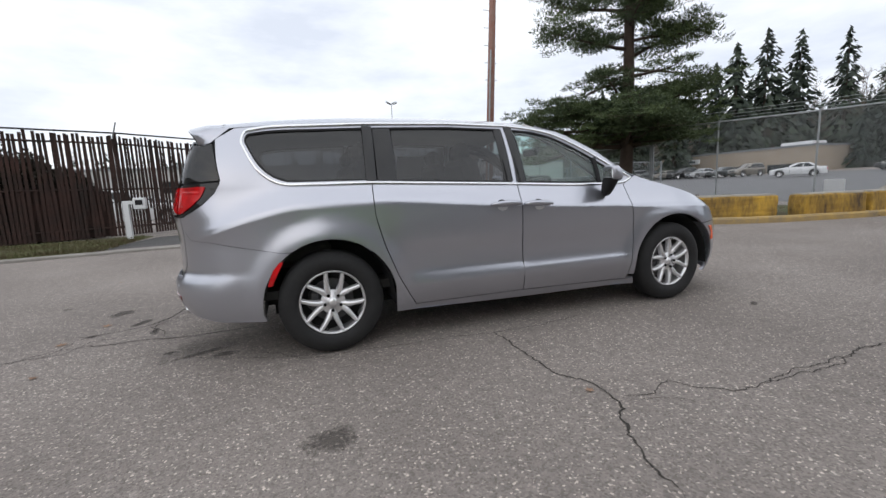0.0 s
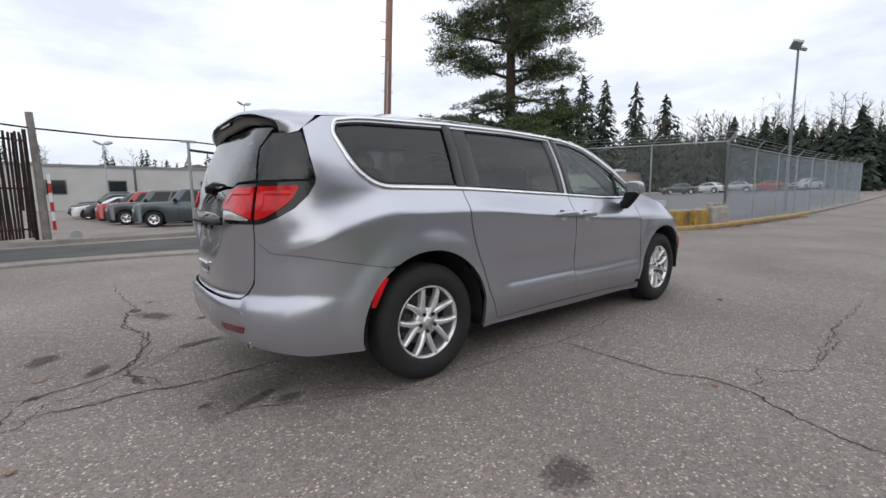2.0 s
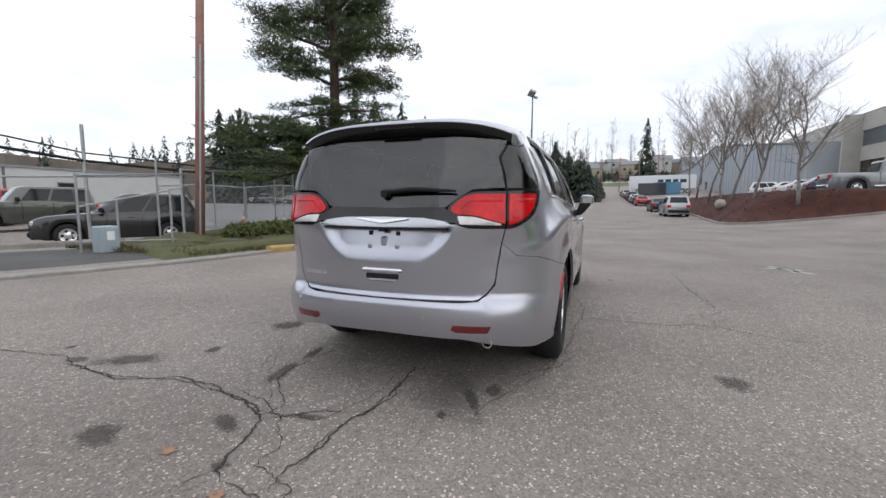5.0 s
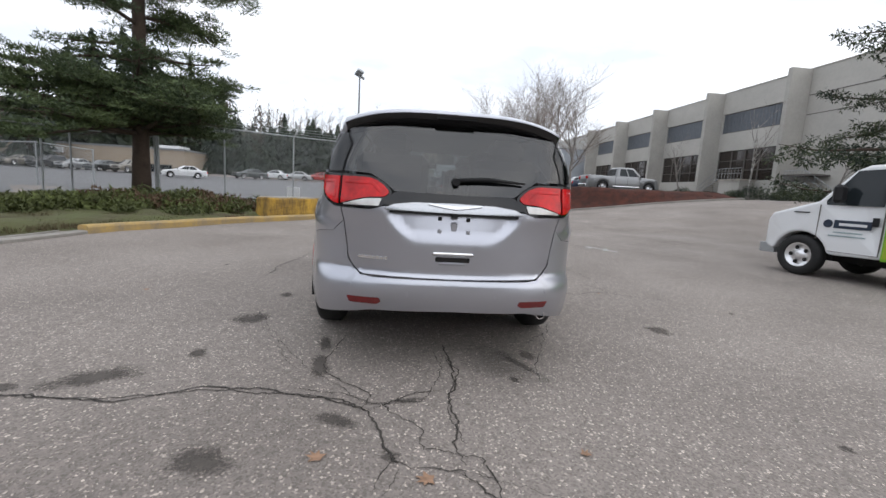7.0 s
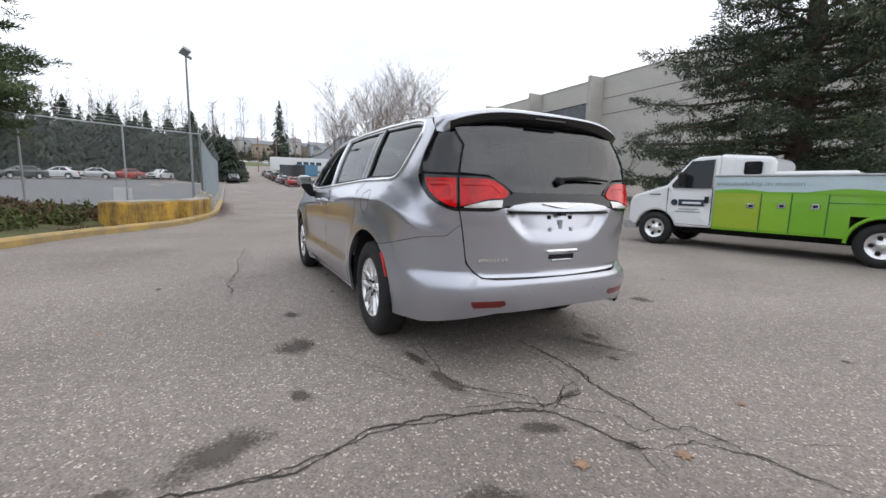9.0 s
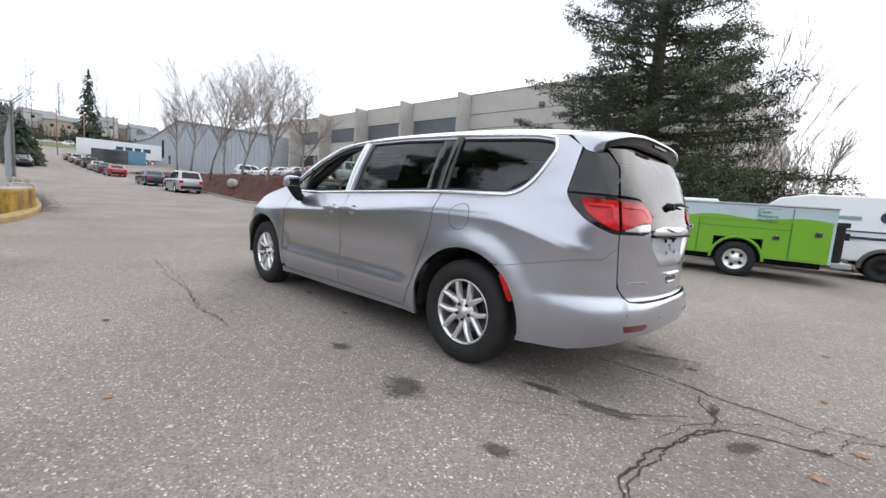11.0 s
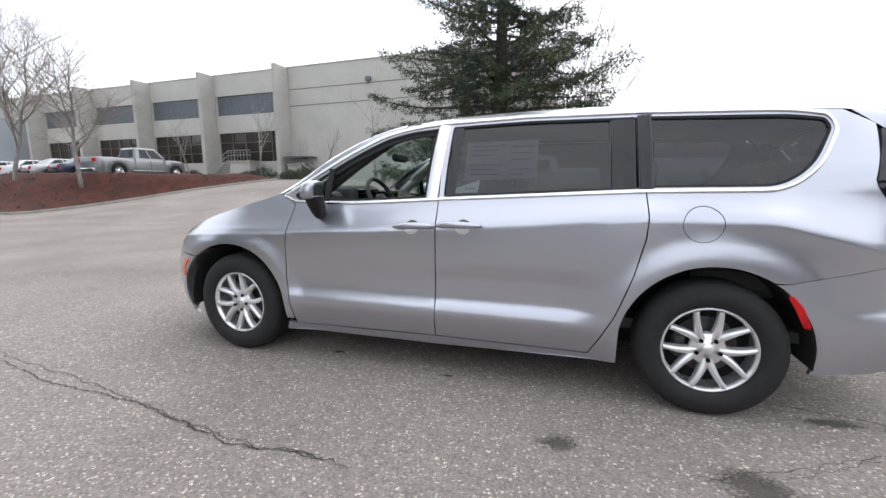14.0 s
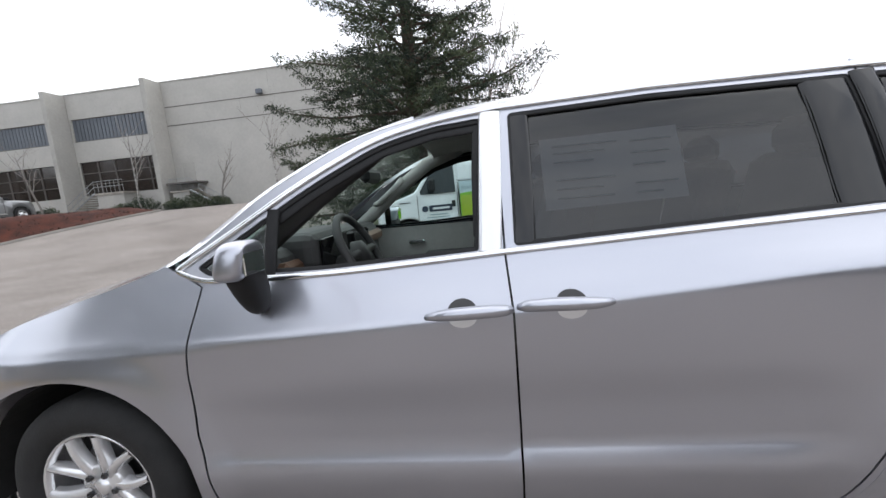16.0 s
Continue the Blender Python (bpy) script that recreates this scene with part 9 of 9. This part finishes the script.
x, y = at(-9.6, 115)
tr = thing("box_trailer", pose(x, y, gz(x, y), 0, 0, 78), "long white box trailer with dark lettering bars parked up the road", "trailer")
part("box", boxes((-7.2, 7.2, -1.25, 1.25, 1.1, 4.3, 0.03)), M_WHITE, tr)
for a, b in ((-5.2, -3.9), (-3.5, -2.4), (-2.0, -0.8), (-0.4, 0.8)):
    part("text_bar", boxes((a, b, 1.254, 1.27, 2.5, 3.3)), M_TEXTDARK, tr)
    part("text_bar", boxes((a, b, -1.27, -1.254, 2.5, 3.3)), M_TEXTDARK, tr)
for wx in (-5.6, -4.4, 5.2):
    for sd in (1, -1):
        simple_wheel(tr, wx, sd * 1.1, 0.5)
for az, w, col, lb in ((-10.4, 2.6, "container_blue", "blue steel container at the roadside"), (-8.7, 2.9, "container_black", "black steel container at the roadside")):
    x, y = at(az, 109)
    cn = thing("steel_container", pose(x, y, gz(x, y), 0, 0, 79), lb, "container")
    cm = paint(col, (0.05, 0.20, 0.33) if w < 2.7 else (0.02, 0.022, 0.025))
    part("box", boxes((-w, w, -1.2, 1.2, 0, 2.75, 0.02)), cm, cn)
    for i in range(12):
        q = -w + 0.2 + i * (2 * w - 0.4) / 12
        part("rib", boxes((q, q + 0.2, 1.204, 1.25, 0.1, 2.6)), cm, cn)

# traffic cone in the fenced lot
tc = thing("traffic_cone", pose(14.2, 16.4, gz(14.2, 16.4)), "faded orange traffic cone with a white collar", "cone")
part("base", boxes((-0.18, 0.18, -0.18, 0.18, 0.0, 0.04, 0.01)), M_CONE, tc)
part("cone", lathe(bmesh.new(), [(0.04, 0.13), (0.64, 0.03), (0.66, 0.0)], 20, "z"), M_CONE, tc, smooth=True)
part("collar", lathe(bmesh.new(), [(0.32, 0.090), (0.48, 0.063)], 20, "z"), M_WHITE, tc, smooth=True)

# ---- far buildings ----
wins = [(y, y + 4.2, 0.4, 2.65, G_CAR) for y in (35.3, 42.3)] + [(52.0, 53.2, 0.4, 2.6, M_WINDOWDARK), (58, 60.5, 1.0, 3.0, G_CAR), (64, 67, 1.0, 3.0, G_CAR), (72, 75, 1.0, 3.2, G_CAR)]
tan = shed("tan_warehouse", 66, 96, 33.5, 104, 0.3, 5.1, M_TAN, "long low tan warehouse with dark shop windows", wins, 0, "W")
sg2 = part("sign_board", boxes((65.7, 65.95, 50.5, 55.6, 3.5, 4.3, 0.02)), M_WHITE, tan, "white shop sign with dark bars")
part("sign_bar", boxes((65.66, 65.69, 51.2, 54.9, 3.75, 4.05)), M_TEXTDARK, sg2)
part("roof_unit", boxes((67, 70, 34.5, 38.5, 5.1, 5.6, 0.05)), M_WHITE, tan)
north = shed("pale_shed", -45, 45, 60, 78, 0.2, 5.3, M_WHITEWALL, "long pale grey flat-roofed shed behind the car yard",
             [(x, x + 1.8, 2.0, 3.6, G_CAR) for x in (-28, -16, -6, -0.6, 8.9, 19, 29)] + [(x, x + 0.25, 0.4, 5.0, M_JOINT) for x in (-23, -10, 1.9, 14, 24)])
bw = thing("blue_warehouse", pose(0, 0, 0), "blue-grey ribbed metal warehouse with a low gable beyond the office", "building")
pr = [(66, 0.5), (66, 9.4), (114, 15.0), (138, 12.2), (170, 11.6), (170, 2.0)]
bm = bmesh.new()
a, b = [bm.verts.new((x, -27.0, z)) for x, z in pr], [bm.verts.new((x, -58, z)) for x, z in pr]
bm.faces.new(a)
bm.faces.new(b[::-1])
for i in range(len(pr)):
    j = (i + 1) % len(pr)
    bm.faces.new((a[j], a[i], b[i], b[j]))
bmesh.ops.recalc_face_normals(bm, faces=bm.faces)
part("wall", bm, M_BLUEWALL, bw)
for (xa, za), (xb, zb) in zip(pr[1:4], pr[2:5]):
    part("roof_edge", tube(bmesh.new(), [(xa, -26.9, za), (xb, -26.9, zb)], 0.16, 6), M_ROOFGREY, bw)
for i in range(52):
    x = 67 + i * 2.0
    zt = 9.4 + (x - 66) / 48 * 5.6 if x < 114 else 15.0 - (x - 114) / 24 * 2.8 if x < 138 else 12.2 - (x - 138) / 32 * 0.6
    part("wall_rib", boxes((x - 0.05, x + 0.05, -26.998, -26.94, 1.0, zt - 0.2)), M_BLUEWALL, bw)
for x, z0, z1 in ((126, 6.5, 11.0), (131, 5.5, 8.0), (120, 5.0, 7.0)):
    part("window", boxes((x, x + 1.6, -26.99, -26.90, z0, z1)), M_WINDOWDARK, bw)
sb = thing("beige_warehouse", pose(0, 0, 0), "pale beige gabled warehouse behind the yard fence", "building")
bm = bmesh.new()
pr = [(-58, 0), (-58, 7.2), (-36, 11.2), (-24, 8.3), (-9.5, 7.0), (-9.5, 0)]
a, b = [bm.verts.new((x, -56, z)) for x, z in pr], [bm.verts.new((x, -96, z)) for x, z in pr]
bm.faces.new(a)
bm.faces.new(b[::-1])
for i in range(len(pr)):
    j = (i + 1) % len(pr)
    bm.faces.new((a[j], a[i], b[i], b[j]))
bmesh.ops.recalc_face_normals(bm, faces=bm.faces)
part("wall", bm, mat("beige_metal", (0.52, 0.47, 0.41), 0.8, 0, 0.08, 0.6), sb)
for x in (-14, -20.5, -27):
    part("pilaster", boxes((x - 0.25, x + 0.25, -55.99, -55.8, 0, 6.8)), M_PILASTER, sb)
part("yard_door", boxes((-19, -15.5, -55.98, -55.9, 0.2, 4.0)), M_BLUEWALL, sb)
# cars along the upper edge of the far lawn
for i, (az, mt) in enumerate(((-1.9, P_WHITEP), (-3.2, P_SILV), (-4.6, P_WHITEP), (-5.6, P_WHITEP))):
    d = 196
    x, y = d * math.cos(radians(az)), d * math.sin(radians(az))
    car("suv" if i == 2 else "sedan", x, y, 85, mt, "far car parked above the lawn", "cars above the lawn", EYE_Z + d * math.tan(radians(2.72)) - 0.3)
# houses on the far hillside
rnd = random.Random(3)
for i in range(11):
    az, d = -14 + 17 * i / 10 + rnd.gauss(0, 0.4), rnd.uniform(215, 265)
    x, y = d * math.cos(radians(az)), d * math.sin(radians(az))
    z = EYE_Z + d * math.tan(radians(rnd.uniform(4.0, 5.0))) - 1.5
    hs = thing("house", pose(x, y, z, 0, 0, rnd.uniform(-20, 20)), "small far house with a grey gable roof", "house", "houses on the hill")
    w, l, h = rnd.uniform(3, 4.5), rnd.uniform(4, 6), rnd.uniform(2.6, 4)
    part("wall", boxes((-w, w, -l, l, -3, h)), (M_TAN, M_WHITEWALL, M_BLUEWALL)[i % 3], hs)
    bm = bmesh.new()
    v = [bm.verts.new(p) for p in ((-w - 0.4, -l - 0.4, h), (w + 0.4, -l - 0.4, h), (w + 0.4, l + 0.4, h), (-w - 0.4, l + 0.4, h), (0, -l - 0.4, h + 2.2), (0, l + 0.4, h + 2.2))]
    for q in ((0, 3, 5, 4), (1, 4, 5, 2), (0, 4, 1), (3, 2, 5), (0, 1, 2, 3)):
        bm.faces.new([v[k] for k in q])
    part("roof", bm, M_ROOFGREY, hs)
    for k in (-1, 1):
        part("window", boxes((-w - 0.06, -w - 0.004, k * l * 0.5 - 0.6, k * l * 0.5 + 0.6, 0.9, 2.1)), G_CAR, hs)
for i, d in enumerate((120, 140, 128, 150)):
    az = -7.5 + 2.2 * i
    floodx, floody = d * math.cos(radians(az)), d * math.sin(radians(az))
    st = thing("power_pole", pose(floodx, floody, gz(floodx, floody)), "thin far timber power pole", "pole", "far power poles")
    part("shaft", tube(bmesh.new(), [(0, 0, -1), (0, 0, 10)], 0.13, 6), M_POLE, st)
    part("crossarm", boxes((-0.06, 0.06, -1.1, 1.1, 9.3, 9.45)), M_POLE, st)

# unseen block added to the west, behind the walk, to darken the van's reflections
shed("unseen_west_block", -52, -30, -22, 16, 0.0, 8.0, M_CONCRETE, "unseen plain grey block added to darken reflections from the west", [], 0)
